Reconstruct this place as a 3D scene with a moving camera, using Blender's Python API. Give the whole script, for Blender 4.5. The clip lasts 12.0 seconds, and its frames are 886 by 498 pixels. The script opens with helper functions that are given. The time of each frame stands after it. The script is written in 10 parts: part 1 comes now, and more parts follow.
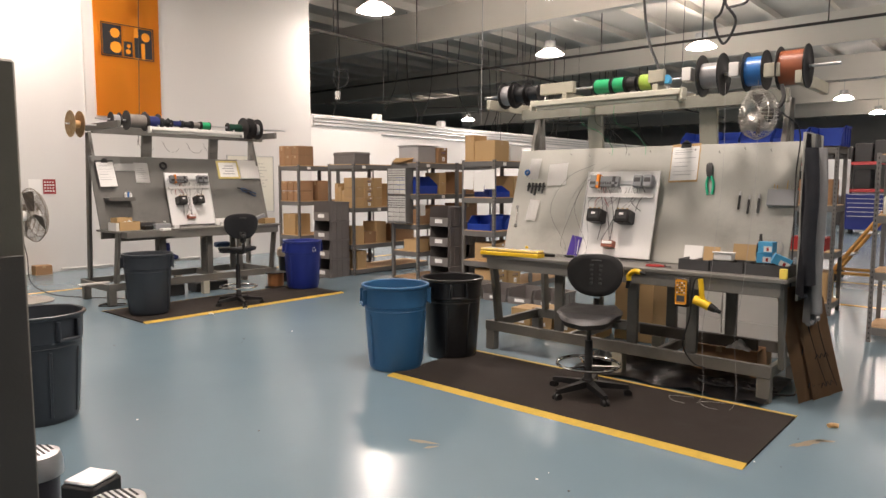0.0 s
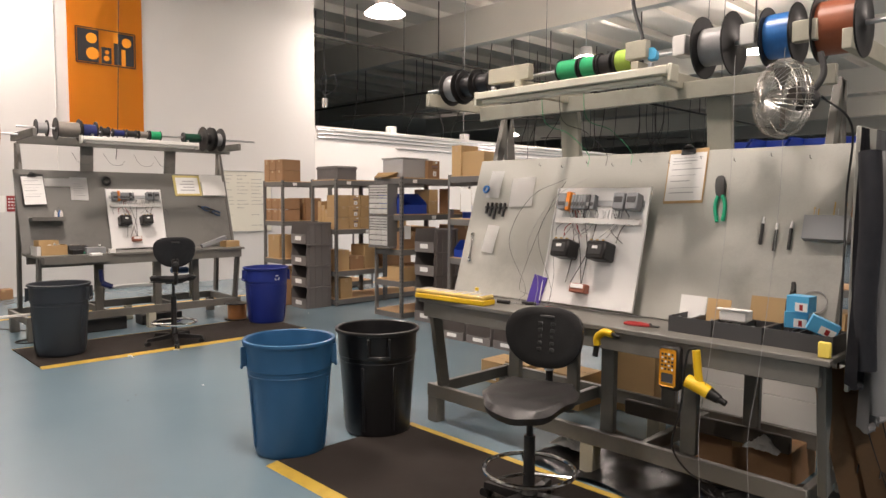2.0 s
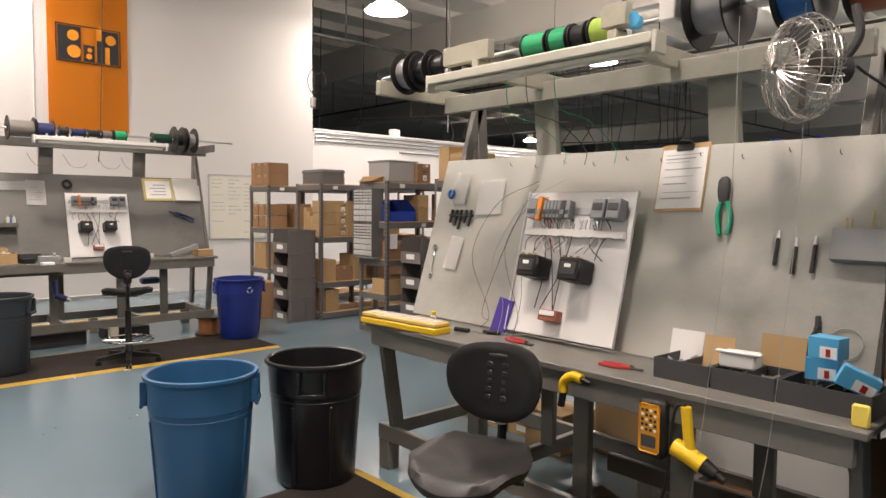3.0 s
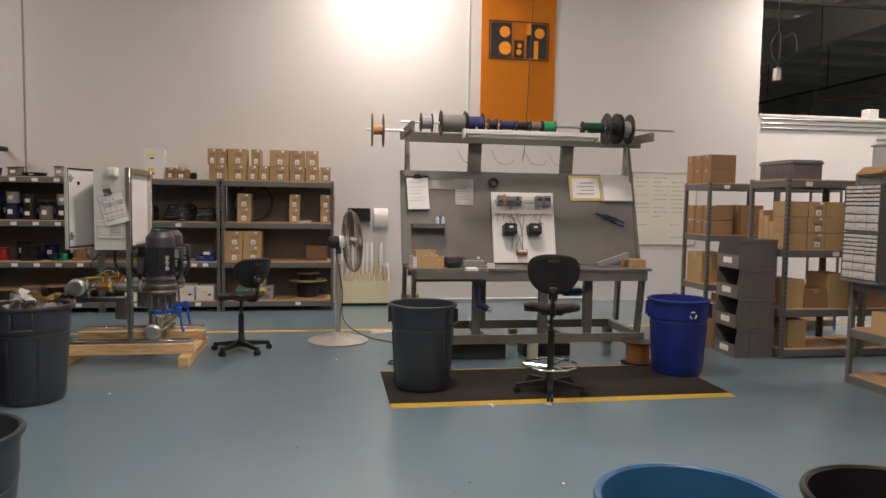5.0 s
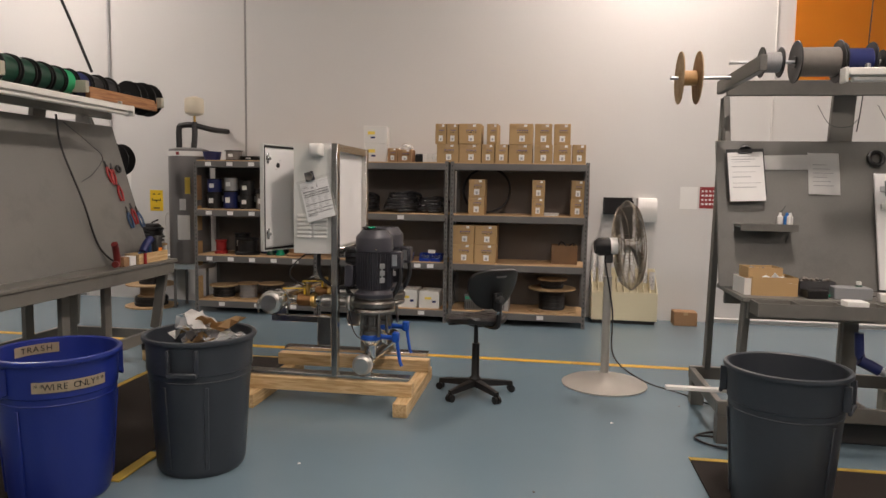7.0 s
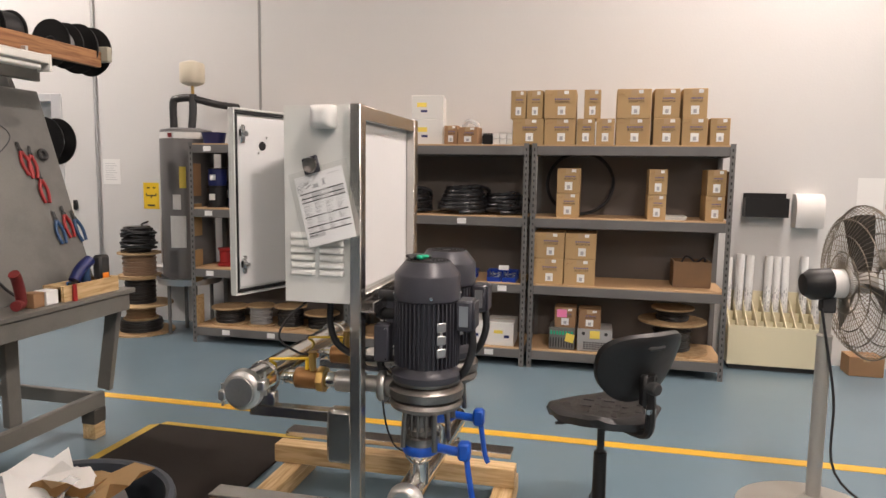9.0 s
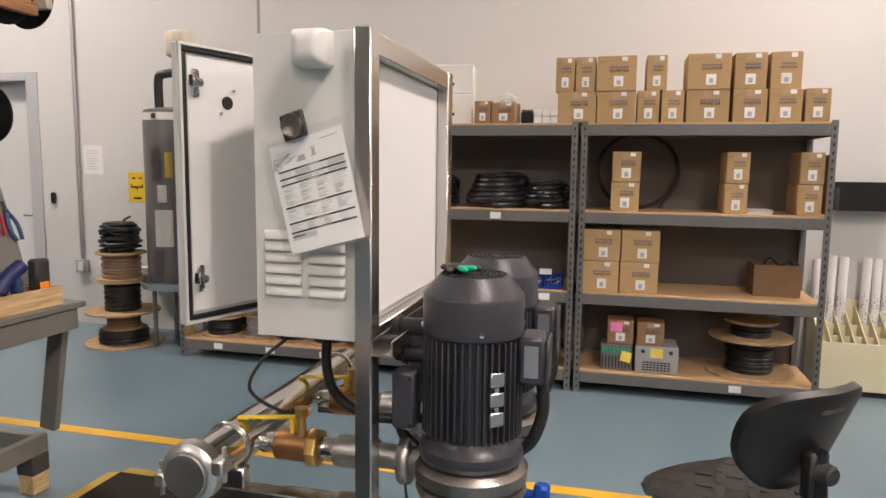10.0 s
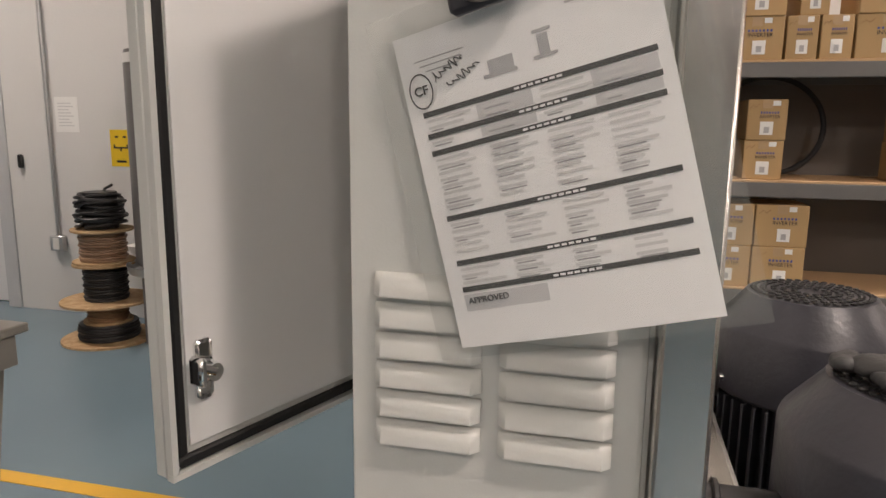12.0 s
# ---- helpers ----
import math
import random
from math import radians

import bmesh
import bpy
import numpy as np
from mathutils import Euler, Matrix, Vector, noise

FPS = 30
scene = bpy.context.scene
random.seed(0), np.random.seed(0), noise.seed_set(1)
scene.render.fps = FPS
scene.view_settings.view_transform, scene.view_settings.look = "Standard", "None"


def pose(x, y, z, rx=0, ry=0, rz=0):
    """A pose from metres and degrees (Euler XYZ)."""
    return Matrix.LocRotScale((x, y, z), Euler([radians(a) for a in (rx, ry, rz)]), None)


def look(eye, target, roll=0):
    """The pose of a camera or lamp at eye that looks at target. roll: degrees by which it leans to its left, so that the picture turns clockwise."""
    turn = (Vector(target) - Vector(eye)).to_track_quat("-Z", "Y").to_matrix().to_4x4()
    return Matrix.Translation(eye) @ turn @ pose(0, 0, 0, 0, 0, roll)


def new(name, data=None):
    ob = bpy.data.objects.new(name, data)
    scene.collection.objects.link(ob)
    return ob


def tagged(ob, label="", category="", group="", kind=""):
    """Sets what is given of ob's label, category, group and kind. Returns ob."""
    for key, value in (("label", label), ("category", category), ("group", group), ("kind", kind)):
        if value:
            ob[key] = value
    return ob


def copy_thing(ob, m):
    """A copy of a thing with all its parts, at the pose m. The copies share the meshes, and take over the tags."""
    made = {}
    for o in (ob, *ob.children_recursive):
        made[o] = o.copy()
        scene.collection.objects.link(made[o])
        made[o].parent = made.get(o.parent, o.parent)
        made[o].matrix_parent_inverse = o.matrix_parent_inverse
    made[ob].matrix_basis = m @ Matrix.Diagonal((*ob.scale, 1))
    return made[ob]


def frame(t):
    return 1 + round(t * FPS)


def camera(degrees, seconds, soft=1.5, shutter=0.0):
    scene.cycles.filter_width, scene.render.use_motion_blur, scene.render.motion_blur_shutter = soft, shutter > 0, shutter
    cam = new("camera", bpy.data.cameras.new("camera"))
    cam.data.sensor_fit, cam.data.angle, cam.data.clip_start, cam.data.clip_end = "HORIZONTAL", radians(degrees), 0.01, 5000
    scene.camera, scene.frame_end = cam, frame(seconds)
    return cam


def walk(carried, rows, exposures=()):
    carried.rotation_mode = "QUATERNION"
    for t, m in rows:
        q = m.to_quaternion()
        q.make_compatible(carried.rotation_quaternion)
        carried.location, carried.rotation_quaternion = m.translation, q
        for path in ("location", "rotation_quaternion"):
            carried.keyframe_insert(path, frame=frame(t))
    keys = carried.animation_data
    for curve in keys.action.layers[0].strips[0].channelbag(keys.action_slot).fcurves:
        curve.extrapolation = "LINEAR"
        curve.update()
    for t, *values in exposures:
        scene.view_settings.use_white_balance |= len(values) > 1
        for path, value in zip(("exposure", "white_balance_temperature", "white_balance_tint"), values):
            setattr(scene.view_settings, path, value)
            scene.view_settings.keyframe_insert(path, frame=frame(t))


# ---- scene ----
cam = camera(66.2, 12.0)
PATH = [
    (0, (0.116, 0.768, 1.54), (-1.188, 2.273, 1.348), 0.1),
    (0.5, (0.075, 1.226, 1.535), (-1.267, 2.698, 1.355), 0.2),
    (1, (0.023, 1.676, 1.538), (-1.338, 3.131, 1.364), 0.3),
    (1.5, (-0.062, 2.088, 1.549), (-1.454, 3.516, 1.391), 0.2),
    (2, (-0.212, 2.528, 1.564), (-1.64, 3.921, 1.421), 0.3),
    (2.5, (-0.294, 2.99, 1.546), (-1.737, 4.369, 1.416), 0.5),
    (2.7, (-0.353, 3.159, 1.561), (-1.801, 4.533, 1.434), 0.5),
    (4.3, (-1.38, 3.652, 1.572), (-3.232, 4.393, 1.4375), 1.0),
    (4.5, (-1.584, 3.694, 1.572), (-3.495, 4.262, 1.4375), 1.0),
    (5, (-2.102, 3.724, 1.557), (-4.07, 4.05, 1.4225), 0.9),
    (5.5, (-2.639, 3.718, 1.585), (-4.63, 3.836, 1.440), 0.9),
    (6, (-3.151, 3.607, 1.622), (-5.144, 3.559, 1.458), 0.9),
    (6.5, (-3.693, 3.491, 1.563), (-5.68, 3.333, 1.397), 1.0),
    (7, (-4.263, 3.324, 1.554), (-6.232, 3.023, 1.372), 0.9),
    (7.2, (-4.498, 3.273, 1.544), (-6.461, 2.939, 1.359), 1.0),
    (8.8, (-6.156, 2.818, 1.58), (-8.096, 2.382, 1.359), 0.5),
    (9, (-6.334, 2.773, 1.584), (-8.272, 2.331, 1.365), 0.8),
    (9.5, (-6.784, 2.627, 1.562), (-8.716, 2.16, 1.342), 0.7),
    (10, (-7.217, 2.468, 1.509), (-9.143, 1.982, 1.278), 0.7),
    (10.5, (-7.542, 2.287, 1.502), (-9.46, 1.781, 1.249), 0.7),
    (11, (-7.758, 2.073, 1.533), (-9.673, 1.566, 1.259), 0.7),
    (11.5, (-7.989, 1.924, 1.505), (-9.902, 1.421, 1.211), 0.6),
    (12, (-8.19, 1.818, 1.484), (-10.1, 1.338, 1.136), 0.6),
]
walk(cam, [(t, look(eye, target, roll)) for t, eye, target, roll in PATH],
     exposures=[(0, 0.08, 6500, 10), (2.7, 0.05, 6480, 10), (4.3, -0.06, 6480, 10), (5.0, -0.49, 6480, 10), (6.0, -0.53, 6460, 10), (7.2, -0.35, 6420, 10), (8.8, 0.13, 6300, 10), (11.0, 0.17, 6380, 10), (12, -0.17, 6500, 10)])

# ---- world and lamps ----
world = bpy.data.worlds.new("world")
scene.world = world
world.use_nodes = True
world.node_tree.nodes["Background"].inputs[0].default_value = (1.0, 0.94, 0.86, 1)
world.node_tree.nodes["Background"].inputs[1].default_value = 0.02
scene.view_settings.exposure = 0.0
LAMP_Z = 5.45
LAMP_WATTS = 128.0
LAMP_COLOUR = (1.0, 0.81, 0.72)
# (1.9, 4.5) and (-2.6, -2.7) are unseen fill lamps, added to light the benches
LAMPS = [(-11.5, 4.6), (-11.5, 11.8), (-11.3, 18.9), (-7.0, 4.5), (-7.7, 13.2), (-7.4, 20.8), (-10.7, -3.4),
         (-2.6, 4.5), (1.9, 4.5), (-2.6, -2.7), (-6.8, 37.0), (-1.5, 24.0),
         (-26.8, 34.2), (-6.7, 45.4), (0.6, 13.0), (-3.6, 29.0)]

# ---- materials ----
MATS = {}


def mat(name, colour, rough=0.5, metal=0.0, vary=0.12, scale=6.0, bump=0.08, fine=120.0, spec=0.5, each=0.0, stain=0.0, coat=0.0):
    """A painted or raw surface: two scales of colour change, fine relief, optional stains and change from piece to piece."""
    if name in MATS:
        return MATS[name]
    m = bpy.data.materials.new(name)
    m.use_nodes = True
    nt = m.node_tree
    n, l = nt.nodes, nt.links
    b = n["Principled BSDF"]
    tc = n.new("ShaderNodeTexCoord")
    big = n.new("ShaderNodeTexNoise")
    big.inputs["Scale"].default_value = scale
    big.inputs["Detail"].default_value = 6
    small = n.new("ShaderNodeTexNoise")
    small.inputs["Scale"].default_value = fine
    small.inputs["Detail"].default_value = 3
    l.new(tc.outputs["Object"], big.inputs["Vector"])
    l.new(tc.outputs["Object"], small.inputs["Vector"])
    mix = n.new("ShaderNodeMix")
    mix.data_type = "RGBA"
    mix.inputs[6].default_value = (*[c * (1 - vary) for c in colour], 1)
    mix.inputs[7].default_value = (*[min(1, c * (1 + vary)) for c in colour], 1)
    add = n.new("ShaderNodeMath")
    add.operation = "MULTIPLY_ADD"
    add.inputs[1].default_value = 0.35
    l.new(small.outputs["Fac"], add.inputs[0])
    sc = n.new("ShaderNodeMath")
    sc.operation = "MULTIPLY"
    sc.inputs[1].default_value = 0.65
    l.new(big.outputs["Fac"], sc.inputs[0])
    l.new(sc.outputs[0], add.inputs[2])
    l.new(add.outputs[0], mix.inputs[0])
    out = mix.outputs[2]
    if each:
        info = n.new("ShaderNodeObjectInfo")
        hs = n.new("ShaderNodeHueSaturation")
        mr = n.new("ShaderNodeMapRange")
        mr.inputs[3].default_value = 1 - each
        mr.inputs[4].default_value = 1 + each
        l.new(info.outputs["Random"], mr.inputs[0])
        l.new(mr.outputs[0], hs.inputs["Value"])
        l.new(out, hs.inputs["Color"])
        out = hs.outputs["Color"]
    if stain:
        st = n.new("ShaderNodeTexNoise")
        st.inputs["Scale"].default_value = scale * 0.4
        st.inputs["Detail"].default_value = 9
        st.inputs["Roughness"].default_value = 0.7
        l.new(tc.outputs["Object"], st.inputs["Vector"])
        rp = n.new("ShaderNodeMapRange")
        rp.inputs[1].default_value = 0.49
        rp.inputs[2].default_value = 0.72
        rp.inputs[4].default_value = stain
        l.new(st.outputs["Fac"], rp.inputs[0])
        mx = n.new("ShaderNodeMix")
        mx.data_type = "RGBA"
        mx.inputs[7].default_value = (*[c * 0.35 for c in colour], 1)
        l.new(rp.outputs[0], mx.inputs[0])
        l.new(out, mx.inputs[6])
        out = mx.outputs[2]
    l.new(out, b.inputs["Base Color"])
    rr = n.new("ShaderNodeMapRange")
    rr.inputs[3].default_value = max(0.02, rough * 0.8)
    rr.inputs[4].default_value = min(1, rough * 1.2)
    l.new(big.outputs["Fac"], rr.inputs[0])
    l.new(rr.outputs[0], b.inputs["Roughness"])
    b.inputs["Metallic"].default_value = metal
    b.inputs["Specular IOR Level"].default_value = spec
    b.inputs["Coat Weight"].default_value = coat
    if bump:
        bp = n.new("ShaderNodeBump")
        bp.inputs["Strength"].default_value = bump
        bp.inputs["Distance"].default_value = 0.004
        l.new(small.outputs["Fac"], bp.inputs["Height"])
        l.new(bp.outputs[0], b.inputs["Normal"])
    MATS[name] = m
    return m


def wood_mat(name, colour, dark, stretch=(1, 12, 12), rough=0.6):
    """Timber: grain stretched along the object's x axis."""
    m = bpy.data.materials.new(name)
    m.use_nodes = True
    n, l = m.node_tree.nodes, m.node_tree.links
    b = n["Principled BSDF"]
    tc = n.new("ShaderNodeTexCoord")
    mp = n.new("ShaderNodeMapping")
    mp.inputs["Scale"].default_value = stretch
    w = n.new("ShaderNodeTexNoise")
    w.inputs["Scale"].default_value = 5
    w.inputs["Detail"].default_value = 8
    w.inputs["Distortion"].default_value = 0.6
    l.new(tc.outputs["Object"], mp.inputs[0])
    l.new(mp.outputs[0], w.inputs["Vector"])
    cr = n.new("ShaderNodeMix")
    cr.data_type = "RGBA"
    cr.inputs[6].default_value = (*dark, 1)
    cr.inputs[7].default_value = (*colour, 1)
    mr = n.new("ShaderNodeMapRange")
    mr.inputs[1].default_value = 0.35
    mr.inputs[2].default_value = 0.62
    l.new(w.outputs["Fac"], mr.inputs[0])
    l.new(mr.outputs[0], cr.inputs[0])
    l.new(cr.outputs[2], b.inputs["Base Color"])
    b.inputs["Roughness"].default_value = rough
    bp = n.new("ShaderNodeBump")
    bp.inputs["Strength"].default_value = 0.15
    bp.inputs["Distance"].default_value = 0.003
    l.new(w.outputs["Fac"], bp.inputs["Height"])
    l.new(bp.outputs[0], b.inputs["Normal"])
    return m


def glow_mat(name, colour, strength):
    m = bpy.data.materials.new(name)
    m.use_nodes = True
    b = m.node_tree.nodes["Principled BSDF"]
    b.inputs["Base Color"].default_value = (*colour, 1)
    b.inputs["Emission Color"].default_value = (*colour, 1)
    b.inputs["Emission Strength"].default_value = strength
    return m


def clear_mat(name, colour, rough=0.05, alpha=0.25):
    m = bpy.data.materials.new(name)
    m.use_nodes = True
    b = m.node_tree.nodes["Principled BSDF"]
    b.inputs["Base Color"].default_value = (*colour, 1)
    b.inputs["Roughness"].default_value = rough
    b.inputs["Alpha"].default_value = alpha
    return m


def floor_mat():
    """Blue-grey epoxy: glossy coat, scuffs, faint roller waves."""
    m = bpy.data.materials.new("epoxy_floor")
    m.use_nodes = True
    n, l = m.node_tree.nodes, m.node_tree.links
    b = n["Principled BSDF"]
    tc = n.new("ShaderNodeTexCoord")
    a = n.new("ShaderNodeTexNoise")
    a.inputs["Scale"].default_value = 0.7
    a.inputs["Detail"].default_value = 8
    c = n.new("ShaderNodeTexNoise")
    c.inputs["Scale"].default_value = 9
    c.inputs["Detail"].default_value = 10
    c.inputs["Roughness"].default_value = 0.7
    w = n.new("ShaderNodeTexNoise")
    w.inputs["Scale"].default_value = 5
    w.inputs["Detail"].default_value = 2
    for x in (a, c, w):
        l.new(tc.outputs["Object"], x.inputs["Vector"])
    mix = n.new("ShaderNodeMix")
    mix.data_type = "RGBA"
    mix.inputs[6].default_value = (0.128, 0.190, 0.230, 1)
    mix.inputs[7].default_value = (0.175, 0.246, 0.290, 1)
    l.new(a.outputs["Fac"], mix.inputs[0])
    scuff = n.new("ShaderNodeMapRange")
    scuff.inputs[1].default_value = 0.6
    scuff.inputs[2].default_value = 0.78
    scuff.inputs[4].default_value = 0.07
    l.new(c.outputs["Fac"], scuff.inputs[0])
    mx = n.new("ShaderNodeMix")
    mx.data_type = "RGBA"
    mx.inputs[7].default_value = (0.14, 0.17, 0.18, 1)
    l.new(scuff.outputs[0], mx.inputs[0])
    l.new(mix.outputs[2], mx.inputs[6])
    l.new(mx.outputs[2], b.inputs["Base Color"])
    rr = n.new("ShaderNodeMapRange")
    rr.inputs[3].default_value = 0.20
    rr.inputs[4].default_value = 0.25
    l.new(c.outputs["Fac"], rr.inputs[0])
    l.new(rr.outputs[0], b.inputs["Roughness"])
    bp = n.new("ShaderNodeBump")
    bp.inputs["Strength"].default_value = 0.035
    bp.inputs["Distance"].default_value = 0.006
    l.new(w.outputs["Fac"], bp.inputs["Height"])
    l.new(bp.outputs[0], b.inputs["Normal"])
    return m


FLOOR = floor_mat()
WALL = mat("white_wall_paint", (0.65, 0.645, 0.63), 0.55, vary=0.04, scale=0.8, bump=0.25, fine=60)
LOWWALL = mat("white_block_paint", (0.78, 0.77, 0.75), 0.6, vary=0.04, scale=1.0, bump=0.3, fine=40)
DECK = mat("ceiling_deck", (0.74, 0.72, 0.68), 0.6, vary=0.06, scale=0.6, bump=0.1)
GIRDER = mat("cream_girder_paint", (0.76, 0.735, 0.68), 0.5, vary=0.05, scale=1.0)
DARKPIPE = mat("dark_pipe", (0.05, 0.045, 0.04), 0.5)
# low base colour stands in for the missing light next door
DARKWALL = mat("shade_toned_far_wall", (0.10, 0.095, 0.09), 0.8)
BENCH = mat("grey_bench_paint", (0.165, 0.160, 0.143), 0.45, vary=0.15, scale=5, bump=0.12, stain=0.45)
BOARD = mat("grey_board_paint", (0.43, 0.43, 0.39), 0.45, vary=0.16, scale=2.2, bump=0.12, stain=0.55)
CREAM = mat("cream_painted_timber", (0.46, 0.44, 0.35), 0.5, vary=0.15, scale=4, stain=0.45)
DUSKYPOST = mat("grey_green_rack_paint", (0.30, 0.295, 0.245), 0.5, vary=0.15, scale=4, stain=0.5)
AGEDWHITE = mat("aged_white_enamel", (0.66, 0.64, 0.53), 0.35, vary=0.08, scale=5, stain=0.25)
MATTOP = mat("black_rubber_mat", (0.026, 0.021, 0.018), 0.85, vary=0.35, scale=5, bump=0.8, fine=160, spec=0.2)
YEDGE = mat("yellow_mat_edge", (0.50, 0.34, 0.045), 0.6, vary=0.2, scale=14, bump=0.7, fine=140, stain=0.35)
YLINE = mat("yellow_floor_line", (0.72, 0.42, 0.04), 0.4, vary=0.08, scale=6, stain=0.2)
STEEL = mat("stainless_steel", (0.62, 0.60, 0.57), 0.24, 1.0, vary=0.06, scale=12, bump=0.05)
PIPE = mat("polished_pipe", (0.70, 0.69, 0.66), 0.12, 1.0, vary=0.05, scale=10, bump=0.02)
CASTDARK = mat("dark_cast_steel", (0.27, 0.25, 0.23), 0.3, 1.0, vary=0.25, scale=22, bump=0.4)
CAST = mat("cast_steel", (0.46, 0.45, 0.43), 0.36, 1.0, vary=0.15, scale=20, bump=0.4)
CHROME = mat("chrome", (0.8, 0.8, 0.8), 0.08, 1.0, vary=0.02, bump=0)
BRIGHTCAP = mat("bright_cast_steel", (0.66, 0.65, 0.62), 0.34, 1.0, vary=0.15, scale=20, bump=0.3)
GALV = mat("galvanised", (0.55, 0.56, 0.57), 0.42, 1.0, vary=0.15, scale=25)
SHELF = mat("grey_shelf_steel", (0.145, 0.142, 0.136), 0.45, vary=0.1, scale=8, stain=0.2)
SHELFBACK = mat("grey_back_panel", (0.155, 0.135, 0.118), 0.6, vary=0.08, scale=3)
CHIP = mat("particle_board", (0.50, 0.33, 0.18), 0.75, vary=0.22, scale=40, bump=0.3, fine=220)
CARD = mat("cardboard", (0.45, 0.30, 0.14), 0.75, vary=0.08, scale=7, bump=0.12, fine=90, each=0.10)
CARDDARK = mat("brown_cardboard", (0.33, 0.19, 0.095), 0.75, vary=0.12, scale=6, bump=0.15, each=0.1, stain=0.25)
TAPE = mat("brown_tape", (0.45, 0.31, 0.17), 0.3, vary=0.05)
LABEL = mat("white_label", (0.82, 0.82, 0.80), 0.55, vary=0.03, bump=0.02)
SHEETW = mat("bright_paper", (0.9, 0.9, 0.9), 0.6, vary=0.01, bump=0.01)
PAPER = mat("paper", (0.80, 0.80, 0.78), 0.7, vary=0.03, bump=0.03)
INK = mat("black_ink", (0.02, 0.02, 0.022), 0.6, vary=0.1, bump=0)
GREYINK = mat("grey_print", (0.42, 0.42, 0.43), 0.7, vary=0.35, scale=160, bump=0)
BLUEINK = mat("blue_print", (0.09, 0.10, 0.28), 0.6, vary=0.1, bump=0)
PINK = mat("pink_note", (0.9, 0.25, 0.5), 0.6, bump=0)
YNOTE = mat("yellow_note", (0.86, 0.68, 0.12), 0.6, bump=0)
YSIGN = mat("yellow_sign", (0.85, 0.58, 0.03), 0.35, bump=0)
RSIGN = mat("dark_red_sign", (0.28, 0.03, 0.035), 0.4, bump=0)
ORANGE = mat("orange_fabric", (0.85, 0.31, 0.012), 0.7, vary=0.06, scale=3, bump=0.25, fine=300)
BLACKP = mat("black_plastic", (0.014, 0.0135, 0.0135), 0.42, vary=0.25, scale=10, spec=0.35)
BLACKM = mat("matte_black_plastic", (0.03, 0.03, 0.03), 0.6, vary=0.2, scale=10, bump=0.2)
VINYL = mat("black_urethane", (0.022, 0.021, 0.021), 0.42, vary=0.2, scale=12, bump=0.3, fine=90)
FABRIC = mat("black_fabric", (0.016, 0.016, 0.018), 0.9, vary=0.3, scale=30, bump=0.5, fine=400)
CANBLUE = mat("teal_blue_plastic", (0.028, 0.115, 0.25), 0.38, vary=0.12, scale=3, stain=0.15)
CANROYAL = mat("royal_blue_plastic", (0.012, 0.026, 0.20), 0.38, vary=0.12, scale=3, stain=0.12)
CANGREY = mat("slate_grey_plastic", (0.034, 0.040, 0.049), 0.4, vary=0.1, scale=3, stain=0.15)
CANBLACK = mat("black_can_plastic", (0.012, 0.012, 0.013), 0.32, vary=0.2, scale=4)
BINGREY = mat("dark_grey_bin_plastic", (0.165, 0.152, 0.145), 0.45, vary=0.1, scale=5)
BINBLUE = mat("blue_bin_plastic", (0.012, 0.045, 0.32), 0.35, vary=0.1, scale=5)
TOTE = mat("light_grey_tote", (0.36, 0.36, 0.36), 0.5, vary=0.06, scale=5)
DRAWERGREY = mat("organiser_grey", (0.15, 0.148, 0.14), 0.5)
CLEARPL = mat("milky_drawer_plastic", (0.55, 0.55, 0.53), 0.25, vary=0.15, scale=20)
MOTOR = mat("dark_grey_motor_paint", (0.044, 0.044, 0.054), 0.36, vary=0.1, scale=8, bump=0.15)
VALVEBLUE = mat("blue_valve", (0.008, 0.075, 0.42), 0.35)
BRASS = mat("bronze_valve", (0.30, 0.16, 0.065), 0.4, 0.85, vary=0.2, scale=25, bump=0.3)
BRASSY = mat("yellow_brass", (0.55, 0.36, 0.12), 0.32, 0.9, vary=0.12, scale=25)
ENCL = mat("light_grey_enclosure_paint", (0.66, 0.67, 0.64), 0.38, vary=0.02, scale=4, bump=0.06, fine=350)
WHITEP = mat("white_panel_paint", (0.80, 0.80, 0.79), 0.4, vary=0.02, scale=4, bump=0.04)
WHITEPL = mat("white_plastic", (0.75, 0.74, 0.71), 0.4, vary=0.03)
RUBBER = mat("black_gasket", (0.012, 0.012, 0.012), 0.7)
CABLE = mat("black_cable", (0.016, 0.016, 0.017), 0.45, vary=0.25, scale=20)
CABLESHINY = mat("glossy_black_cable", (0.022, 0.022, 0.024), 0.28, vary=0.2, scale=20)
CABLEGREY = mat("dark_grey_cable", (0.05, 0.052, 0.055), 0.5, vary=0.2, scale=20)
TANKGREY = mat("grey_tank_steel", (0.135, 0.13, 0.127), 0.35, vary=0.05, scale=3)
TANKCREAM = mat("cream_tank", (0.66, 0.60, 0.47), 0.4, vary=0.04)
RACKCREAM = mat("cream_plan_rack", (0.72, 0.66, 0.46), 0.55, vary=0.05, scale=4)
DOORPAINT = mat("grey_door_paint", (0.66, 0.66, 0.66), 0.45, vary=0.03, scale=2)
YELLOW = mat("yellow_tool_plastic", (0.80, 0.52, 0.015), 0.35, vary=0.06)
ORANGEPL = mat("orange_plastic", (0.85, 0.26, 0.02), 0.4)
RED = mat("red_plastic", (0.34, 0.02, 0.02), 0.4, vary=0.15)
GREENW = mat("green_wire", (0.02, 0.36, 0.14), 0.35, vary=0.2, scale=30)
LIMEW = mat("lime_wire", (0.35, 0.52, 0.08), 0.35, vary=0.2, scale=30)
DGREENW = mat("dark_green_wire", (0.006, 0.05, 0.028), 0.35, vary=0.25, scale=30)
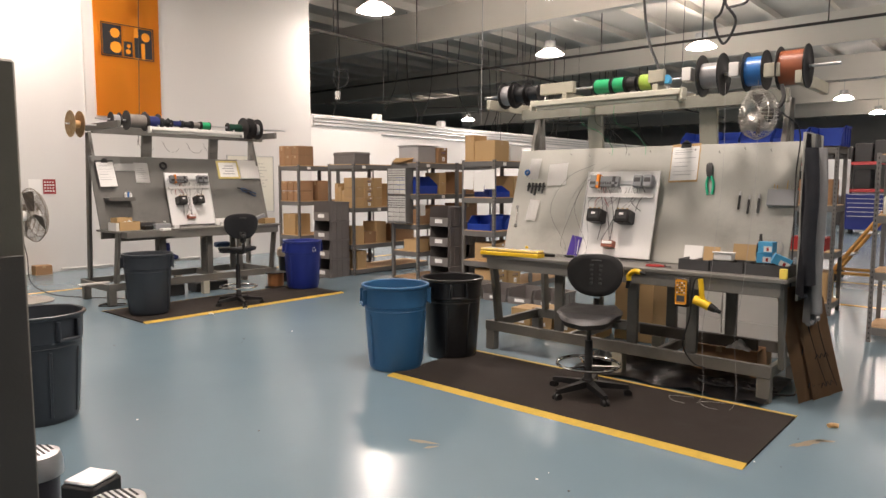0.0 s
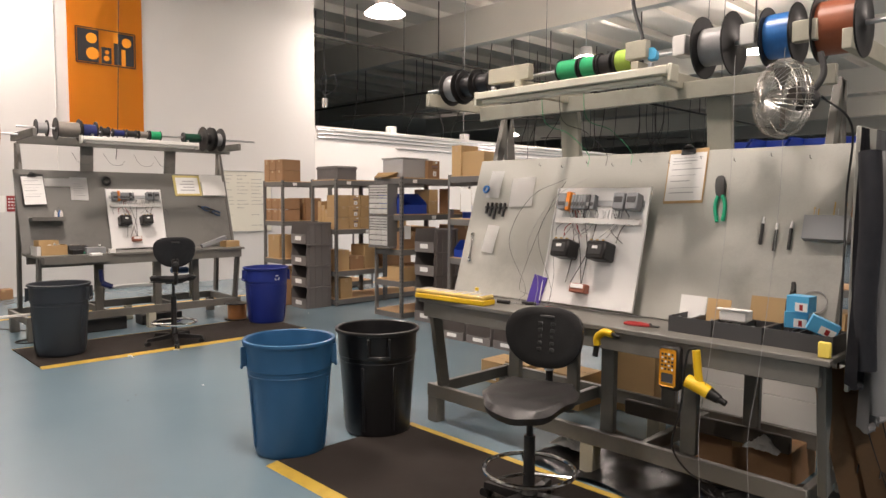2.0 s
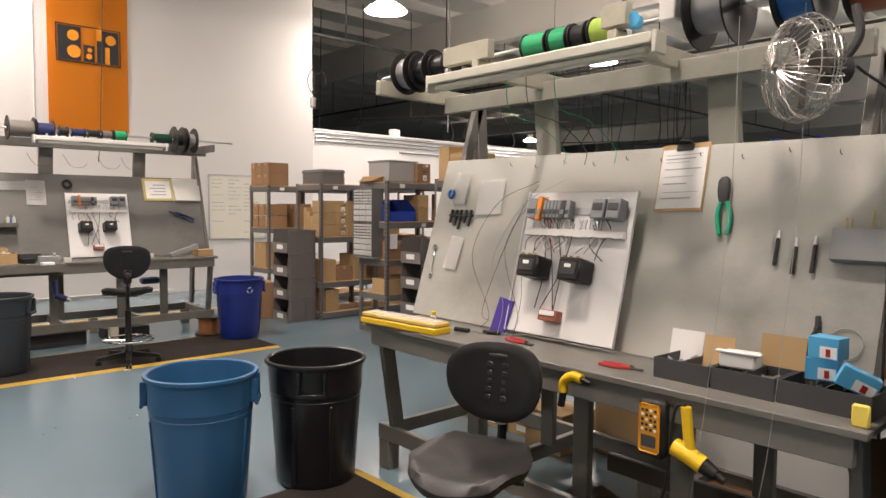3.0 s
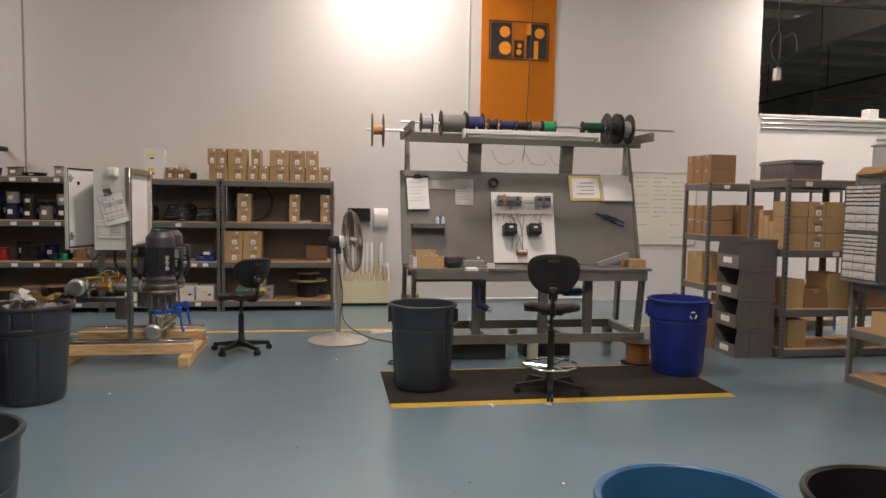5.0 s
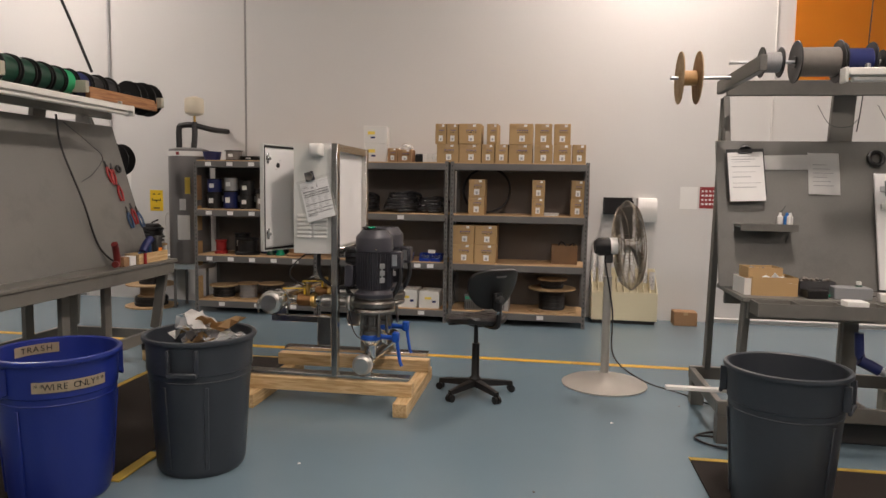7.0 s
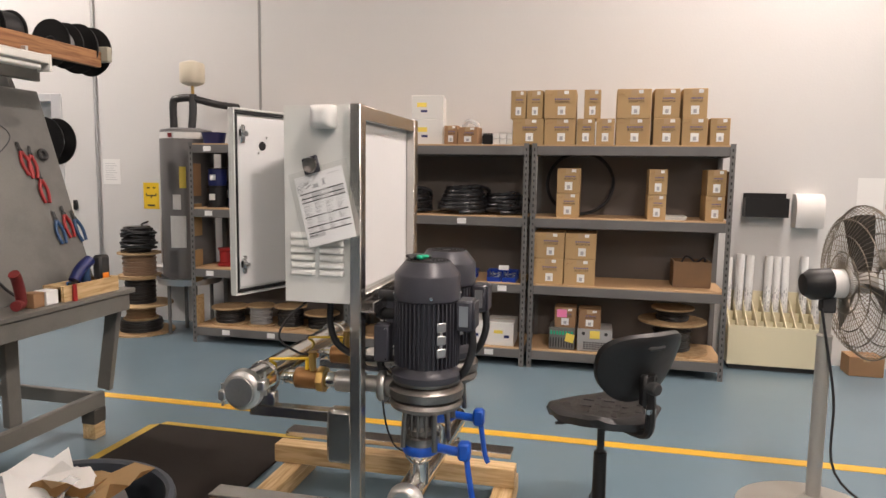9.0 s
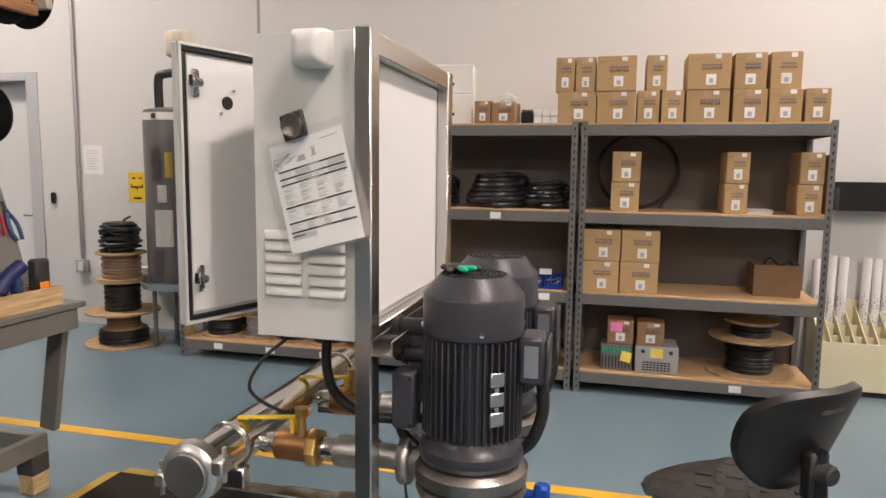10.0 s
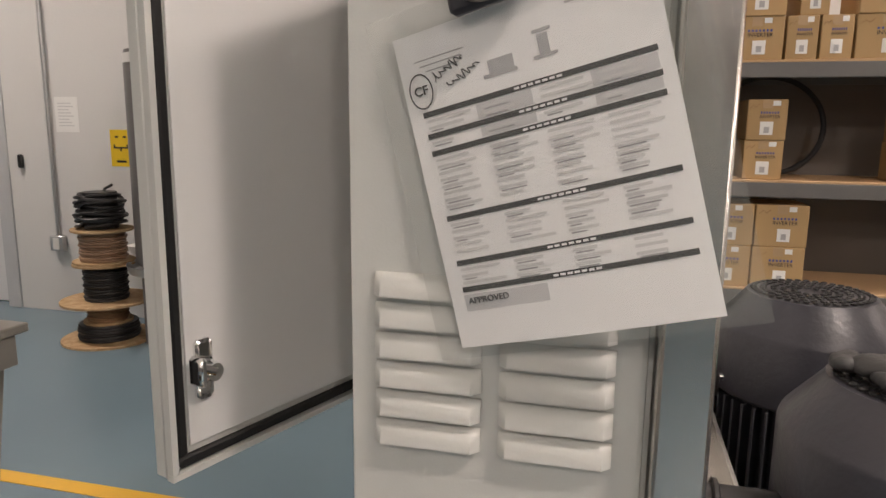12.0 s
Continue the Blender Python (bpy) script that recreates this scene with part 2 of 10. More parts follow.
BLUEW = mat("blue_wire", (0.03, 0.17, 0.50), 0.35, vary=0.2, scale=30)
NAVYW = mat("navy_wire", (0.012, 0.02, 0.11), 0.4, vary=0.2, scale=30)
BROWNW = mat("brown_red_wire", (0.30, 0.085, 0.035), 0.4, vary=0.2, scale=30)
GREYW = mat("grey_wire", (0.33, 0.33, 0.33), 0.35, vary=0.2, scale=30)
TAUPEW = mat("taupe_wire", (0.20, 0.18, 0.16), 0.4, vary=0.2, scale=30)
WRAPW = mat("brown_paper_wrap", (0.30, 0.19, 0.12), 0.35, vary=0.3, scale=9, bump=0.2)
COPPERW = mat("copper_wire", (0.52, 0.24, 0.10), 0.35, 0.7, vary=0.25, scale=30)
TANW = mat("tan_twine", (0.50, 0.30, 0.12), 0.6, vary=0.2, scale=30)
BLACKW = mat("black_wire", (0.015, 0.015, 0.016), 0.4, vary=0.3, scale=30)
TOOLGREEN = mat("green_grip", (0.01, 0.42, 0.22), 0.45)
TOOLBLUE = mat("blue_grip", (0.03, 0.075, 0.17), 0.45)
SKYBOX = mat("light_blue_box", (0.09, 0.42, 0.72), 0.4)
PURPLE = mat("violet_folder", (0.06, 0.03, 0.28), 0.4)
DARKGREYP = mat("dark_grey_tray", (0.06, 0.06, 0.062), 0.5, vary=0.1)
MODGREY = mat("module_grey", (0.27, 0.28, 0.29), 0.45, vary=0.05)
DENIM = mat("navy_jacket", (0.012, 0.013, 0.018), 0.85, vary=0.3, scale=15, bump=0.4, fine=300)
OLDCARD = mat("old_dark_cardboard", (0.20, 0.118, 0.06), 0.8, vary=0.35, scale=7, bump=0.2)
GREYCLOTH = mat("grey_cloth", (0.22, 0.22, 0.225), 0.9, vary=0.2, scale=10, bump=0.5, fine=300)
WOODRAW = wood_mat("raw_pine", (0.68, 0.50, 0.27), (0.46, 0.29, 0.12))
WOODRAWY = wood_mat("raw_pine_crosswise", (0.68, 0.50, 0.27), (0.46, 0.29, 0.12), (12, 1, 12))
WOODRED = wood_mat("reddish_timber", (0.42, 0.21, 0.09), (0.24, 0.10, 0.04))
PLY = wood_mat("spool_flange_board", (0.48, 0.34, 0.19), (0.36, 0.23, 0.11), (4, 4, 4), 0.75)
LAMPGLOW = glow_mat("lamp_lens", (1.0, 0.96, 0.9), 30.0)
REFLECTOR = glow_mat("prismatic_reflector", (1.0, 0.84, 0.74), 46.0)
TUBEWHITE = mat("white_batten_light", (0.78, 0.77, 0.72), 0.35, vary=0.03)
CLEARBAG = clear_mat("clear_plastic_bag", (0.8, 0.82, 0.83), 0.12, 0.35)
SLEEVE = clear_mat("clear_sleeve", (0.75, 0.8, 0.75), 0.05, 0.12)
GRILL = mat("fan_wire", (0.30, 0.26, 0.21), 0.3, 1.0, vary=0.1)
FANBLADE = mat("fan_blade", (0.12, 0.105, 0.09), 0.5)
FANSTAND = mat("fan_stand_paint", (0.42, 0.40, 0.36), 0.4, 0.3, vary=0.1)


# ---- mesh helpers ----
def box(bm, x0, x1, y0, y1, z0, z1, bev=0.0, m=None):
    vs = [bm.verts.new((x, y, z)) for x in (x0, x1) for y in (y0, y1) for z in (z0, z1)]
    fs = [bm.faces.new([vs[i] for i in q]) for q in ((0, 1, 3, 2), (4, 6, 7, 5), (0, 4, 5, 1), (2, 3, 7, 6), (0, 2, 6, 4), (1, 5, 7, 3))]
    if bev:
        es = list({e for f in fs for e in f.edges})
        r = bmesh.ops.bevel(bm, geom=es, offset=bev, segments=1, affect="EDGES", profile=0.5)
        vs = list({v for f in r["faces"] for v in f.verts} | {v for v in vs if v.is_valid})
    if m is not None:
        for v in vs:
            v.co = m @ v.co
    return bm


def grid_axes(d):
    d = Vector(d).normalized()
    a = Vector((0, 0, 1)) if abs(d.z) < 0.9 else Vector((1, 0, 0))
    u = d.cross(a).normalized()
    return u, d.cross(u)


def cyl(bm, p0, p1, r0, r1=None, n=16, cap=True):
    p0, p1 = Vector(p0), Vector(p1)
    r1 = r0 if r1 is None else r1
    u, w = grid_axes(p1 - p0)
    rings = []
    for p, r in ((p0, r0), (p1, r1)):
        rings.append([bm.verts.new(p + r * (math.cos(2 * math.pi * k / n) * u + math.sin(2 * math.pi * k / n) * w)) for k in range(n)])
    for k in range(n):
        bm.faces.new((rings[0][k], rings[0][(k + 1) % n], rings[1][(k + 1) % n], rings[1][k]))
    if cap:
        bm.faces.new(rings[0][::-1])
        bm.faces.new(rings[1])
    return bm


def lathe(bm, prof, n=28, c=(0, 0, 0), axis=(0, 0, 1), sx=1.0, sy=1.0):
    """Turn a profile of (radius, height) round an axis through c."""
    c, d = Vector(c), Vector(axis).normalized()
    u, w = grid_axes(d)
    if abs(d.z) > 0.9:
        u, w = Vector((1, 0, 0)), Vector((0, 1, 0))
    rings = []
    for r, h in prof:
        if r < 1e-5:
            rings.append([bm.verts.new(c + h * d)])
        else:
            rings.append([bm.verts.new(c + h * d + r * (sx * math.cos(2 * math.pi * k / n) * u + sy * math.sin(2 * math.pi * k / n) * w)) for k in range(n)])
    for a, b in zip(rings, rings[1:]):
        for k in range(n):
            q = (k + 1) % n
            if len(a) == 1 and len(b) == 1:
                continue
            if len(a) == 1:
                bm.faces.new((a[0], b[q], b[k]))
            elif len(b) == 1:
                bm.faces.new((a[k], a[q], b[0]))
            else:
                bm.faces.new((a[k], a[q], b[q], b[k]))
    return bm


def tube(bm, pts, r, n=8, closed=False):
    pts = [Vector(p) for p in pts]
    rings, u = [], None
    for i, p in enumerate(pts):
        if closed:
            d = (pts[(i + 1) % len(pts)] - pts[i - 1]).normalized()
        else:
            d = (pts[min(i + 1, len(pts) - 1)] - pts[max(i - 1, 0)]).normalized()
        if u is None:
            u, w = grid_axes(d)
        else:
            u = (u - d * u.dot(d)).normalized()
            w = d.cross(u)
        rings.append([bm.verts.new(p + r * (math.cos(2 * math.pi * k / n) * u + math.sin(2 * math.pi * k / n) * w)) for k in range(n)])
    pairs = list(zip(rings, rings[1:])) + ([(rings[-1], rings[0])] if closed else [])
    for a, b in pairs:
        for k in range(n):
            bm.faces.new((a[k], a[(k + 1) % n], b[(k + 1) % n], b[k]))
    if not closed:
        bm.faces.new(rings[0][::-1])
        bm.faces.new(rings[-1])
    return bm


def bend(pts, k=6):
    """A smooth line through the points."""
    p = [Vector(q) for q in pts]
    p = [2 * p[0] - p[1]] + p + [2 * p[-1] - p[-2]]
    out = []
    for a, b, c, d in zip(p, p[1:], p[2:], p[3:]):
        for i in range(k):
            t = i / k
            out.append(0.5 * ((2 * b) + (c - a) * t + (2 * a - 5 * b + 4 * c - d) * t * t + (3 * b - a - 3 * c + d) * t ** 3))
    out.append(p[-2])
    return out


def ring(bm, c, big, r, axis=(0, 0, 1), n=32, k=8):
    u, w = grid_axes(axis)
    return tube(bm, [Vector(c) + big * (math.cos(2 * math.pi * i / n) * u + math.sin(2 * math.pi * i / n) * w) for i in range(n)], r, k, True)


def B():
    return bmesh.new()


def mesh_of(name, bm, material):
    bmesh.ops.recalc_face_normals(bm, faces=bm.faces)
    me = bpy.data.meshes.new(name)
    bm.to_mesh(me)
    bm.free()
    me.materials.append(material)
    me.shade_smooth()
    me.set_sharp_from_angle(angle=radians(38))
    return me


def part(name, bm, material, parent=None, label="", m=None):
    ob = new(name, mesh_of(name, bm, material))
    if parent is not None:
        ob.parent = parent
    if m is not None:
        ob.matrix_basis = m
    return tagged(ob, label)


def share(name, me, parent, m):
    ob = new(name, me)
    ob.parent = parent
    ob.matrix_basis = m
    return ob


def thing(name, label, category, m=None, group="", kind=""):
    ob = new(name)
    ob.empty_display_size = 0.1
    if m is not None:
        ob.matrix_basis = m
    return tagged(ob, label, category, group, kind)


def one(name, bm, material, label, category, m=None, group="", kind=""):
    return tagged(part(name, bm, material, None, "", m), label, category, group, kind)


def words(name, text, size, material, parent, m, label=""):
    c = bpy.data.curves.new(name, "FONT")
    c.body, c.size, c.extrude, c.align_x, c.align_y = text, size, 0.0006, "CENTER", "CENTER"
    tmp = bpy.data.objects.new(name, c)
    me = bpy.data.meshes.new_from_object(tmp)
    bpy.data.objects.remove(tmp)
    me.materials.clear()
    me.materials.append(material)
    ob = new(name, me)
    ob.parent = parent
    ob.matrix_basis = m
    return tagged(ob, label)

# ---- structure ----
WX = -12.62


def structure():
    bm = B()
    box(bm, -45, 14, -12, 62, -0.2, 0)
    one("floor", bm, FLOOR, "glossy blue-grey epoxy workshop floor", "floor", kind="structure")
    bm = B()
    box(bm, WX - 0.25, WX, -12, -3.95, 0, 6.9)
    box(bm, WX - 0.25, WX, -2.94, 10.79, 0, 6.9)
    box(bm, WX - 0.25, WX, -3.95, -2.94, 2.38, 6.9)
    one("wall_west", bm, WALL, "tall white painted concrete wall", "wall", kind="structure")
    bm = B()
    box(bm, WX - 0.25, WX, 10.792, 34, 0, 3.10)
    box(bm, WX - 0.27, WX + 0.02, 10.80, 34, 3.10, 3.14)
    low = one("wall_west_low", bm, LOWWALL, "half-height white painted block wall with conduits", "wall", kind="structure")
    bm = B()
    for i, z in enumerate((3.06, 2.98, 2.90, 2.78)):
        tube(bm, [(WX + 0.02, 10.85 + (0.0 if i < 3 else 2.2), z), (WX + 0.02, 30, z)], 0.016, 6)
    part("conduit", bm, GALV, low)
    for y in (12.9, 15.4):
        bm = B()
        box(bm, WX - 0.2, WX - 0.02, y, y + 0.2, 3.14, 3.30, 0.01)
        part("junction_box", bm, WHITEPL, low)
    bm = B()
    for y in (-0.54, -9.2):
        box(bm, WX, WX + 0.006, y - 0.012, y + 0.012, 0, 6.9)
    one("wall_joint", bm, mat("joint_sealant", (0.30, 0.30, 0.29), 0.6), "grey sealed joint in the white wall", "joint", kind="structure")
    # plain walls that close the hall
    for nm, a in (("wall_south", (-12.87, 14, -12.2, -12, 0, 6.9)), ("wall_east", (14, 14.2, -12, 62, 0, 6.9)), ("wall_north", (-45, 14, 62, 62.2, 0, 6.9))):
        bm = B()
        box(bm, *a)
        one(nm, bm, WALL, "plain white hall wall", "wall", kind="structure")
    # walls of the neighbouring hall, their shade painted into the colour
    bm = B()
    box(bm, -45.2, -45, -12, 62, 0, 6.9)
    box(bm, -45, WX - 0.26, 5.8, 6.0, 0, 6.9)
    one("wall_far_west", bm, DARKWALL, "wall of the unlit neighbouring hall, shade put into its dark colour", "wall", kind="structure")
    # ceiling: deck with ribs, purlins, girders
    bm = B()
    box(bm, -45, 14, -12, 62, 6.9, 7.0)
    for i in range(28):
        x = -32 + i * 1.6
        box(bm, x, x + 0.07, -12, 62, 6.66, 6.9)
        box(bm, x, x + 0.16, -12, 62, 6.64, 6.66)
    for y in (0.0, 8.0, 16.0, 24.0, 32.0, 40.0, 48.0):
        box(bm, -32, 14, y - 0.015, y + 0.015, 5.72, 6.64)
        box(bm, -32, 14, y - 0.14, y + 0.14, 5.68, 5.72)
        for k in range(14):
            x = -30 + 3.2 * k
            if y > 5 and x < -13.2 or x > -12.2:
                cyl(bm, (x, y, 5.74), (x + 0.05, y + 0.95, 6.68), 0.03, n=6)
    one("ceiling", bm, GIRDER, "cream painted metal roof deck with purlins and girders", "ceiling", kind="structure")
    # skylight-like darker panels between purlins
    bm = B()
    for x, y in ((-9.5, 13.5), (-6.3, 13.2), (-12.6, 13.0), (-3.2, 19.0)):
        box(bm, x + 0.12, x + 1.5, y, y + 1.1, 6.86, 6.895)
    one("ceiling_panel", bm, mat("dark_ceiling_panel", (0.22, 0.22, 0.21), 0.6), "dark grey panels in the roof deck", "panel", kind="structure")
    # sprinkler pipes with hangers
    bm = B()
    cyl(bm, (-13.2, 2, 5.2), (-13.2, 40, 5.2), 0.04, n=8)
    for k in range(10):
        cyl(bm, (-13.2, 12 + 3 * k, 5.2), (-13.2, 12 + 3 * k, 6.7), 0.018, n=6)
    one("sprinkler_pipe", bm, DARKPIPE, "dark sprinkler pipe hung under the roof", "pipe")
    bm = B()
    cyl(bm, (-28, 18.2, 5.15), (3, 18.2, 5.15), 0.035, n=8)
    for k in range(11):
        cyl(bm, (-26 + 2.8 * k, 18.2, 5.15), (-26 + 2.8 * k, 18.2, 6.7), 0.015, n=6)
    one("sprinkler_pipe", bm, DARKPIPE, "dark sprinkler pipe with hangers crossing the hall", "pipe")
    bm = B()
    cyl(bm, (-9.5, 10.6, 5.7), (3, 10.6, 5.7), 0.03, n=8)
    for k in range(5):
        cyl(bm, (-9 + 2.8 * k, 10.6, 5.7), (-9 + 2.8 * k, 10.6, 6.7), 0.015, n=6)
    one("sprinkler_pipe", bm, DARKPIPE, "dark sprinkler pipe below the roof deck", "pipe")
    # yellow aisle line
    bm = B()
    box(bm, -10.39, -10.31, -11.5, 26, 0, 0.003)
    one("floor_line", bm, YLINE, "yellow painted aisle line on the floor", "floor line", kind="structure")
    bm = B()
    box(bm, -3.0, 1.5, 10.6, 10.68, 0, 0.003)
    box(bm, -3.4, 1.5, 12.9, 12.98, 0, 0.003)
    one("floor_line", bm, YLINE, "yellow painted aisle line in the far hall", "floor line", kind="structure")


def high_bay():
    h = thing("high_bay_lamp", "round high-bay lamp with a ribbed clear reflector", "ceiling lamp", group="high-bay lamps")
    bm = B()
    lathe(bm, [(0, 0.42), (0.10, 0.40), (0.11, 0.2), (0.13, 0.16), (0.0, 0.16)], 20)
    part("ballast_housing", bm, GALV, h)
    bm = B()
    lathe(bm, [(0.10, 0.16), (0.19, 0.09), (0.25, 0.0), (0.24, 0.0), (0.18, 0.085), (0.10, 0.15)], 28)
    part("reflector", bm, REFLECTOR, h, "glowing prismatic reflector")
    bm = B()
    lathe(bm, [(0.235, 0.004), (0.2, -0.025), (0, -0.04)], 28)
    part("lens", bm, LAMPGLOW, h, "glowing lens")
    bm = B()
    cyl(bm, (0, 0, 0.4), (0, 0, 1.452), 0.008, n=6)
    part("hanger_rod", bm, GALV, h)
    return h


def lamps():
    first = high_bay()
    for i, (x, y) in enumerate(LAMPS):
        m = pose(x, y, LAMP_Z)
        if i == 0:
            first.matrix_basis = m @ Matrix.Diagonal((1.3, 1.3, 1.0, 1))
        else:
            copy_thing(first, m @ Matrix.Diagonal((1.3, 1.3, 1.0, 1)))
        d = bpy.data.lights.new("high_bay_light", "AREA")
        d.shape, d.size, d.energy, d.color = "DISK", 0.45, LAMP_WATTS, LAMP_COLOUR
        o = new("high_bay_light", d)
        o.matrix_basis = pose(x, y, LAMP_Z - 0.06)


structure()
lamps()


# ---- floor mats ----
def floor_mat_thing(x0, x1, y0, y1, edges, label):
    t = thing("anti_fatigue_mat", label, "floor mat", pose(0, 0, 0))
    bm = B()
    box(bm, x0, x1, y0, y1, 0.001, 0.013)
    part("mat_surface", bm, MATTOP, t)
    w = 0.075
    for e in edges:
        bm = B()
        a = {"-y": ((x0, y0), (x1, y0), (0, -w)), "+y": ((x0, y1), (x1, y1), (0, w)), "-x": ((x0, y0), (x0, y1), (-w, 0)), "+x": ((x1, y0), (x1, y1), (w, 0))}[e]
        (ax, ay), (bx, by), (ox, oy) = a
        vs = [bm.verts.new(p) for p in ((ax, ay, 0.001), (bx, by, 0.001), (bx, by, 0.0145), (ax, ay, 0.0145), (ax + ox, ay + oy, 0.001), (bx + ox, by + oy, 0.001))]
        for q in ((0, 1, 2, 3), (3, 2, 5, 4), (0, 4, 5, 1), (0, 3, 4), (1, 5, 2)):
            bm.faces.new([vs[i] for i in q])
        part("yellow_border", bm, YEDGE, t, "bevelled yellow safety border")
    return t


floor_mat_thing(-3.72, -0.98, 4.58, 5.58, ("-y", "+y"), "black ribbed rubber mat with yellow borders, before the wiring bench")
floor_mat_thing(-8.22, -7.22, 4.18, 7.03, ("+x", "-x"), "black ribbed rubber mat with yellow borders, under chair and bins")
mat3 = floor_mat_thing(-9.93, -6.8, 0.16, 1.10, ("-y", "-x"), "black rubber mat with worn yellow borders, beside the pallet")
bm = B()
box(bm, -7.76, -7.37, 1.101, 1.17, 0.001, 0.011, 0.003)
part("yellow_border", bm, YEDGE, mat3, "worn yellow border piece")


# ---- wiring benches ----
def bench(m, label, th, plank=BOARD, tall=0.985, base=0.40, inset=0.0, beam=2.5, beam_z=2.10, short=0.0, arm=(0.10, 0.88), post=None, foot=None):
    """A timber bench with a sloped back board and a rack above. Local x along the front, y away from the worker."""
    t = thing("wiring_bench", label, "workbench", m, "wiring benches")
    L = 2.5
    bm = B()
    box(bm, -0.02, L + 0.02 - short, 0.0, 0.62, th - 0.028, th, 0.004)
    part("tabletop", bm, BENCH, t)
    for a in ((0.02, L - 0.02 - short, 0.012, 0.05), (0.02, L - 0.02 - short, 0.55, 0.588)):
        bm = B()
        box(bm, a[0], a[1], a[2], a[3], th - 0.125, th - 0.028, 0.003)
        part("apron", bm, BENCH, t)
    # base frame and its feet
    for y0 in (0.15, 0.98):
        bm = B()
        box(bm, -0.09, L - 0.09, y0, y0 + 0.04, 0.18, 0.27, 0.004)
        part("base_beam", bm, BENCH, t)
    for x0 in (-0.09, 0.75, 1.55, L - 0.13):
        bm = B()
        box(bm, x0, x0 + 0.04, 0.19, 0.98, 0.181, 0.262, 0.004)
        part("cross_beam", bm, BENCH, t)
    for x0 in (-0.085, 1.2, L - 0.185):
        for y0 in (0.152, 0.92):
            bm = B()
            box(bm, x0, x0 + 0.09, y0, y0 + 0.085, 0.0, 0.18, 0.004)
            part("foot_block", bm, foot or (CREAM if x0 == 1.2 else BENCH), t)
            if foot:
                bm = B()
                box(bm, x0 - 0.004, x0 + 0.094, y0 - 0.004, y0 + 0.089, 0.092, 0.1795, 0.004)
                part("packing_block", bm, MATS["dark_block_paint"], t, "dark packing block")
    # splayed and upright legs
    def stick(bm, x, ya, za, yb, zb, w=0.04, d=0.085):
        a, b2 = Vector((x, ya, za)), Vector((x, yb, zb))
        ln = (b2 - a).length
        ang = math.degrees(math.atan2(yb - ya, zb - za))
        box(bm, -w / 2, w / 2, -d / 2, d / 2, 0, ln, 0.004, pose(x, ya, za, -ang))
    for x, xt in ((0.03, 0.03), (L - 0.03, L - 0.03 - inset)):
        bm = B()
        stick(bm, x if x < 1 else x - short, 0.20, 0.262, 0.10, th - 0.03)
        part("leg", bm, BENCH, t)
        bm = B()
        stick(bm, xt, 1.0, 0.262, 0.86, 2.195)
        part("back_post", bm, BENCH, t)
        bm = B()
        stick(bm, xt, base + 0.075, th, 0.845, 2.195, 0.04, 0.07)
        part("front_post", bm, BENCH, t)
    for x in (0.62, 1.3, 1.78):
        bm = B()
        box(bm, x, x + 0.085, 0.20, 0.24, 0.262, th - 0.03, 0.004)
        part("leg", bm, BENCH, t)
        bm = B()
        box(bm, x + 0.15, x + 0.235, 0.62, 0.66, 0.262, th - 0.03, 0.004)
        part("leg", bm, BENCH, t)
    for x in (0.72, 1.72):
        bm = B()
        stick(bm, x, 0.725, 1.75, 0.665, beam_z + 0.09, 0.14, 0.04)
        part("rack_post", bm, post or BENCH, t)
    # sloped board
    bm = B()
    box(bm, -0.06, L - 0.08, -0.014, 0.002, 0, tall, 0.003, pose(0, base, th + 0.004, -17.0))
    part("back_board", bm, plank, t, "scuffed grey hardboard back board")
    # rack: beam, arms, rod
    bm = B()
    box(bm, -0.02, beam + 0.02, 0.60, 0.64, beam_z, beam_z + 0.098, 0.004)
    part("rack_beam", bm, post or BENCH, t)
    for x in (-0.06, L - 0.14) if arm[0] < 0 else (-0.06, 0.72, 1.5, L - 0.02):
        bm = B()
        box(bm, x, x + 0.04, arm[0] if x < 1 else max(0.06, arm[0]), arm[1], 2.20, 2.285, 0.004)
        part("rack_arm", bm, CREAM if th < 0.92 else BENCH, t)
    return t


def board(m, th, u, v, off=0.0, spin=0.0):
    """A pose on the sloped board: u along it, v up it; local -y faces the worker."""
    return m @ pose(0, 0.40, th + 0.004, -17.0) @ pose(u, -0.014 - off, v, 0, -spin, 0)


mat("dark_block_paint", (0.06, 0.055, 0.048), 0.6, vary=0.2, scale=9)
B1, B2, B3 = pose(-3.60, 5.62, 0), pose(-8.40, 4.48, 0, 0, 0, 90), pose(-7.32, 0.09, 0, 0, 0, 180)
T1, T2, T3 = 0.905, 0.94, 0.885
bench(B1, "grey painted timber wiring bench with a sloped tool board", T1, inset=0.2, beam=2.3, beam_z=2.14, post=DUSKYPOST)
bench(B2, "grey painted timber wiring bench by the white wall", T2, mat("worn_grey_board", (0.17, 0.168, 0.155), 0.4, vary=0.25, scale=2.0, stain=0.7), beam_z=2.175, short=0.12, arm=(-0.22, 0.72))
bench(B3, "grey painted timber wiring bench with hand tools on its board", T3, MATS["worn_grey_board"], tall=1.19, base=0.20, foot=WOODRAW)



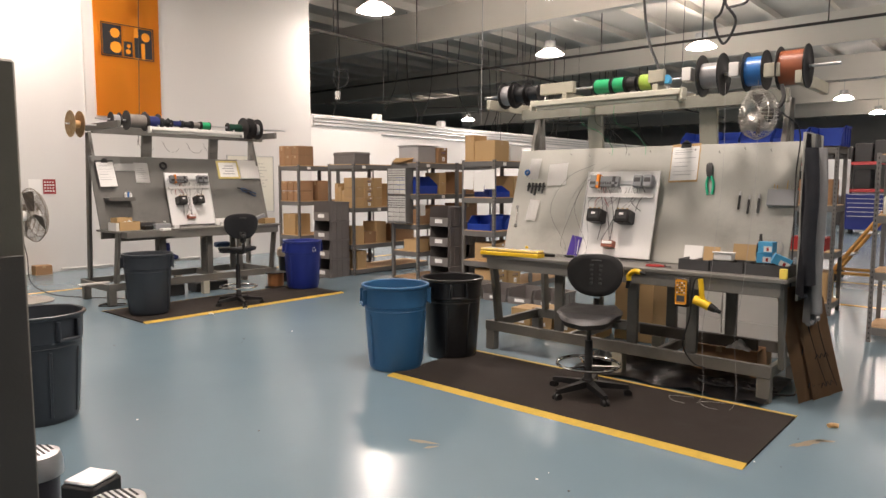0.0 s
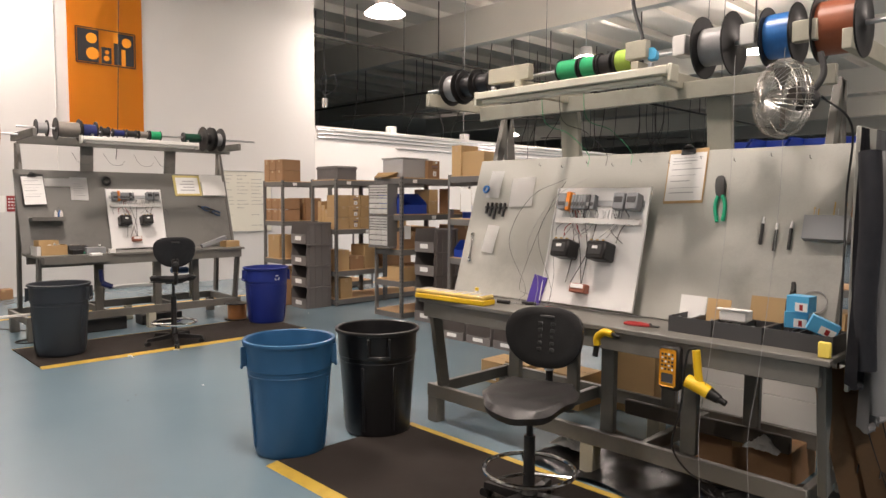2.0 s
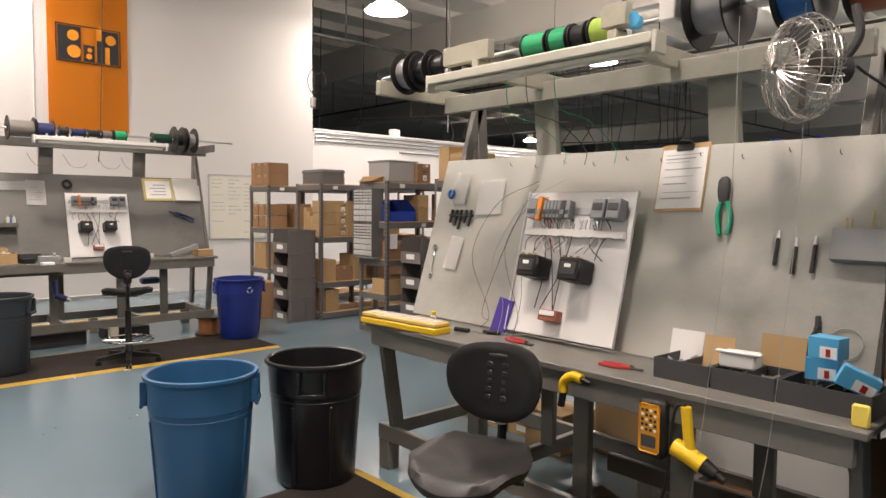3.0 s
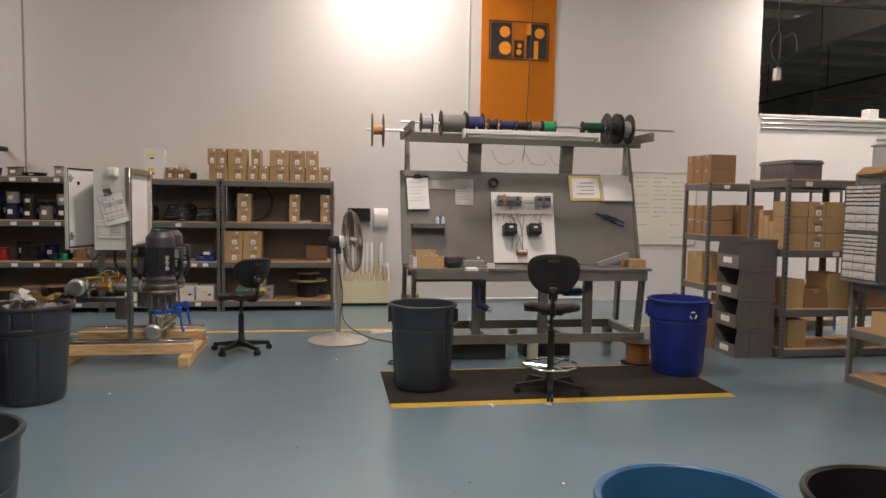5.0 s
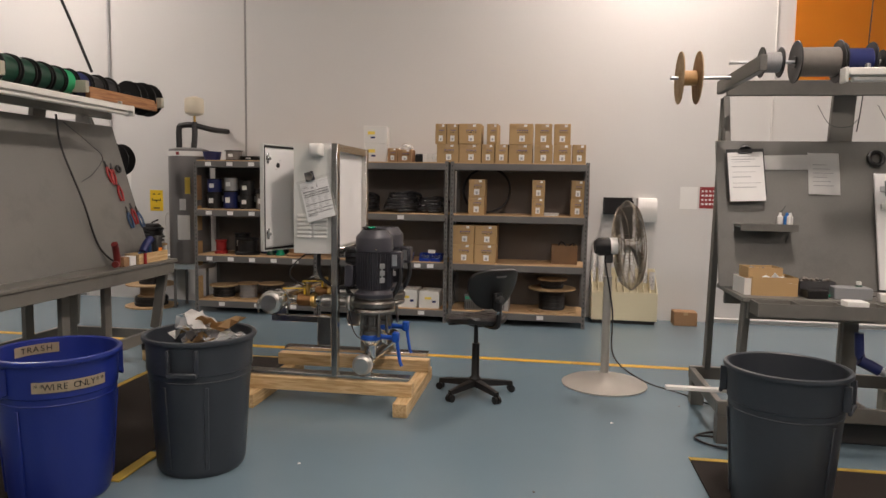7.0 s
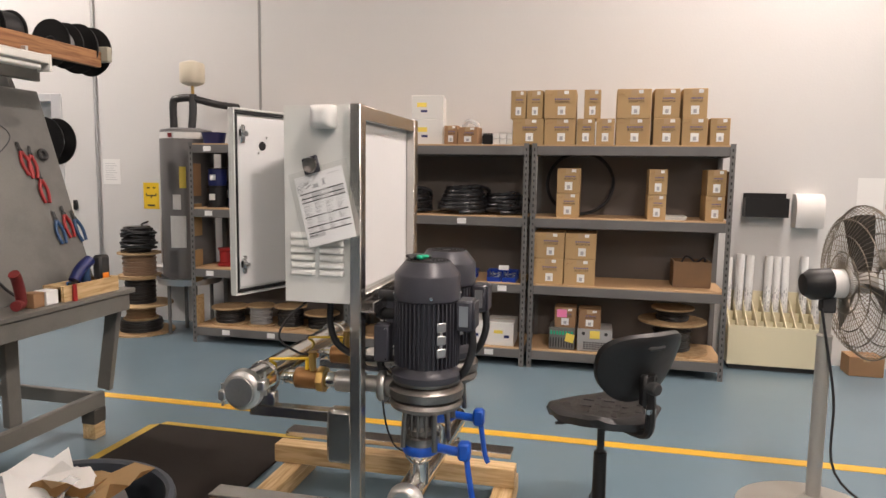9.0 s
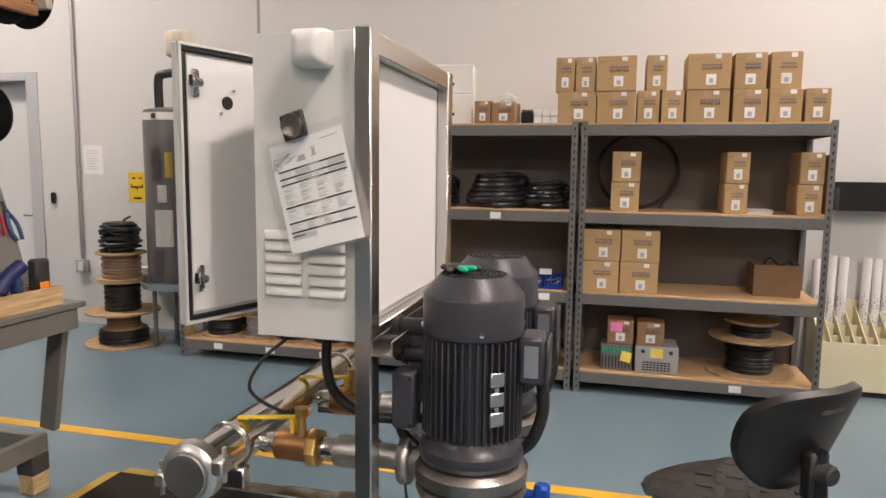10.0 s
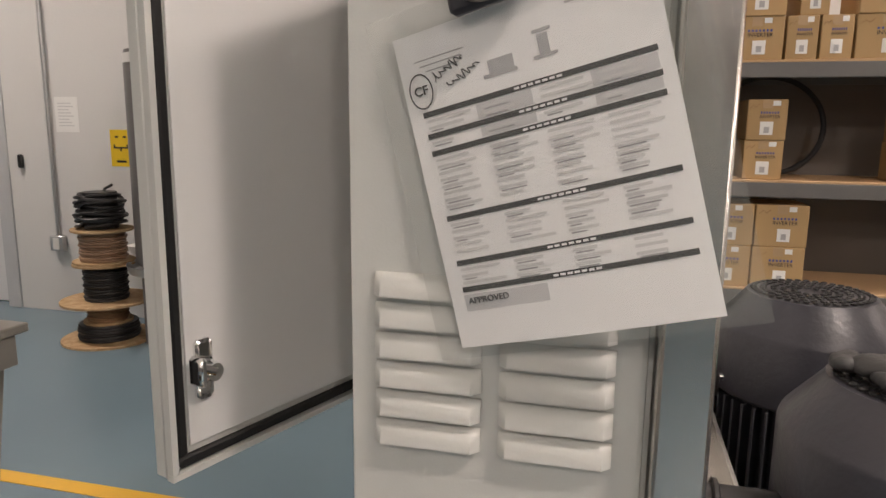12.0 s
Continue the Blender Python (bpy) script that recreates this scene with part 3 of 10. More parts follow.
def batten(m, length, enamel=TUBEWHITE):
    t = thing("batten_light", "white batten light fixture hung before the rack", "light fixture", m, "bench lights")
    bm = B()
    box(bm, 0, length, 0, 0.09, 0, 0.045, 0.006)
    part("housing", bm, enamel, t)
    bm = B()
    box(bm, 0.03, length - 0.03, 0.02, 0.07, -0.03, 0.0, 0.008)
    part("diffuser", bm, enamel, t)
    for x in (-0.02, length):
        bm = B()
        box(bm, x, x + 0.02, 0.005, 0.085, -0.035, 0.05, 0.004)
        part("end_cap", bm, enamel, t)
    for x in (0.1, length - 0.12):
        bm = B()
        box(bm, x, x + 0.02, 0.03, 0.06, 0.045, 0.072, 0.003)
        part("bracket", bm, GALV, t)
    return t


batten(B1 @ pose(0.47, 0.03, 2.185), 1.27, AGEDWHITE)
batten(B2 @ pose(0.50, 0.06, 2.215), 1.32)
batten(B3 @ pose(0.25, 0.05, 2.11), 1.75)


def rod(m, x0, x1, r=0.011):
    bm = B()
    cyl(bm, (x0, 0, 0), (x1, 0, 0), r, n=10)
    return one("spool_rod", bm, GALV, "bright steel conduit rod that carries wire spools", "rod", m)


def spool(m, R, w, rw, winding, flange=BLACKP, label="", filled=True):
    """A spool lying along local x, centred on the origin."""
    t = thing("wire_spool", label or "wire spool on the bench rack", "wire spool", m, "wire spools")
    for s in (-1, 1):
        bm = B()
        lathe(bm, [(0.013, s * w / 2), (R, s * w / 2), (R + 0.002, s * (w / 2 + 0.004)), (R, s * (w / 2 + 0.008)), (R * 0.8, s * (w / 2 + 0.006)), (R * 0.3, s * (w / 2 + 0.006)), (0.03, s * (w / 2 + 0.012)), (0.013, s * (w / 2 + 0.012))], 28, axis=(1, 0, 0))
        part("flange", bm, flange, t)
    bm = B()
    n = max(3, int(w / 0.006))
    prof = [(0.014, -w / 2 + 0.001)]
    for i in range(n + 1):
        prof.append((rw + (0.002 if i % 2 else 0), -w / 2 + 0.001 + (w - 0.002) * i / n))
    prof.append((0.014, w / 2 - 0.001))
    lathe(bm, prof, 24, axis=(1, 0, 0))
    part("winding", bm, winding, t)
    return t


def spools():
    r1 = B1 @ pose(0, 0.24, 2.325)
    rod(r1, -0.18, 2.72)
    for u, R, w, rw, wm, lb in ((0.10, 0.115, 0.10, 0.085, GREYW, "spool of grey wire in black flanges"), (0.24, 0.10, 0.10, 0.07, BLACKW, "spool of black wire"), (0.37, 0.075, 0.10, 0.06, BLACKW, "small spool of black wire"),
                                (1.03, 0.062, 0.13, 0.056, GREENW, "spool of bright green wire"), (1.17, 0.062, 0.09, 0.056, GREENW, "small spool of bright green wire"), (1.275, 0.062, 0.07, 0.05, BLACKW, "small spool of black wire"), (1.40, 0.068, 0.10, 0.06, LIMEW, "spool of lime green wire"),
                                (1.90, 0.15, 0.14, 0.09, GREYW, "large black spool of grey wire"), (2.20, 0.135, 0.12, 0.10, BLUEW, "large black spool of bright blue wire"), (2.44, 0.145, 0.16, 0.115, BROWNW, "large black spool of brown-red wire")):
        spool(r1 @ pose(u, 0, 0), R, w, rw, wm, label=lb)
    r2 = B2 @ pose(0, 0.34, 2.34)
    rod(r2, -0.08, 2.75)
    rod(r2 @ pose(0, 0.03, -0.085), -0.42, 0.06)
    spool(r2 @ pose(-0.31, 0.03, -0.085), 0.16, 0.10, 0.045, TANW, PLY, "spool of tan twine with round board flanges")
    for u, R, w, rw, wm, lb in ((0.16, 0.09, 0.10, 0.06, GREYW, "spool of grey wire"), (0.42, 0.125, 0.23, 0.085, TAUPEW, "wide spool of taupe wire in black flanges"), (0.64, 0.11, 0.15, 0.075, NAVYW, "spool of dark blue wire"), (0.82, 0.065, 0.07, 0.045, BLACKW, "small spool of black wire"), (0.97, 0.05, 0.12, 0.038, NAVYW, "small spool of dark wire"), (1.12, 0.05, 0.10, 0.038, BLACKW, "small spool of black wire"), (1.26, 0.05, 0.10, 0.038, TAUPEW, "small spool of brown wire"),
                                (1.40, 0.055, 0.12, 0.05, GREENW, "small spool of bright green wire"), (1.86, 0.065, 0.20, 0.055, DGREENW, "spool of dark green wire"), (2.06, 0.155, 0.09, 0.07, BLACKW, "large black wire spool"), (2.20, 0.15, 0.10, 0.08, GREYW, "large black spool of grey wire")):
        spool(r2 @ pose(u, 0, 0), R, w, rw, wm, label=lb)
    r3 = B3 @ pose(-0.12, 0.27, 2.27)
    rod(r3, -0.1, 2.75)
    for u, R, w, rw, wm in ((1.02, 0.105, 0.12, 0.092, DGREENW), (1.17, 0.105, 0.11, 0.092, DGREENW), (1.32, 0.105, 0.10, 0.092, DGREENW), (1.46, 0.10, 0.09, 0.088, DGREENW), (1.58, 0.10, 0.09, 0.088, GREENW), (1.72, 0.105, 0.12, 0.092, NAVYW), (1.88, 0.105, 0.12, 0.092, BLACKW), (2.04, 0.11, 0.12, 0.095, BLACKW), (2.42, 0.125, 0.09, 0.07, GREYW), (2.62, 0.14, 0.10, 0.06, GREYW)):
        spool(r3 @ pose(u, 0, 0), R, w, rw, wm, label="black-flanged wire spool on the bench rack")
    bm = B()
    box(bm, 1.60, 2.48, 0.14, 0.18, 2.167, 2.256, 0.004)
    one("rack_timber", bm, WOODRED, "reddish raw timber rail that carries the spools", "timber", B3)


spools()


# ---- bins and chairs ----
def trash_can(x, y, material, label, turn=0.0, contents=None, grip=0.0):
    t = thing("trash_can", label, "trash can", pose(x, y, 0.0145 if contents == "mat" else 0, 0, 0, turn), "trash cans")
    bm = B()
    lathe(bm, [(0, 0.0), (0.205, 0.0), (0.215, 0.012), (0.222, 0.04), (0.256, 0.53), (0.262, 0.535), (0.264, 0.62), (0.268, 0.683), (0.283, 0.687), (0.286, 0.697), (0.283, 0.707), (0.270, 0.71), (0.262, 0.703), (0.255, 0.62), (0.215, 0.03), (0, 0.028)], 48)
    part("body", bm, material, t)
    for s in (0, 1):
        bm = B()
        for yy in (-0.075, 0.06):
            box(bm, 0.252, 0.288, yy, yy + 0.016, 0.55, 0.672, 0.004)
        box(bm, 0.274, 0.292, -0.075, 0.076, 0.535, 0.562, 0.006)
        part("handle", bm, material, t, "", pose(0, 0, 0, 0, 0, 180 * s + grip))
        for a in (-24, 24):
            bm = B()
            box(bm, -0.002, 0.007, -0.011, 0.011, 0.0, 0.43, 0.003, pose(0, 0, 0, 0, 0, 180 * s + grip + a) @ pose(0.2235, 0, 0.05, 0, 4.0, 0))
            part("flute", bm, material, t)
    bm = B()
    ring(bm, (0, 0, 0.50), 0.2545, 0.004, n=40, k=6)
    part("rib", bm, material, t)
    return t


trash_can(-3.88, 4.77, CANBLUE, "blue plastic trash can, empty, at the mat corner", 57)
trash_can(-3.79, 5.40, CANBLACK, "black plastic trash can beside the bench", -37)
trash_can(-7.70, 4.49, CANGREY, "slate grey plastic trash can on the mat", 60, "mat")
trash_can(-7.97, 6.94, CANROYAL, "royal blue recycling bin with a white mark", 75)
trash_can(-4.73, 2.33, CANGREY, "slate grey plastic trash can on the open floor", 20)
g3 = trash_can(-7.69, 1.46, CANGREY, "slate grey trash can full of paper and plastic", 10)
wc = trash_can(-7.23, 0.95, CANROYAL, "royal blue wire scrap bin with paper labels", 100, grip=54)
# these two bins are of a slightly larger make
for can, k in ((g3, 1.05), (wc, 1.035)):
    can.matrix_basis = can.matrix_basis @ Matrix.Diagonal((k, k, k, 1))


def can_filling(t, seed, mats):
    rnd = random.Random(seed)
    for i in range(13):
        bm = B()
        a, r = rnd.uniform(0, 6.28), rnd.uniform(0, 0.13)
        s = rnd.uniform(0.06, 0.12)
        vs = []
        n = 5
        for j in range(n):
            for k in range(n):
                vs.append(bm.verts.new(((j / (n - 1) - 0.5) * s * 2, (k / (n - 1) - 0.5) * s * 1.5, rnd.uniform(-0.026, 0.032))))
        for j in range(n - 1):
            for k in range(n - 1):
                bm.faces.new((vs[j * n + k], vs[j * n + k + 1], vs[(j + 1) * n + k + 1], vs[(j + 1) * n + k]))
        bmesh.ops.solidify(bm, geom=bm.faces[:], thickness=0.003)
        ob = part("crumpled_scrap", bm, mats[i % len(mats)], t, "", pose(r * math.cos(a), r * math.sin(a), 0.640 + 0.010 * i, rnd.uniform(-24, 24), rnd.uniform(-24, 24), rnd.uniform(0, 180)))


can_filling(g3, 4, [CARD, CLEARBAG, PAPER, CARD, CLEARBAG])
for ang, w, txt in ((-50, 0.30, "**WIRE ONLY**"),):
    bm = B()
    for i in range(9):
        a0, a1 = math.radians(ang - 34 + i * 7.6), math.radians(ang - 34 + (i + 1) * 7.6)
        q = [bm.verts.new((0.268 * math.cos(a), 0.268 * math.sin(a), z)) for a, z in ((a0, 0.565), (a1, 0.565), (a1, 0.615), (a0, 0.615))]
        bm.faces.new(q)
    bmesh.ops.solidify(bm, geom=bm.faces[:], thickness=-0.002)
    part("paper_label", bm, mat("masking_tape", (0.62, 0.52, 0.36), 0.7), wc, "masking tape label")
    for i, ch in enumerate(txt):
        a = ang - 30 + i * 5.0
        words("lettering", ch, 0.04, INK, wc, pose(0.2715 * math.cos(math.radians(a)), 0.2715 * math.sin(math.radians(a)), 0.59, 90, 0, 90 + a))
# second tape label on the inner wall of the wire bin
bm = B()
for i in range(6):
    a0, a1 = math.radians(116 + i * 8.0), math.radians(116 + (i + 1) * 8.0)
    bm.faces.new([bm.verts.new((0.2515 * math.cos(a), 0.2515 * math.sin(a), z)) for a, z in ((a1, 0.635), (a0, 0.635), (a0, 0.685), (a1, 0.685))])
bmesh.ops.solidify(bm, geom=bm.faces[:], thickness=-0.0015)
part("paper_label", bm, MATS["masking_tape"], wc, "masking tape label")
for i, ch in enumerate("TRASH"):
    a = 154 - i * 7.0
    words("lettering", ch, 0.04, INK, wc, pose(0.2475 * math.cos(math.radians(a)), 0.2475 * math.sin(math.radians(a)), 0.66, 90, 0, a - 90))


def task_chair(x, y, turn, seat_z, footring, label, material=VINYL, tilt=0.0, drop=0.0):
    """A task chair; local -y is where the sitter looks."""
    t = thing("task_chair", label, "chair", pose(x, y, 0, 0, 0, turn), "task chairs")
    for k in range(5):
        a = 2 * math.pi * k / 5 + 0.3
        bm = B()
        m = pose(0, 0, 0, 0, 0, math.degrees(a))
        vs = [bm.verts.new(m @ Vector(p)) for p in ((0.02, -0.03, 0.065), (0.29, -0.018, 0.055), (0.29, 0.018, 0.055), (0.02, 0.03, 0.065), (0.02, -0.028, 0.115), (0.29, -0.014, 0.085), (0.29, 0.014, 0.085), (0.02, 0.028, 0.115))]
        for q in ((0, 3, 2, 1), (4, 5, 6, 7), (0, 1, 5, 4), (1, 2, 6, 5), (2, 3, 7, 6), (3, 0, 4, 7)):
            bm.faces.new([vs[i] for i in q])
        part("base_arm", bm, BLACKP, t)
        bm = B()
        p = m @ Vector((0.285, 0, 0.028))
        ax = m.to_3x3() @ Vector((0, 1, 0))
        cyl(bm, p - ax * 0.024, p - ax * 0.006, 0.028, n=14)
        cyl(bm, p + ax * 0.006, p + ax * 0.024, 0.028, n=14)
        cyl(bm, p + Vector((0, 0, 0.01)), p + Vector((0, 0, 0.045)), 0.012, n=8)
        part("caster", bm, BLACKP, t)
    bm = B()
    lathe(bm, [(0, 0.06), (0.04, 0.06), (0.045, 0.12), (0.03, 0.14), (0.028, seat_z - 0.22), (0.0, seat_z - 0.22)], 18)
    part("column", bm, BLACKP, t)
    bm = B()
    lathe(bm, [(0, seat_z - 0.24), (0.016, seat_z - 0.24), (0.016, seat_z - 0.05), (0, seat_z - 0.05)], 12)
    part("gas_lift", bm, BLACKM, t)
    bm = B()
    box(bm, -0.09, 0.09, -0.10, 0.12, seat_z - 0.075, seat_z - 0.045, 0.006)
    tube(bm, [(0.08, 0, seat_z - 0.06), (0.2, -0.02, seat_z - 0.065), (0.23, -0.02, seat_z - 0.06)], 0.007, 6)
    part("mechanism", bm, BLACKM, t)
    if footring:
        bm = B()
        ring(bm, (0, 0, 0.235), 0.225, 0.011, n=40)
        for k in range(3):
            a = 2.1 * k
            tube(bm, [(0.03 * math.cos(a), 0.03 * math.sin(a), 0.22), (0.225 * math.cos(a), 0.225 * math.sin(a), 0.235)], 0.008, 6)
        part("foot_ring", bm, CHROME, t, "chrome foot ring")
    # saddle-shaped seat with a dished top
    bm = B()
    n = 14
    top, bot = [], []
    for i in range(n + 1):
        ra, rb = [], []
        for j in range(n + 1):
            u, v = 2 * i / n - 1, 2 * j / n - 1
            k = 1 - 0.28 * (u * u * v * v) ** 0.5 * min(1, abs(u * v) * 1.6)
            px, py = 0.235 * u * k, 0.245 * v * k
            z = seat_z - 0.012 + 0.018 * (u * u) - 0.035 * max(0, -v - 0.5) * 2 + 0.02 * max(0, v) + 0.003 * math.cos(9 * u) * math.cos(9 * v)
            e = max(abs(u), abs(v))
            ra.append(bm.verts.new((px, py, z - (0.02 if e > 0.99 else 0))))
            rb.append(bm.verts.new((px * 0.94, py * 0.94, z - 0.055)))
        top.append(ra)
        bot.append(rb)
    for i in range(n):
        for j in range(n):
            bm.faces.new((top[i][j], top[i + 1][j], top[i + 1][j + 1], top[i][j + 1]))
            bm.faces.new((bot[i][j], bot[i][j + 1], bot[i + 1][j + 1], bot[i + 1][j]))
    for i in range(n):
        bm.faces.new((top[i][0], bot[i][0], bot[i + 1][0], top[i + 1][0]))
        bm.faces.new((top[i][n], top[i + 1][n], bot[i + 1][n], bot[i][n]))
        bm.faces.new((top[0][i], top[0][i + 1], bot[0][i + 1], bot[0][i]))
        bm.faces.new((top[n][i], bot[n][i], bot[n][i + 1], top[n][i + 1]))
    st = part("seat", bm, material, t)
    if material is VINYL and not footring:
        for i in range(5):
            for j in range(5):
                bm = B()
                box(bm, -0.024, 0.024, -0.011, 0.011, -0.004, 0.0015, 0.001, pose(-0.13 + 0.065 * i, -0.09 + 0.06 * j, seat_z - 0.0105 + 0.018 * ((-0.13 + 0.065 * i) / 0.235) ** 2 + 0.02 * max(0, (-0.09 + 0.06 * j) / 0.245), 0, 0, 45 if (i + j) % 2 else -45))
                part("embossed_pad", bm, material, st)
    bm = B()
    tube(bm, bend([(0, 0.10, seat_z - 0.062), (0, 0.24, seat_z - 0.055), (0, 0.285, seat_z + 0.0), (0, 0.275, seat_z + 0.2)]), 0.02, 8)
    box(bm, -0.035, 0.035, 0.245, 0.285, seat_z + 0.07, seat_z + 0.2, 0.01)
    part("back_bracket", bm, BLACKP, t)
    bm = B()
    cyl(bm, (0, 0.278, seat_z + 0.045), (0, 0.278, seat_z + 0.066), 0.026, n=16)
    part("collar", bm, CHROME, t, "chrome collar")
    bm = B()
    lathe(bm, [(0, 0.052), (0.020, 0.05), (0.026, 0.044), (0.028, 0.02), (0.036, 0.0), (0, 0)], 18, (0, 0.27, seat_z + 0.15), (0, 1, 0))
    part("adjusting_knob", bm, BLACKM, t)
    # oval backrest with a hand slot and embossed pads
    mb = pose(0, 0.245, seat_z + 0.27 - drop, -8 + tilt)
    bm = B()
    n, rings_f, rings_b = 36, [], []
    for f in (1.0, 0.93, 0.75, 0.5):
        fr, bk = [], []
        for k in range(n):
            a = 2 * math.pi * k / n
            px, pz = f * 0.205 * (1 + 0.13 * math.sin(a)) * math.copysign(abs(math.cos(a)) ** 0.8, math.cos(a)), f * 0.16 * math.copysign(abs(math.sin(a)) ** 0.85, math.sin(a))
            dish = -0.06 * (px / 0.205) ** 2
            th = 0.012 if f > 0.99 else 0.02
            fr.append(bm.verts.new(mb @ Vector((px, -th + dish, pz))))
            bk.append(bm.verts.new(mb @ Vector((px, th + dish, pz))))
        rings_f.append(fr)
        rings_b.append(bk)
    for rs, flip in ((rings_f, False), (rings_b, True)):
        for a, b2 in zip(rs, rs[1:]):
            for k in range(n):
                bm.faces.new((a[k], a[(k + 1) % n], b2[(k + 1) % n], b2[k]))
        c = bm.verts.new(mb @ Vector((0, 0.02 if flip else -0.02, 0)))
        for k in range(n):
            bm.faces.new((rs[-1][k], rs[-1][(k + 1) % n], c))
    for k in range(n):
        bm.faces.new((rings_f[0][k], rings_b[0][k], rings_b[0][(k + 1) % n], rings_f[0][(k + 1) % n]))
    br = part("backrest", bm, material if material is FABRIC else BLACKP, t)
    bm = B()
    box(bm, -0.045, 0.045, -0.026, 0.026, 0.095, 0.118, 0.008, mb)
    part("hand_slot", bm, BLACKM, t)
    if material is VINYL:
        for s in (-1, 1):
            for k in range(5):
                bm = B()
                box(bm, s * 0.035 - 0.014, s * 0.035 + 0.014, -0.026, -0.019, -0.075 + 0.033 * k, -0.052 + 0.033 * k, 0.004, mb)
                part("embossed_pad", bm, material, t)
    return t


task_chair(-2.26, 5.13, 18, 0.63, True, "tall black moulded task chair with a chrome foot ring", drop=0.045)
task_chair(-7.45, 5.53, -107, 0.74, True, "tall black fabric task chair facing the bench", FABRIC)
task_chair(-9.27, 2.82, -50, 0.61, False, "low black moulded task chair beside the pallet", tilt=-14, drop=0.05)


# ---- cartons ----
def carton(m, w, d, h, label="plain brown cardboard carton", printed=False, material=CARD, tape=True, group="cartons"):
    """A carton with its front at local y = 0."""
    t = thing("carton", label, "cardboard box", m, group)
    bm = B()
    box(bm, 0.001, w - 0.001, 0, d, 0, h - 0.001, 0.004)
    part("body", bm, material, t)
    bm = B()
    box(bm, 0.0, w, d * 0.5 - 0.002, d * 0.5 + 0.002, h - 0.003, h + 0.0006)
    part("flap_seam", bm, TAPE, t)
    if tape:
        bm = B()
        box(bm, w * 0.5 - 0.024, w * 0.5 + 0.024, -0.0012, 0.0, h * 0.78, h - 0.002)
        part("tape", bm, TAPE, t)
    if printed:
        bm = B()
        lw, lh = min(0.06, w * 0.36), min(0.065, h * 0.34)
        lx = w * 0.5 - lw * (0.3 if w > 0.2 else 0.5)
        box(bm, lx, lx + lw, -0.002, 0.0, h * 0.13, h * 0.13 + lh)
        part("label", bm, LABEL, t, "white shipping label")
        bm = B()
        box(bm, lx + lw * 0.3, lx + lw * 0.7, -0.003, -0.002, h * 0.13 + lh * 0.15, h * 0.13 + lh * 0.6)
        part("label_print", bm, GREYINK, t)
        bm = B()
        box(bm, w * 0.62, w * 0.62 + min(0.035, w * 0.2), -0.002, 0.0, h * 0.84, h * 0.96)
        part("sticker", bm, LABEL, t)
        bm = B()
        for k in range(7):
            x0 = w * (0.33 + 0.068 * k)
            box(bm, x0, x0 + w * 0.04, -0.0008, 0.0, h * 0.645, h * 0.70)
        tagged(part("blue_print", bm, BLUEINK, t, "blue printed name"), "blue printed name", kind="stuff")
        bm = B()
        if w < 0.2:
            words("carton_text", "INVERTER", w * 0.115, INK, t, pose(w * 0.56, -0.0006, h * 0.57, 90))
        else:
            words("carton_text", "INVERTER", w * 0.105, INK, t, pose(w * 0.56, -0.0006, h * 0.57, 90))
        tube(bm, [(w * 0.06, -0.0005, h * 0.78), (w * 0.14, -0.0005, h * 0.86), (w * 0.20, -0.0005, h * 0.80), (w * 0.28, -0.0005, h * 0.88)], 0.0015, 4)
        part("marker_scrawl", bm, CARDDARK, t)
    return t


# ---- steel shelving ----
def shelf_unit(m, W, D, H, levels, label, back=True, posts_slots=True, tags=(), group="steel shelving"):
    """Boltless shelving; front at local y = 0, width along x."""
    t = thing("shelf_unit", label, "shelf", m, group)
    for x in (0, W - 0.04):
        for y in (0, D - 0.04):
            bm = B()
            box(bm, x, x + 0.04, y, y + 0.004, 0, H + 0.01)
            xx = x if x == 0 else x + 0.036
            box(bm, xx, xx + 0.004, y + 0.004, y + 0.04, 0, H + 0.01)
            p = part("post", bm, SHELF, t)
            if y == 0 and posts_slots:
                bm = B()
                for k in range(int(H / 0.05)):
                    z = 0.03 + 0.05 * k
                    box(bm, x + 0.015, x + 0.025, -0.0015, 0.0, z, z + 0.022)
                    xs = x - 0.0012 if x == 0 else x + 0.04
                    box(bm, xs, xs + 0.0012, 0.015, 0.025, z, z + 0.022)
                tagged(part("post_slots", bm, RUBBER, p), kind="stuff")
    for z in levels:
        for y in (0.002, D - 0.022):
            bm = B()
            box(bm, 0.04, W - 0.04, y, y + 0.02, z - 0.085, z - 0.012, 0.003)
            part("beam", bm, SHELF, t)
        for x in (0.004, W - 0.024):
            bm = B()
            box(bm, x, x + 0.02, 0.04, D - 0.04, z - 0.085, z - 0.012, 0.003)
            part("side_beam", bm, SHELF, t)
        bm = B()
        box(bm, 0.006, W - 0.006, 0.006, D - 0.006, z - 0.012, z, 0.002)
        part("deck", bm, CHIP, t, "bare particle board deck")
    if back:
        bm = B()
        box(bm, 0.01, W - 0.01, D + 0.001, D + 0.006, 0.05, H - 0.02)
        part("back_panel", bm, SHELFBACK, t)
    for u, z in tags:
        bm = B()
        box(bm, u, u + 0.075, -0.001, 0.002, z - 0.07, z - 0.025)
        part("shelf_label", bm, LABEL, t)
    return t


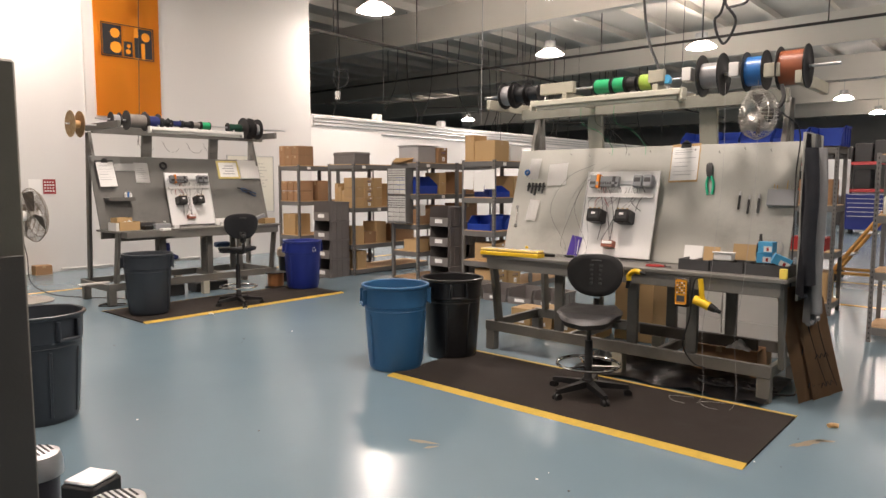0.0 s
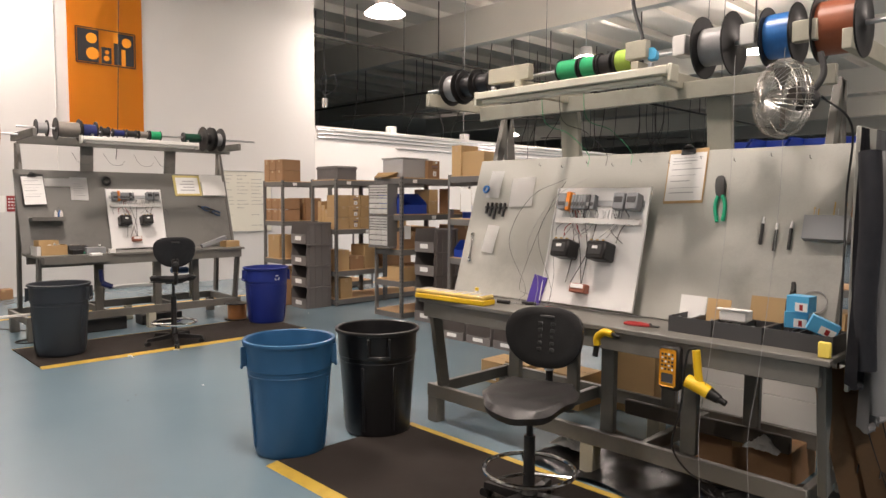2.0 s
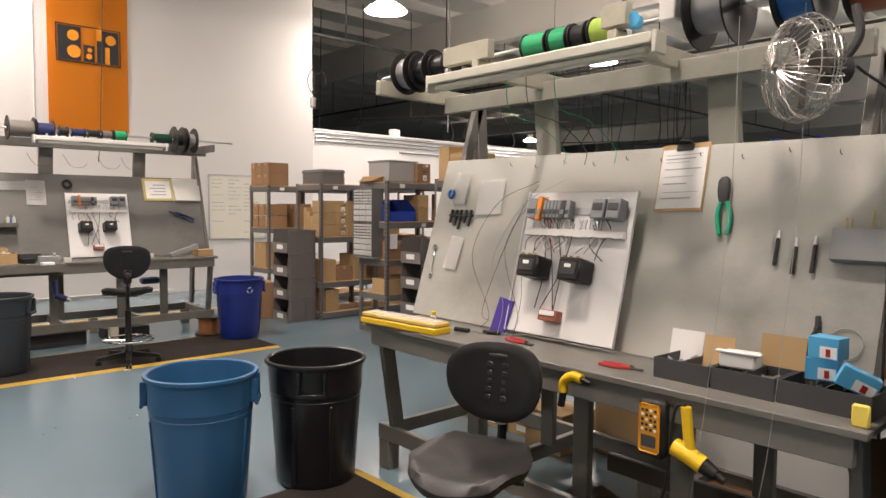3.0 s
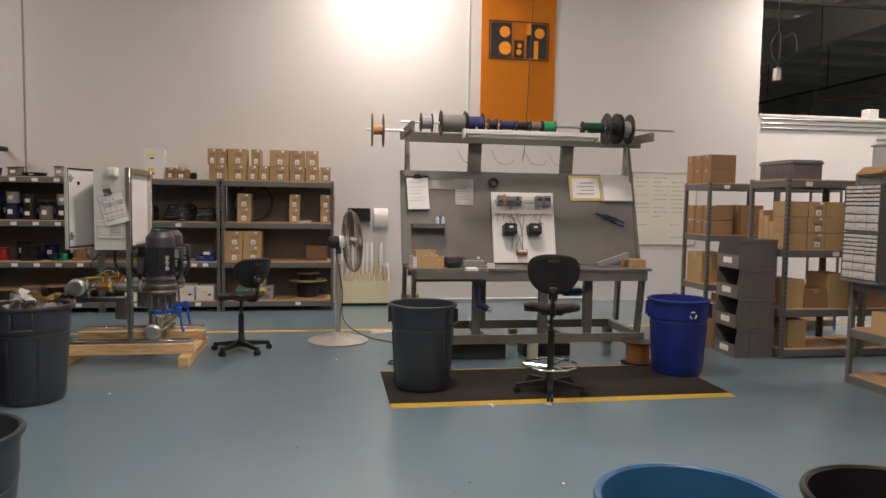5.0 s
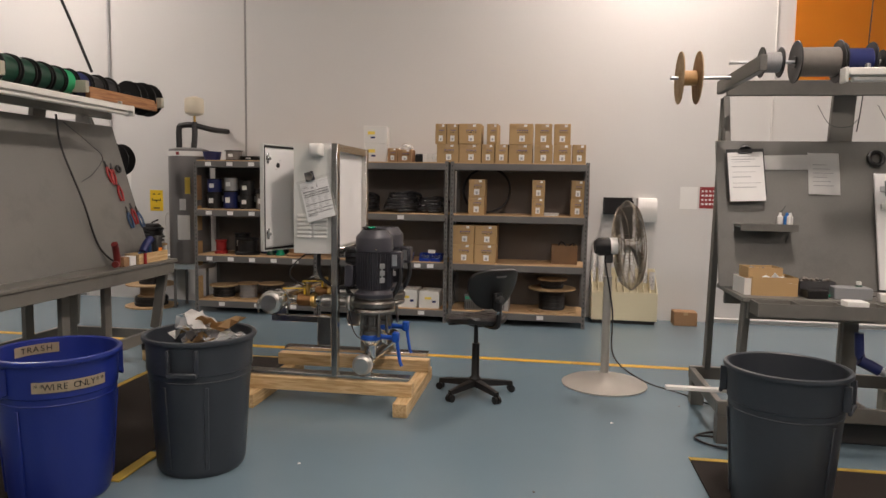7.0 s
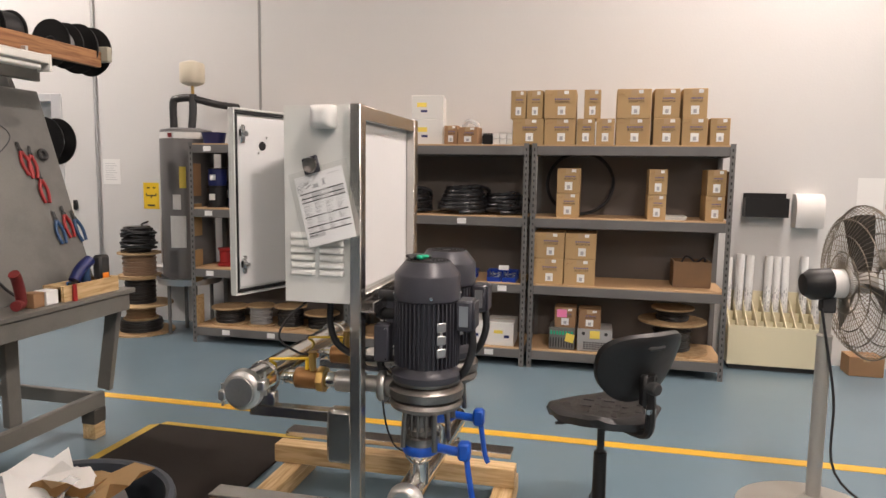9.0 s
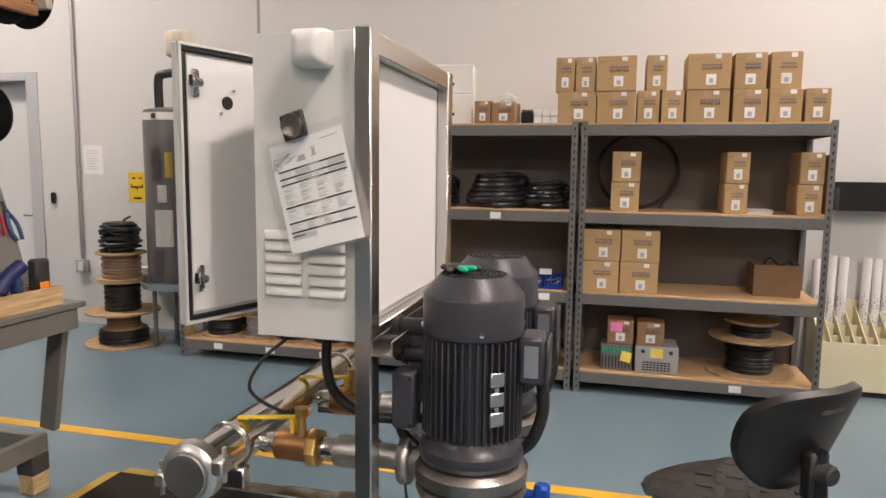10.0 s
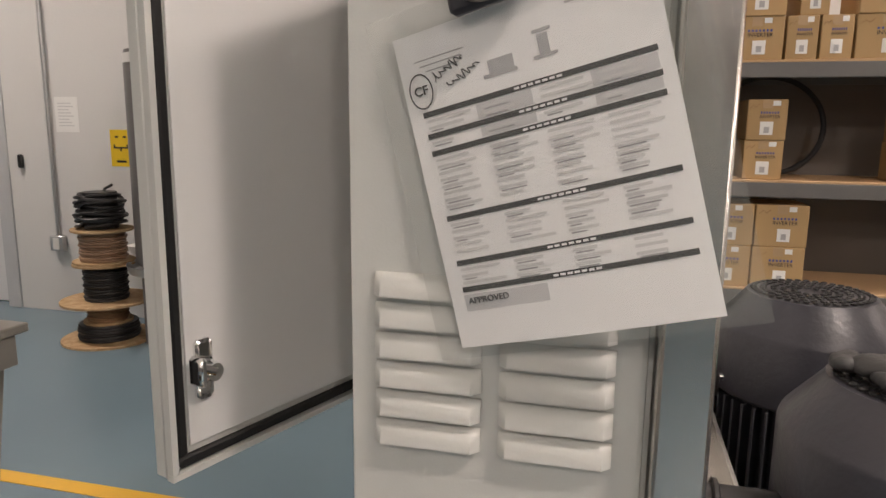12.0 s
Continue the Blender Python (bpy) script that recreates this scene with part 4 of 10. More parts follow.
LV = (1.83, 1.25, 0.70, 0.155)
SX = -11.86
tg = [(0.15 + 0.27 * k, z) for z in (1.83, 1.25, 0.70) for k in range(5)] + [(0.3, 0.155), (0.75, 0.155), (1.2, 0.155)]
shelf_unit(pose(SX, -0.86, 0, 0, 0, 90), 1.53, 0.58, 1.83, LV, "grey steel shelf unit with wire spools and white shelf labels", tags=tg)
shelf_unit(pose(SX, 0.68, 0, 0, 0, 90), 1.53, 0.58, 1.83, LV, "grey steel shelf unit with cable coils and boxes", tags=[(0.95, 1.25), (1.15, 0.70), (1.30, 0.70), (0.95, 0.70), (0.8, 0.70), (1.2, 0.155), (0.4, 0.155)])
shelf_unit(pose(SX, 2.235, 0, 0, 0, 90), 1.53, 0.58, 1.83, LV, "grey steel shelf unit stacked with printed cartons", tags=[(1.0, 0.155)])


def on_shelf(y0, z, back=0.03, spin=0.0):
    return pose(SX - back, y0, z, 0, 0, 90 + spin)


def wall_shelf_goods():
    low = [(2.07, 2.32), (2.325, 2.57), (2.58, 2.72), (2.73, 2.87), (2.88, 3.14), (3.16, 3.36), (3.37, 3.56), (3.575, 3.72)]
    for a, b in low:
        carton(on_shelf(a, 1.83, 0.02), b - a, 0.32, 0.205, "brown inverter carton with a white label, on the shelf top", True)
    for a, b in [(2.05, 2.175), (2.18, 2.31), (2.32, 2.57), (2.63, 2.76), (2.88, 3.14), (3.16, 3.35), (3.37, 3.55)]:
        carton(on_shelf(a, 2.035, 0.015 if b - a > 0.2 else 0.03), b - a, 0.31, 0.225, "brown inverter carton in the upper stacked row", True)
    for a, b in ((2.435, 2.62), (3.145, 3.285), (3.575, 3.715)):
        carton(on_shelf(a, 1.25, 0.04), b - a, 0.3, 0.195, "brown inverter carton stacked in a pair", True)
        carton(on_shelf(a + 0.003, 1.445, 0.035), b - a, 0.3, 0.20, "brown inverter carton stacked in a pair", True)
    for a in (2.262, 2.515):
        carton(on_shelf(a, 0.70, 0.03), 0.248, 0.32, 0.212, "brown inverter carton in a block of four", True)
        carton(on_shelf(a + 0.004, 0.912, 0.035), 0.248, 0.32, 0.214, "brown inverter carton in a block of four", True)
    # open brown box with tools
    t = thing("open_carton", "worn brown open carton with tools in it", "cardboard box", on_shelf(3.38, 0.70, 0.2))
    bm = B()
    for a in ((0, 0.29, 0, 0.006), (0, 0.29, 0.244, 0.25), (0, 0.006, 0.006, 0.244), (0.284, 0.29, 0.006, 0.244)):
        box(bm, a[0], a[1], a[2], a[3], 0, 0.21)
    box(bm, 0.006, 0.284, 0.006, 0.244, 0, 0.006)
    part("body", bm, OLDCARD, t)
    bm = B()
    tube(bm, bend([(0.03, 0.1, 0.05), (0.1, 0.12, 0.24), (0.18, 0.1, 0.20), (0.25, 0.12, 0.23), (0.26, 0.14, 0.1)]), 0.008, 6)
    part("cable_scrap", bm, CABLE, t)
    # drives and small cartons on the lowest deck
    t = thing("drive_chassis", "open motor drive with green terminals and a yellow note", "motor drive", on_shelf(2.41, 0.155, 0.06))
    bm = B()
    box(bm, 0, 0.21, 0, 0.25, 0, 0.185, 0.005)
    part("housing", bm, DRAWERGREY, t)
    bm = B()
    for k in range(8):
        box(bm, 0.012 + 0.024 * k, 0.027 + 0.024 * k, -0.006, 0.0, 0.125, 0.155)
    part("terminal", bm, TOOLGREEN, t)
    bm = B()
    for k in range(9):
        box(bm, 0.01 + 0.022 * k, 0.020 + 0.022 * k, -0.003, 0.0, 0.02, 0.10)
    part("vent_slots", bm, BLACKM, t)
    bm = B()
    box(bm, 0.11, 0.18, -0.010, -0.008, 0.10, 0.17, 0, pose(0, 0, 0, 0, 12, 0))
    part("note", bm, YNOTE, t, "yellow sticky note")
    t = thing("drive_unit", "light grey motor drive with vents and a yellow note", "motor drive", on_shelf(2.64, 0.155, 0.05))
    bm = B()
    box(bm, 0, 0.28, 0, 0.28, 0, 0.185, 0.008)
    part("housing", bm, TOTE, t)
    bm = B()
    for r in range(4):
        for k in range(8):
            box(bm, 0.05 + 0.023 * k, 0.067 + 0.023 * k, -0.002, 0.0, 0.02 + 0.017 * r, 0.03 + 0.017 * r)
    part("vent_slots", bm, BLACKM, t)
    for x in (0.05, 0.23):
        bm = B()
        cyl(bm, (x, -0.004, 0.15), (x, 0.0, 0.15), 0.014, n=14)
        part("knockout", bm, BLACKM, t)
    bm = B()
    box(bm, 0.10, 0.18, -0.005, -0.003, 0.11, 0.175)
    part("note", bm, YNOTE, t, "yellow sticky note")
    c = carton(on_shelf(2.45, 0.34, 0.07), 0.175, 0.2, 0.165, "small brown carton with a pink note", True, CARDDARK)
    bm = B()
    box(bm, 0.02, 0.10, -0.004, -0.0025, 0.085, 0.15)
    part("note", bm, PINK, c, "pink sticky note")
    carton(on_shelf(2.645, 0.34, 0.07), 0.18, 0.2, 0.16, "small brown carton on a motor drive", True, CARDDARK)
    # hose loop and papers
    bm = B()
    ring(bm, (0, 0, 0), 0.275, 0.015, (1, 0, 0), 40)
    one("hose_loop", bm, CABLE, "black hose loop leaning on the shelf back", "hose", pose(SX - 0.41, 2.61, 1.25 + 0.275, 0, -20, 0))
    bm = B()
    for k in range(7):
        box(bm, 0.003 * k, 0.2 + 0.002 * k, 0.002 * k, 0.26, 0.004 * k, 0.004 * k + 0.003)
    one("paper_stack", bm, PAPER, "small stack of papers on a shelf", "paper", on_shelf(3.24, 1.25, 0.08))
    bm = B()
    box(bm, 0, 0.008, 0, 0.3, 0, 0.38, 0.002)
    one("cardboard_sheet", bm, CARDDARK, "brown cardboard sheet hung on the shelf end", "cardboard sheet", pose(SX - 0.12, 3.768, 1.255, 0, 0, 90) @ pose(0, 0, 0))
    # wooden cable reel lying flat
    reel(pose(SX - 0.29, 3.40, 0.155), ((0.285, 0.23, 0.14, BLACKW), (0.27, 0.09, 0.12, BLACKW), (0.17, 0, 0, None)), "wooden reel of black cable lying on the shelf")
    # middle unit: coils, bins, white boxes
    for y, R, n, s, thick in ((1.64, 0.225, 6, 1, 0.019), (1.98, 0.165, 5, 2, 0.017), (2.14, 0.055, 5, 3, 0.014), (1.18, 0.17, 6, 5, 0.017)):
        rnd = random.Random(s)
        bm = B()
        pts, turns = [], 24
        kick = [rnd.uniform(-0.03, 0.03) for k in range(n + 2)]
        for i in range(n * turns + 1):
            k, f = divmod(i, turns)
            f /= turns
            a = 2 * math.pi * f
            wob = kick[k] * (1 - f) + kick[k + 1] * f
            rr = R * (1 - 0.36 * (i / (n * turns)) ** 1.3) + wob * 0.4 * R / 0.2
            zz = thick + (k + f) * thick * 1.75 + (wob * 0.25 * math.sin(a + 5 * wob) if k else 0)
            pts.append((rr * math.cos(a), rr * 0.95 * math.sin(a), max(thick, zz)))
        q = pts[-1]
        pts += bend([q, (q[0] * 0.7, R * 0.55, q[2] + 0.012), (-R * 0.15, R * 0.9, q[2] - thick), (-R * 0.75, R * 0.75, q[2] * 0.55)], 5)[1:]
        tube(bm, pts, thick, 8)
        one("cable_coil", bm, CABLESHINY, "coil of thick glossy black cable on the shelf", "cable coil", pose(SX - 0.24, y, 1.255), "cable coils")
    for y in (1.66, 1.885, 2.01):
        parts_bin(on_shelf(y, 0.70, 0.03), 0.115, 0.19, 0.085, BINBLUE, "small blue plastic parts bin with fittings", True)
    bm = B()
    box(bm, 0, 0.085, 0, 0.003, 0, 0.04, 0, pose(0, 0, 0, -20))
    one("bin_card", bm, LABEL, "white card standing behind the blue bins", "label card", on_shelf(1.97, 0.79, 0.11))
    for y, w, h in ((1.88, 0.24, 0.20), (1.62, 0.24, 0.21), (0.95, 0.24, 0.20)):
        c = carton(on_shelf(y, 0.155, 0.04), w, 0.3, h, "white carton with a yellow label on the lowest deck", False, WHITEPL, False)
        bm = B()
        box(bm, w * 0.3, w * 0.62, -0.002, 0, h * 0.52, h * 0.66)
        part("label", bm, YNOTE, c, "yellow label")
        bm = B()
        box(bm, w * 0.66, w * 0.84, -0.002, 0, h * 0.34, h * 0.46)
        part("dark_label", bm, NAVYW, c)
    for y, w, h, z in ((1.22, 0.26, 0.21, 1.83), (1.21, 0.27, 0.20, 2.04)):
        c = carton(on_shelf(y, z, 0.06, 8), w, 0.3, h, "white carton with a yellow label on the shelf top", False, WHITEPL, False)
        bm = B()
        box(bm, w * 0.18, w * 0.48, -0.002, 0, h * 0.5, h * 0.68)
        part("label", bm, YNOTE, c, "yellow label")
        bm = B()
        box(bm, w * 0.3, w * 0.5, -0.002, 0, h * 0.28, h * 0.38)
        part("dark_label", bm, NAVYW, c)
    carton(on_shelf(1.50, 1.83, 0.03), 0.115, 0.14, 0.155, "small brown carton with a printed label", True, CARDDARK)
    c = carton(on_shelf(1.62, 1.83, 0.02, -6), 0.17, 0.14, 0.14, "small brown open carton with plastic film", True, CARDDARK)
    bm = B()
    tube(bm, bend([(0.03, 0.05, 0.145), (0.08, 0.03, 0.185), (0.13, 0.06, 0.175), (0.15, 0.08, 0.145)]), 0.02, 6)
    part("plastic_film", bm, CLEARBAG, c)
    bm = B()
    box(bm, 0, 0.085, 0, 0.06, 0, 0.08, 0.01)
    for k in range(4):
        box(bm, 0.01 + 0.02 * k, 0.02 + 0.02 * k, 0.0, 0.06, 0.08, 0.092)
    one("contactor", bm, BLACKP, "black electrical contactor on the shelf top", "contactor", on_shelf(1.82, 1.83, 0.03))
    for k in range(3):
        for r in range(2):
            bm = B()
            box(bm, 0, 0.055, 0, 0.06, 0, 0.045, 0.004)
            one("small_white_box", bm, WHITEPL, "small white component box", "small box", on_shelf(1.91 + 0.057 * k, 1.83 + 0.046 * r, 0.03), "small white boxes")


def reel(m, stack, label, hollow=0.05):
    """Flat-lying reels: rows of flange radius, winding height, winding radius and winding material, from the floor up."""
    t = thing("cable_reel", label, "cable reel", m, "cable reels")
    z = 0.0
    for i, (R, h, rw, wm) in enumerate(stack):
        bm = B()
        lathe(bm, [(0, z), (R, z), (R + 0.002, z + 0.008), (R, z + 0.016), (0, z + 0.016)], 36)
        part("flange", bm, PLY, t, "board flange")
        z += 0.016
        if wm:
            bm = B()
            n = max(2, int(h / 0.016))
            for k in range(n):
                rr = rw + 0.006 * math.sin(2.3 * k)
                ring(bm, (0, 0, z + (k + 0.5) * h / n), rr, h / n * 0.56, n=28, k=6)
            cyl(bm, (0, 0, z), (0, 0, z + h), rw - 0.003, n=24)
            tagged(part("winding", bm, wm, t), kind="stuff")
            z += h
    return t


def parts_bin(m, w, d, h, material, label, filled=False, group="parts bins", tagged_front=False, cut=0.35):
    """A stacking hopper bin; open front at local y = 0."""
    t = thing("parts_bin", label, "storage bin", m, group)
    k = 0.004
    bm = B()
    for x in (0, w - k):
        vs = [bm.verts.new((x + dx, y, z)) for dx in (0, k) for y, z in ((0.0, 0.0), (d, 0.0), (d, h), (d * cut, h), (0.0, h * (0.5 if cut > 0.3 else 0.47)))]
        bm.faces.new(vs[:5])
        bm.faces.new(vs[5:][::-1])
        for i in range(5):
            j = (i + 1) % 5
            bm.faces.new((vs[i], vs[j], vs[5 + j], vs[5 + i]))
    box(bm, k, w - k, d - k, d, 0, h)
    box(bm, k, w - k, 0, d, 0, k)
    box(bm, k, w - k, -0.002, k, 0, h * 0.45)
    body = part("body", bm, material, t)
    for x in (-0.011, w):
        bm = B()
        box(bm, x, x + 0.011, d * cut, d + 0.004, h - 0.03, h, 0.003)
        part("rim", bm, material, body)
        for y in (d * 0.12, d * 0.36, d * 0.62, d * 0.9):
            if y > d * cut:
                bm = B()
                xr = x + 0.004 if x < 0 else x
                box(bm, xr, xr + 0.007, y, y + 0.014, 0.01, h - 0.031)
                part("rib", bm, material, body)
    if filled:
        rnd = random.Random(int(w * 1000))
        bm = B()
        for i in range(22):
            p = Vector((rnd.uniform(0.012, w - 0.012), rnd.uniform(0.02, d - 0.02), h * 0.35 + rnd.uniform(0, 0.03)))
            q = p + Vector((rnd.uniform(-1, 1), rnd.uniform(-1, 1), rnd.uniform(-0.4, 0.4))).normalized() * 0.018
            cyl(bm, p, q, 0.005, n=6)
        part("fittings", bm, GALV, t)
    if tagged_front:
        bm = B()
        box(bm, w * 0.3, w * 0.7, -0.005, -0.002, h * 0.16, h * 0.36)
        part("label", bm, LABEL, t)
    return t


wall_shelf_goods()


def left_shelf_goods():
    rnd = random.Random(8)
    def standing(y, z, R, H, wm, dx=0.2):
        t = thing("wire_spool", "black-flanged spool of dark wire standing on a shelf", "wire spool", pose(SX - dx, y, z), "shelf spools")
        for zz in (0, H - 0.010):
            bm = B()
            cyl(bm, (0, 0, zz), (0, 0, zz + 0.010), R, n=24)
            part("flange", bm, BLACKP, t)
        bm = B()
        lathe(bm, [(0, 0.010)] + [(R * 0.86 + (0.002 if k % 2 else 0), 0.010 + (H - 0.020) * k / 14) for k in range(15)] + [(0, H - 0.010)], 22)
        part("winding", bm, wm, t)
        bm = B()
        box(bm, R * 0.87, R * 0.87 + 0.0012, -0.03, 0.03, H * 0.35, H * 0.65)
        part("label", bm, LABEL, t)
    for i, y in enumerate((-0.70, -0.49, -0.28, -0.07, 0.14, 0.35)):
        R, H = (0.10, 0.095, 0.098)[i % 3], (0.19, 0.21, 0.17, 0.2)[i % 4]
        standing(y, 1.25, R, H, (BLACKW, NAVYW, BLACKW, TAUPEW)[i % 4])
        if i != 3:
            standing(y + 0.006, 1.25 + H + 0.0005, R * 0.95, 0.17, (NAVYW, GREYW, BLACKW)[i % 3])
        standing(y + 0.03, 1.25, 0.09, 0.24, BLACKW, 0.42)
    for i, (y, R, H) in enumerate(((-0.44, 0.11, 0.12), (-0.2, 0.15, 0.05), (0.12, 0.09, 0.14))):
        standing(y, 1.83, R, H, (TAUPEW, BLACKW, GREYW)[i])
    for i, y in enumerate((-0.45, -0.1, 0.2, 0.4)):
        standing(y, 0.70, 0.10, (0.24, 0.2, 0.26, 0.22)[i], (BLACKW, NAVYW, BLACKW, GREYW)[i], 0.42)
    for y, w, h, mt, nm in ((-0.62, 0.16, 0.17, RED, "red plastic spool"), (-0.28, 0.30, 0.2, BLACKP, "black plastic tray"), (0.02, 0.1, 0.09, DGREENW, "dark green tub"), (0.14, 0.1, 0.09, TOOLGREEN, "green tub"), (0.34, 0.22, 0.2, CARDDARK, "brown box")):
        bm = B()
        lathe(bm, [(0, 0), (w / 2, 0), (w / 2, 0.02), (w * 0.38, 0.04), (w * 0.38, h - 0.03), (w * 0.46, h - 0.015), (w * 0.46, h), (0, h)], 20)
        one("storage_tub", bm, mt, nm + " on the shelf", "tub", pose(SX - 0.2, y, 0.70), "tubs on the shelf")
    for y, R, h, wm in ((-0.60, 0.17, 0.13, BLACKW), (-0.28, 0.13, 0.16, GREYW), (0.02, 0.15, 0.17, BLACKW), (0.33, 0.16, 0.12, BLACKW)):
        reel(pose(SX - 0.22, y, 0.155), ((R, h, R * 0.72, wm), (R, 0, 0, None)), "small board-flanged reel of dark wire on the lowest deck")
    bm = B()
    lathe(bm, [(0, 0), (0.09, 0), (0.11, 0.10), (0.115, 0.105), (0.0, 0.095)], 24)
    one("storage_tub", bm, NAVYW, "navy blue tub on the shelf top", "tub", pose(SX - 0.2, -0.72, 1.83), "tubs on the shelf")
    for k, (z, mt) in enumerate(((1.35, CARDDARK), (0.98, CARD), (0.55, CARD), (0.12, WOODRAW))):
        bm = B()
        box(bm, -0.016, 0, 0.04, 0.20, z, z + 0.30, 0.003)
        one("cardboard_sheet", bm, mt, "brown board offcut hung on the shelf side", "board", pose(SX, -0.863, 0, 0, 0, 90), "boards on the shelf side")


left_shelf_goods()


# ---- wall things ----
def wall_things():
    # door
    t = thing("door_1", "closed pale grey steel door in a grey frame", "door", pose(WX, -3.95, 0, 0, 0, 90), kind="structure")
    bm = B()
    box(bm, 0.02, 0.96, 0.10, 0.145, 0.01, 2.30, 0.003)
    part("leaf", bm, DOORPAINT, t)
    for a in ((-0.05, 0.02, 0, 2.38), (0.96, 1.09, 0, 2.38), (0.02, 0.96, 2.30, 2.38)):
        bm = B()
        box(bm, a[0], a[1], -0.015, 0.2, a[2], a[3], 0.003)
        part("door_frame", bm, mat("door_frame_paint", (0.48, 0.49, 0.50), 0.45), t)
    bm = B()
    cyl(bm, (0.89, 0.1, 1.02), (0.89, 0.04, 1.02), 0.014, n=10)
    box(bm, 0.80, 0.90, 0.032, 0.048, 1.01, 1.03, 0.004)
    part("door_handle", bm, STEEL, t)
    bm = B()
    box(bm, 0.10, 0.34, 0.04, 0.10, 2.20, 2.27, 0.006)
    tube(bm, [(0.2, 0.04, 2.24), (0.42, 0.015, 2.24), (0.6, 0.06, 2.28)], 0.012, 6)
    part("door_closer", bm, GALV, t)
    # card reader, papers, sign
    bm = B()
    box(bm, 0, 0.045, -0.03, 0, 0, 0.105, 0.008)
    one("card_reader", bm, BLACKP, "small black card reader beside the door", "card reader", pose(WX, -2.755, 1.147, 0, 0, 90))
    t = thing("wall_notice", "faded white paper notice taped to the wall", "notice", pose(WX, -2.38, 1.43, 0, 0, 90))
    bm = B()
    box(bm, 0, 0.21, -0.002, 0, 0, 0.265)
    part("sheet", bm, PAPER, t)
    bm = B()
    for k in range(8):
        box(bm, 0.03, 0.17 - 0.02 * (k % 3), -0.003, -0.002, 0.045 + 0.024 * k, 0.053 + 0.024 * k)
    part("text_lines", bm, mat("pale_print", (0.6, 0.6, 0.6), 0.7), t)
    t = thing("eye_wash_sign", "yellow eye-wash station sign with black symbols", "sign", pose(WX, -1.90, 1.178, 0, 0, 90))
    bm = B()
    box(bm, 0, 0.185, -0.003, 0, 0, 0.275, 0.001)
    part("plate", bm, YSIGN, t)
    bm = B()
    for x in (0.045, 0.115):
        box(bm, x, x + 0.03, -0.0045, -0.003, 0.215, 0.228)
    box(bm, 0.03, 0.155, -0.0045, -0.003, 0.135, 0.147)
    box(bm, 0.03, 0.042, -0.0045, -0.003, 0.147, 0.165)
    box(bm, 0.143, 0.155, -0.0045, -0.003, 0.147, 0.165)
    box(bm, 0.086, 0.098, -0.0045, -0.003, 0.115, 0.135)
    box(bm, 0.05, 0.135, -0.0045, -0.003, 0.03, 0.046)
    part("symbol", bm, INK, t)
    # conduit with socket box
    bm = B()
    cyl(bm, (WX + 0.022, -2.43, 0.62), (WX + 0.022, -2.43, 6.88), 0.014, n=10)
    cd = one("conduit", bm, GALV, "grey steel conduit running up the wall", "conduit")
    t = thing("socket_box", "galvanised socket box at the foot of a conduit", "socket", pose(WX, -2.49, 0.50, 0, 0, 90))
    bm = B()
    box(bm, 0, 0.12, -0.05, 0, 0, 0.12, 0.004)
    part("box", bm, GALV, t)
    bm = B()
    box(bm, 0.03, 0.09, -0.054, -0.05, 0.015, 0.105, 0.002)
    part("outlet", bm, WHITEPL, t)
    bm = B()
    cyl(bm, (WX + 0.02, 5.82, 1.2), (WX + 0.02, 5.82, 5.2), 0.008, n=8)
    one("conduit", bm, WHITEPL, "thin white conduit on the wall beside the banner", "conduit")
    # orange banner with plain black shapes
    t = thing("banner", "long orange fabric banner with black square emblem", "banner", pose(WX, 6.01, 2.74, 0, 0, 90))
    bm = B()
    W, H, nx, nz = 1.20, 3.2, 24, 40
    g = []
    for i in range(nx + 1):
        col = []
        for k in range(nz + 1):
            u, z = W * i / nx, H * k / nz
            col.append(bm.verts.new((u, -0.03 - 0.007 * math.sin(u * 9 + z * 1.1) - 0.004 * math.sin(z * 5 + u * 3) - 0.01 * math.exp(-((u - 0.6 + 0.3 * (z - 0.9)) * 9) ** 2) * (1 if z < 1.0 else 0.2), z)))
        g.append(col)
    for i in range(nx):
        for k in range(nz):
            bm.faces.new((g[i][k], g[i + 1][k], g[i + 1][k + 1], g[i][k + 1]))
    bmesh.ops.solidify(bm, geom=bm.faces[:], thickness=0.0015)
    part("cloth", bm, ORANGE, t)
    bm = B()
    y0 = -0.048
    x0, x1, z0, z1 = 0.12, 1.08, 1.07, 1.66
    for a in ((x0, x1, z0, z0 + 0.014), (x0, x1, z1 - 0.014, z1), (x0, x0 + 0.014, z0, z1), (x1 - 0.014, x1, z0, z1)):
        box(bm, a[0], a[1], y0, y0 + 0.003, a[2], a[3])
    part("emblem_border", bm, INK, t, "thin black border")
    for a, b2, c, d in ((x0 + 0.03, x0 + 0.36, z0 + 0.03, z1 - 0.03), (x1 - 0.36, x1 - 0.03, z0 + 0.03, z1 - 0.03), (x0 + 0.40, x0 + 0.56, z0 + 0.03, z0 + 0.30)):
        bm = B()
        box(bm, a, b2, y0, y0 + 0.003, c, d, 0.001)
        part("emblem_block", bm, INK, t, "black block")
    for cx, cz, rr in ((x0 + 0.25, z0 + 0.42, 0.085), (x0 + 0.26, z0 + 0.17, 0.10), (x1 - 0.15, z0 + 0.42, 0.08), (x0 + 0.49, z0 + 0.22, 0.035), (x0 + 0.48, z0 + 0.12, 0.045)):
        bm = B()
        lathe(bm, [(0, 0.0), (rr, 0.0), (rr, 0.003), (0, 0.003)], 24, (cx, y0, cz), (0, -1, 0))
        part("emblem_dot", bm, ORANGE, t)
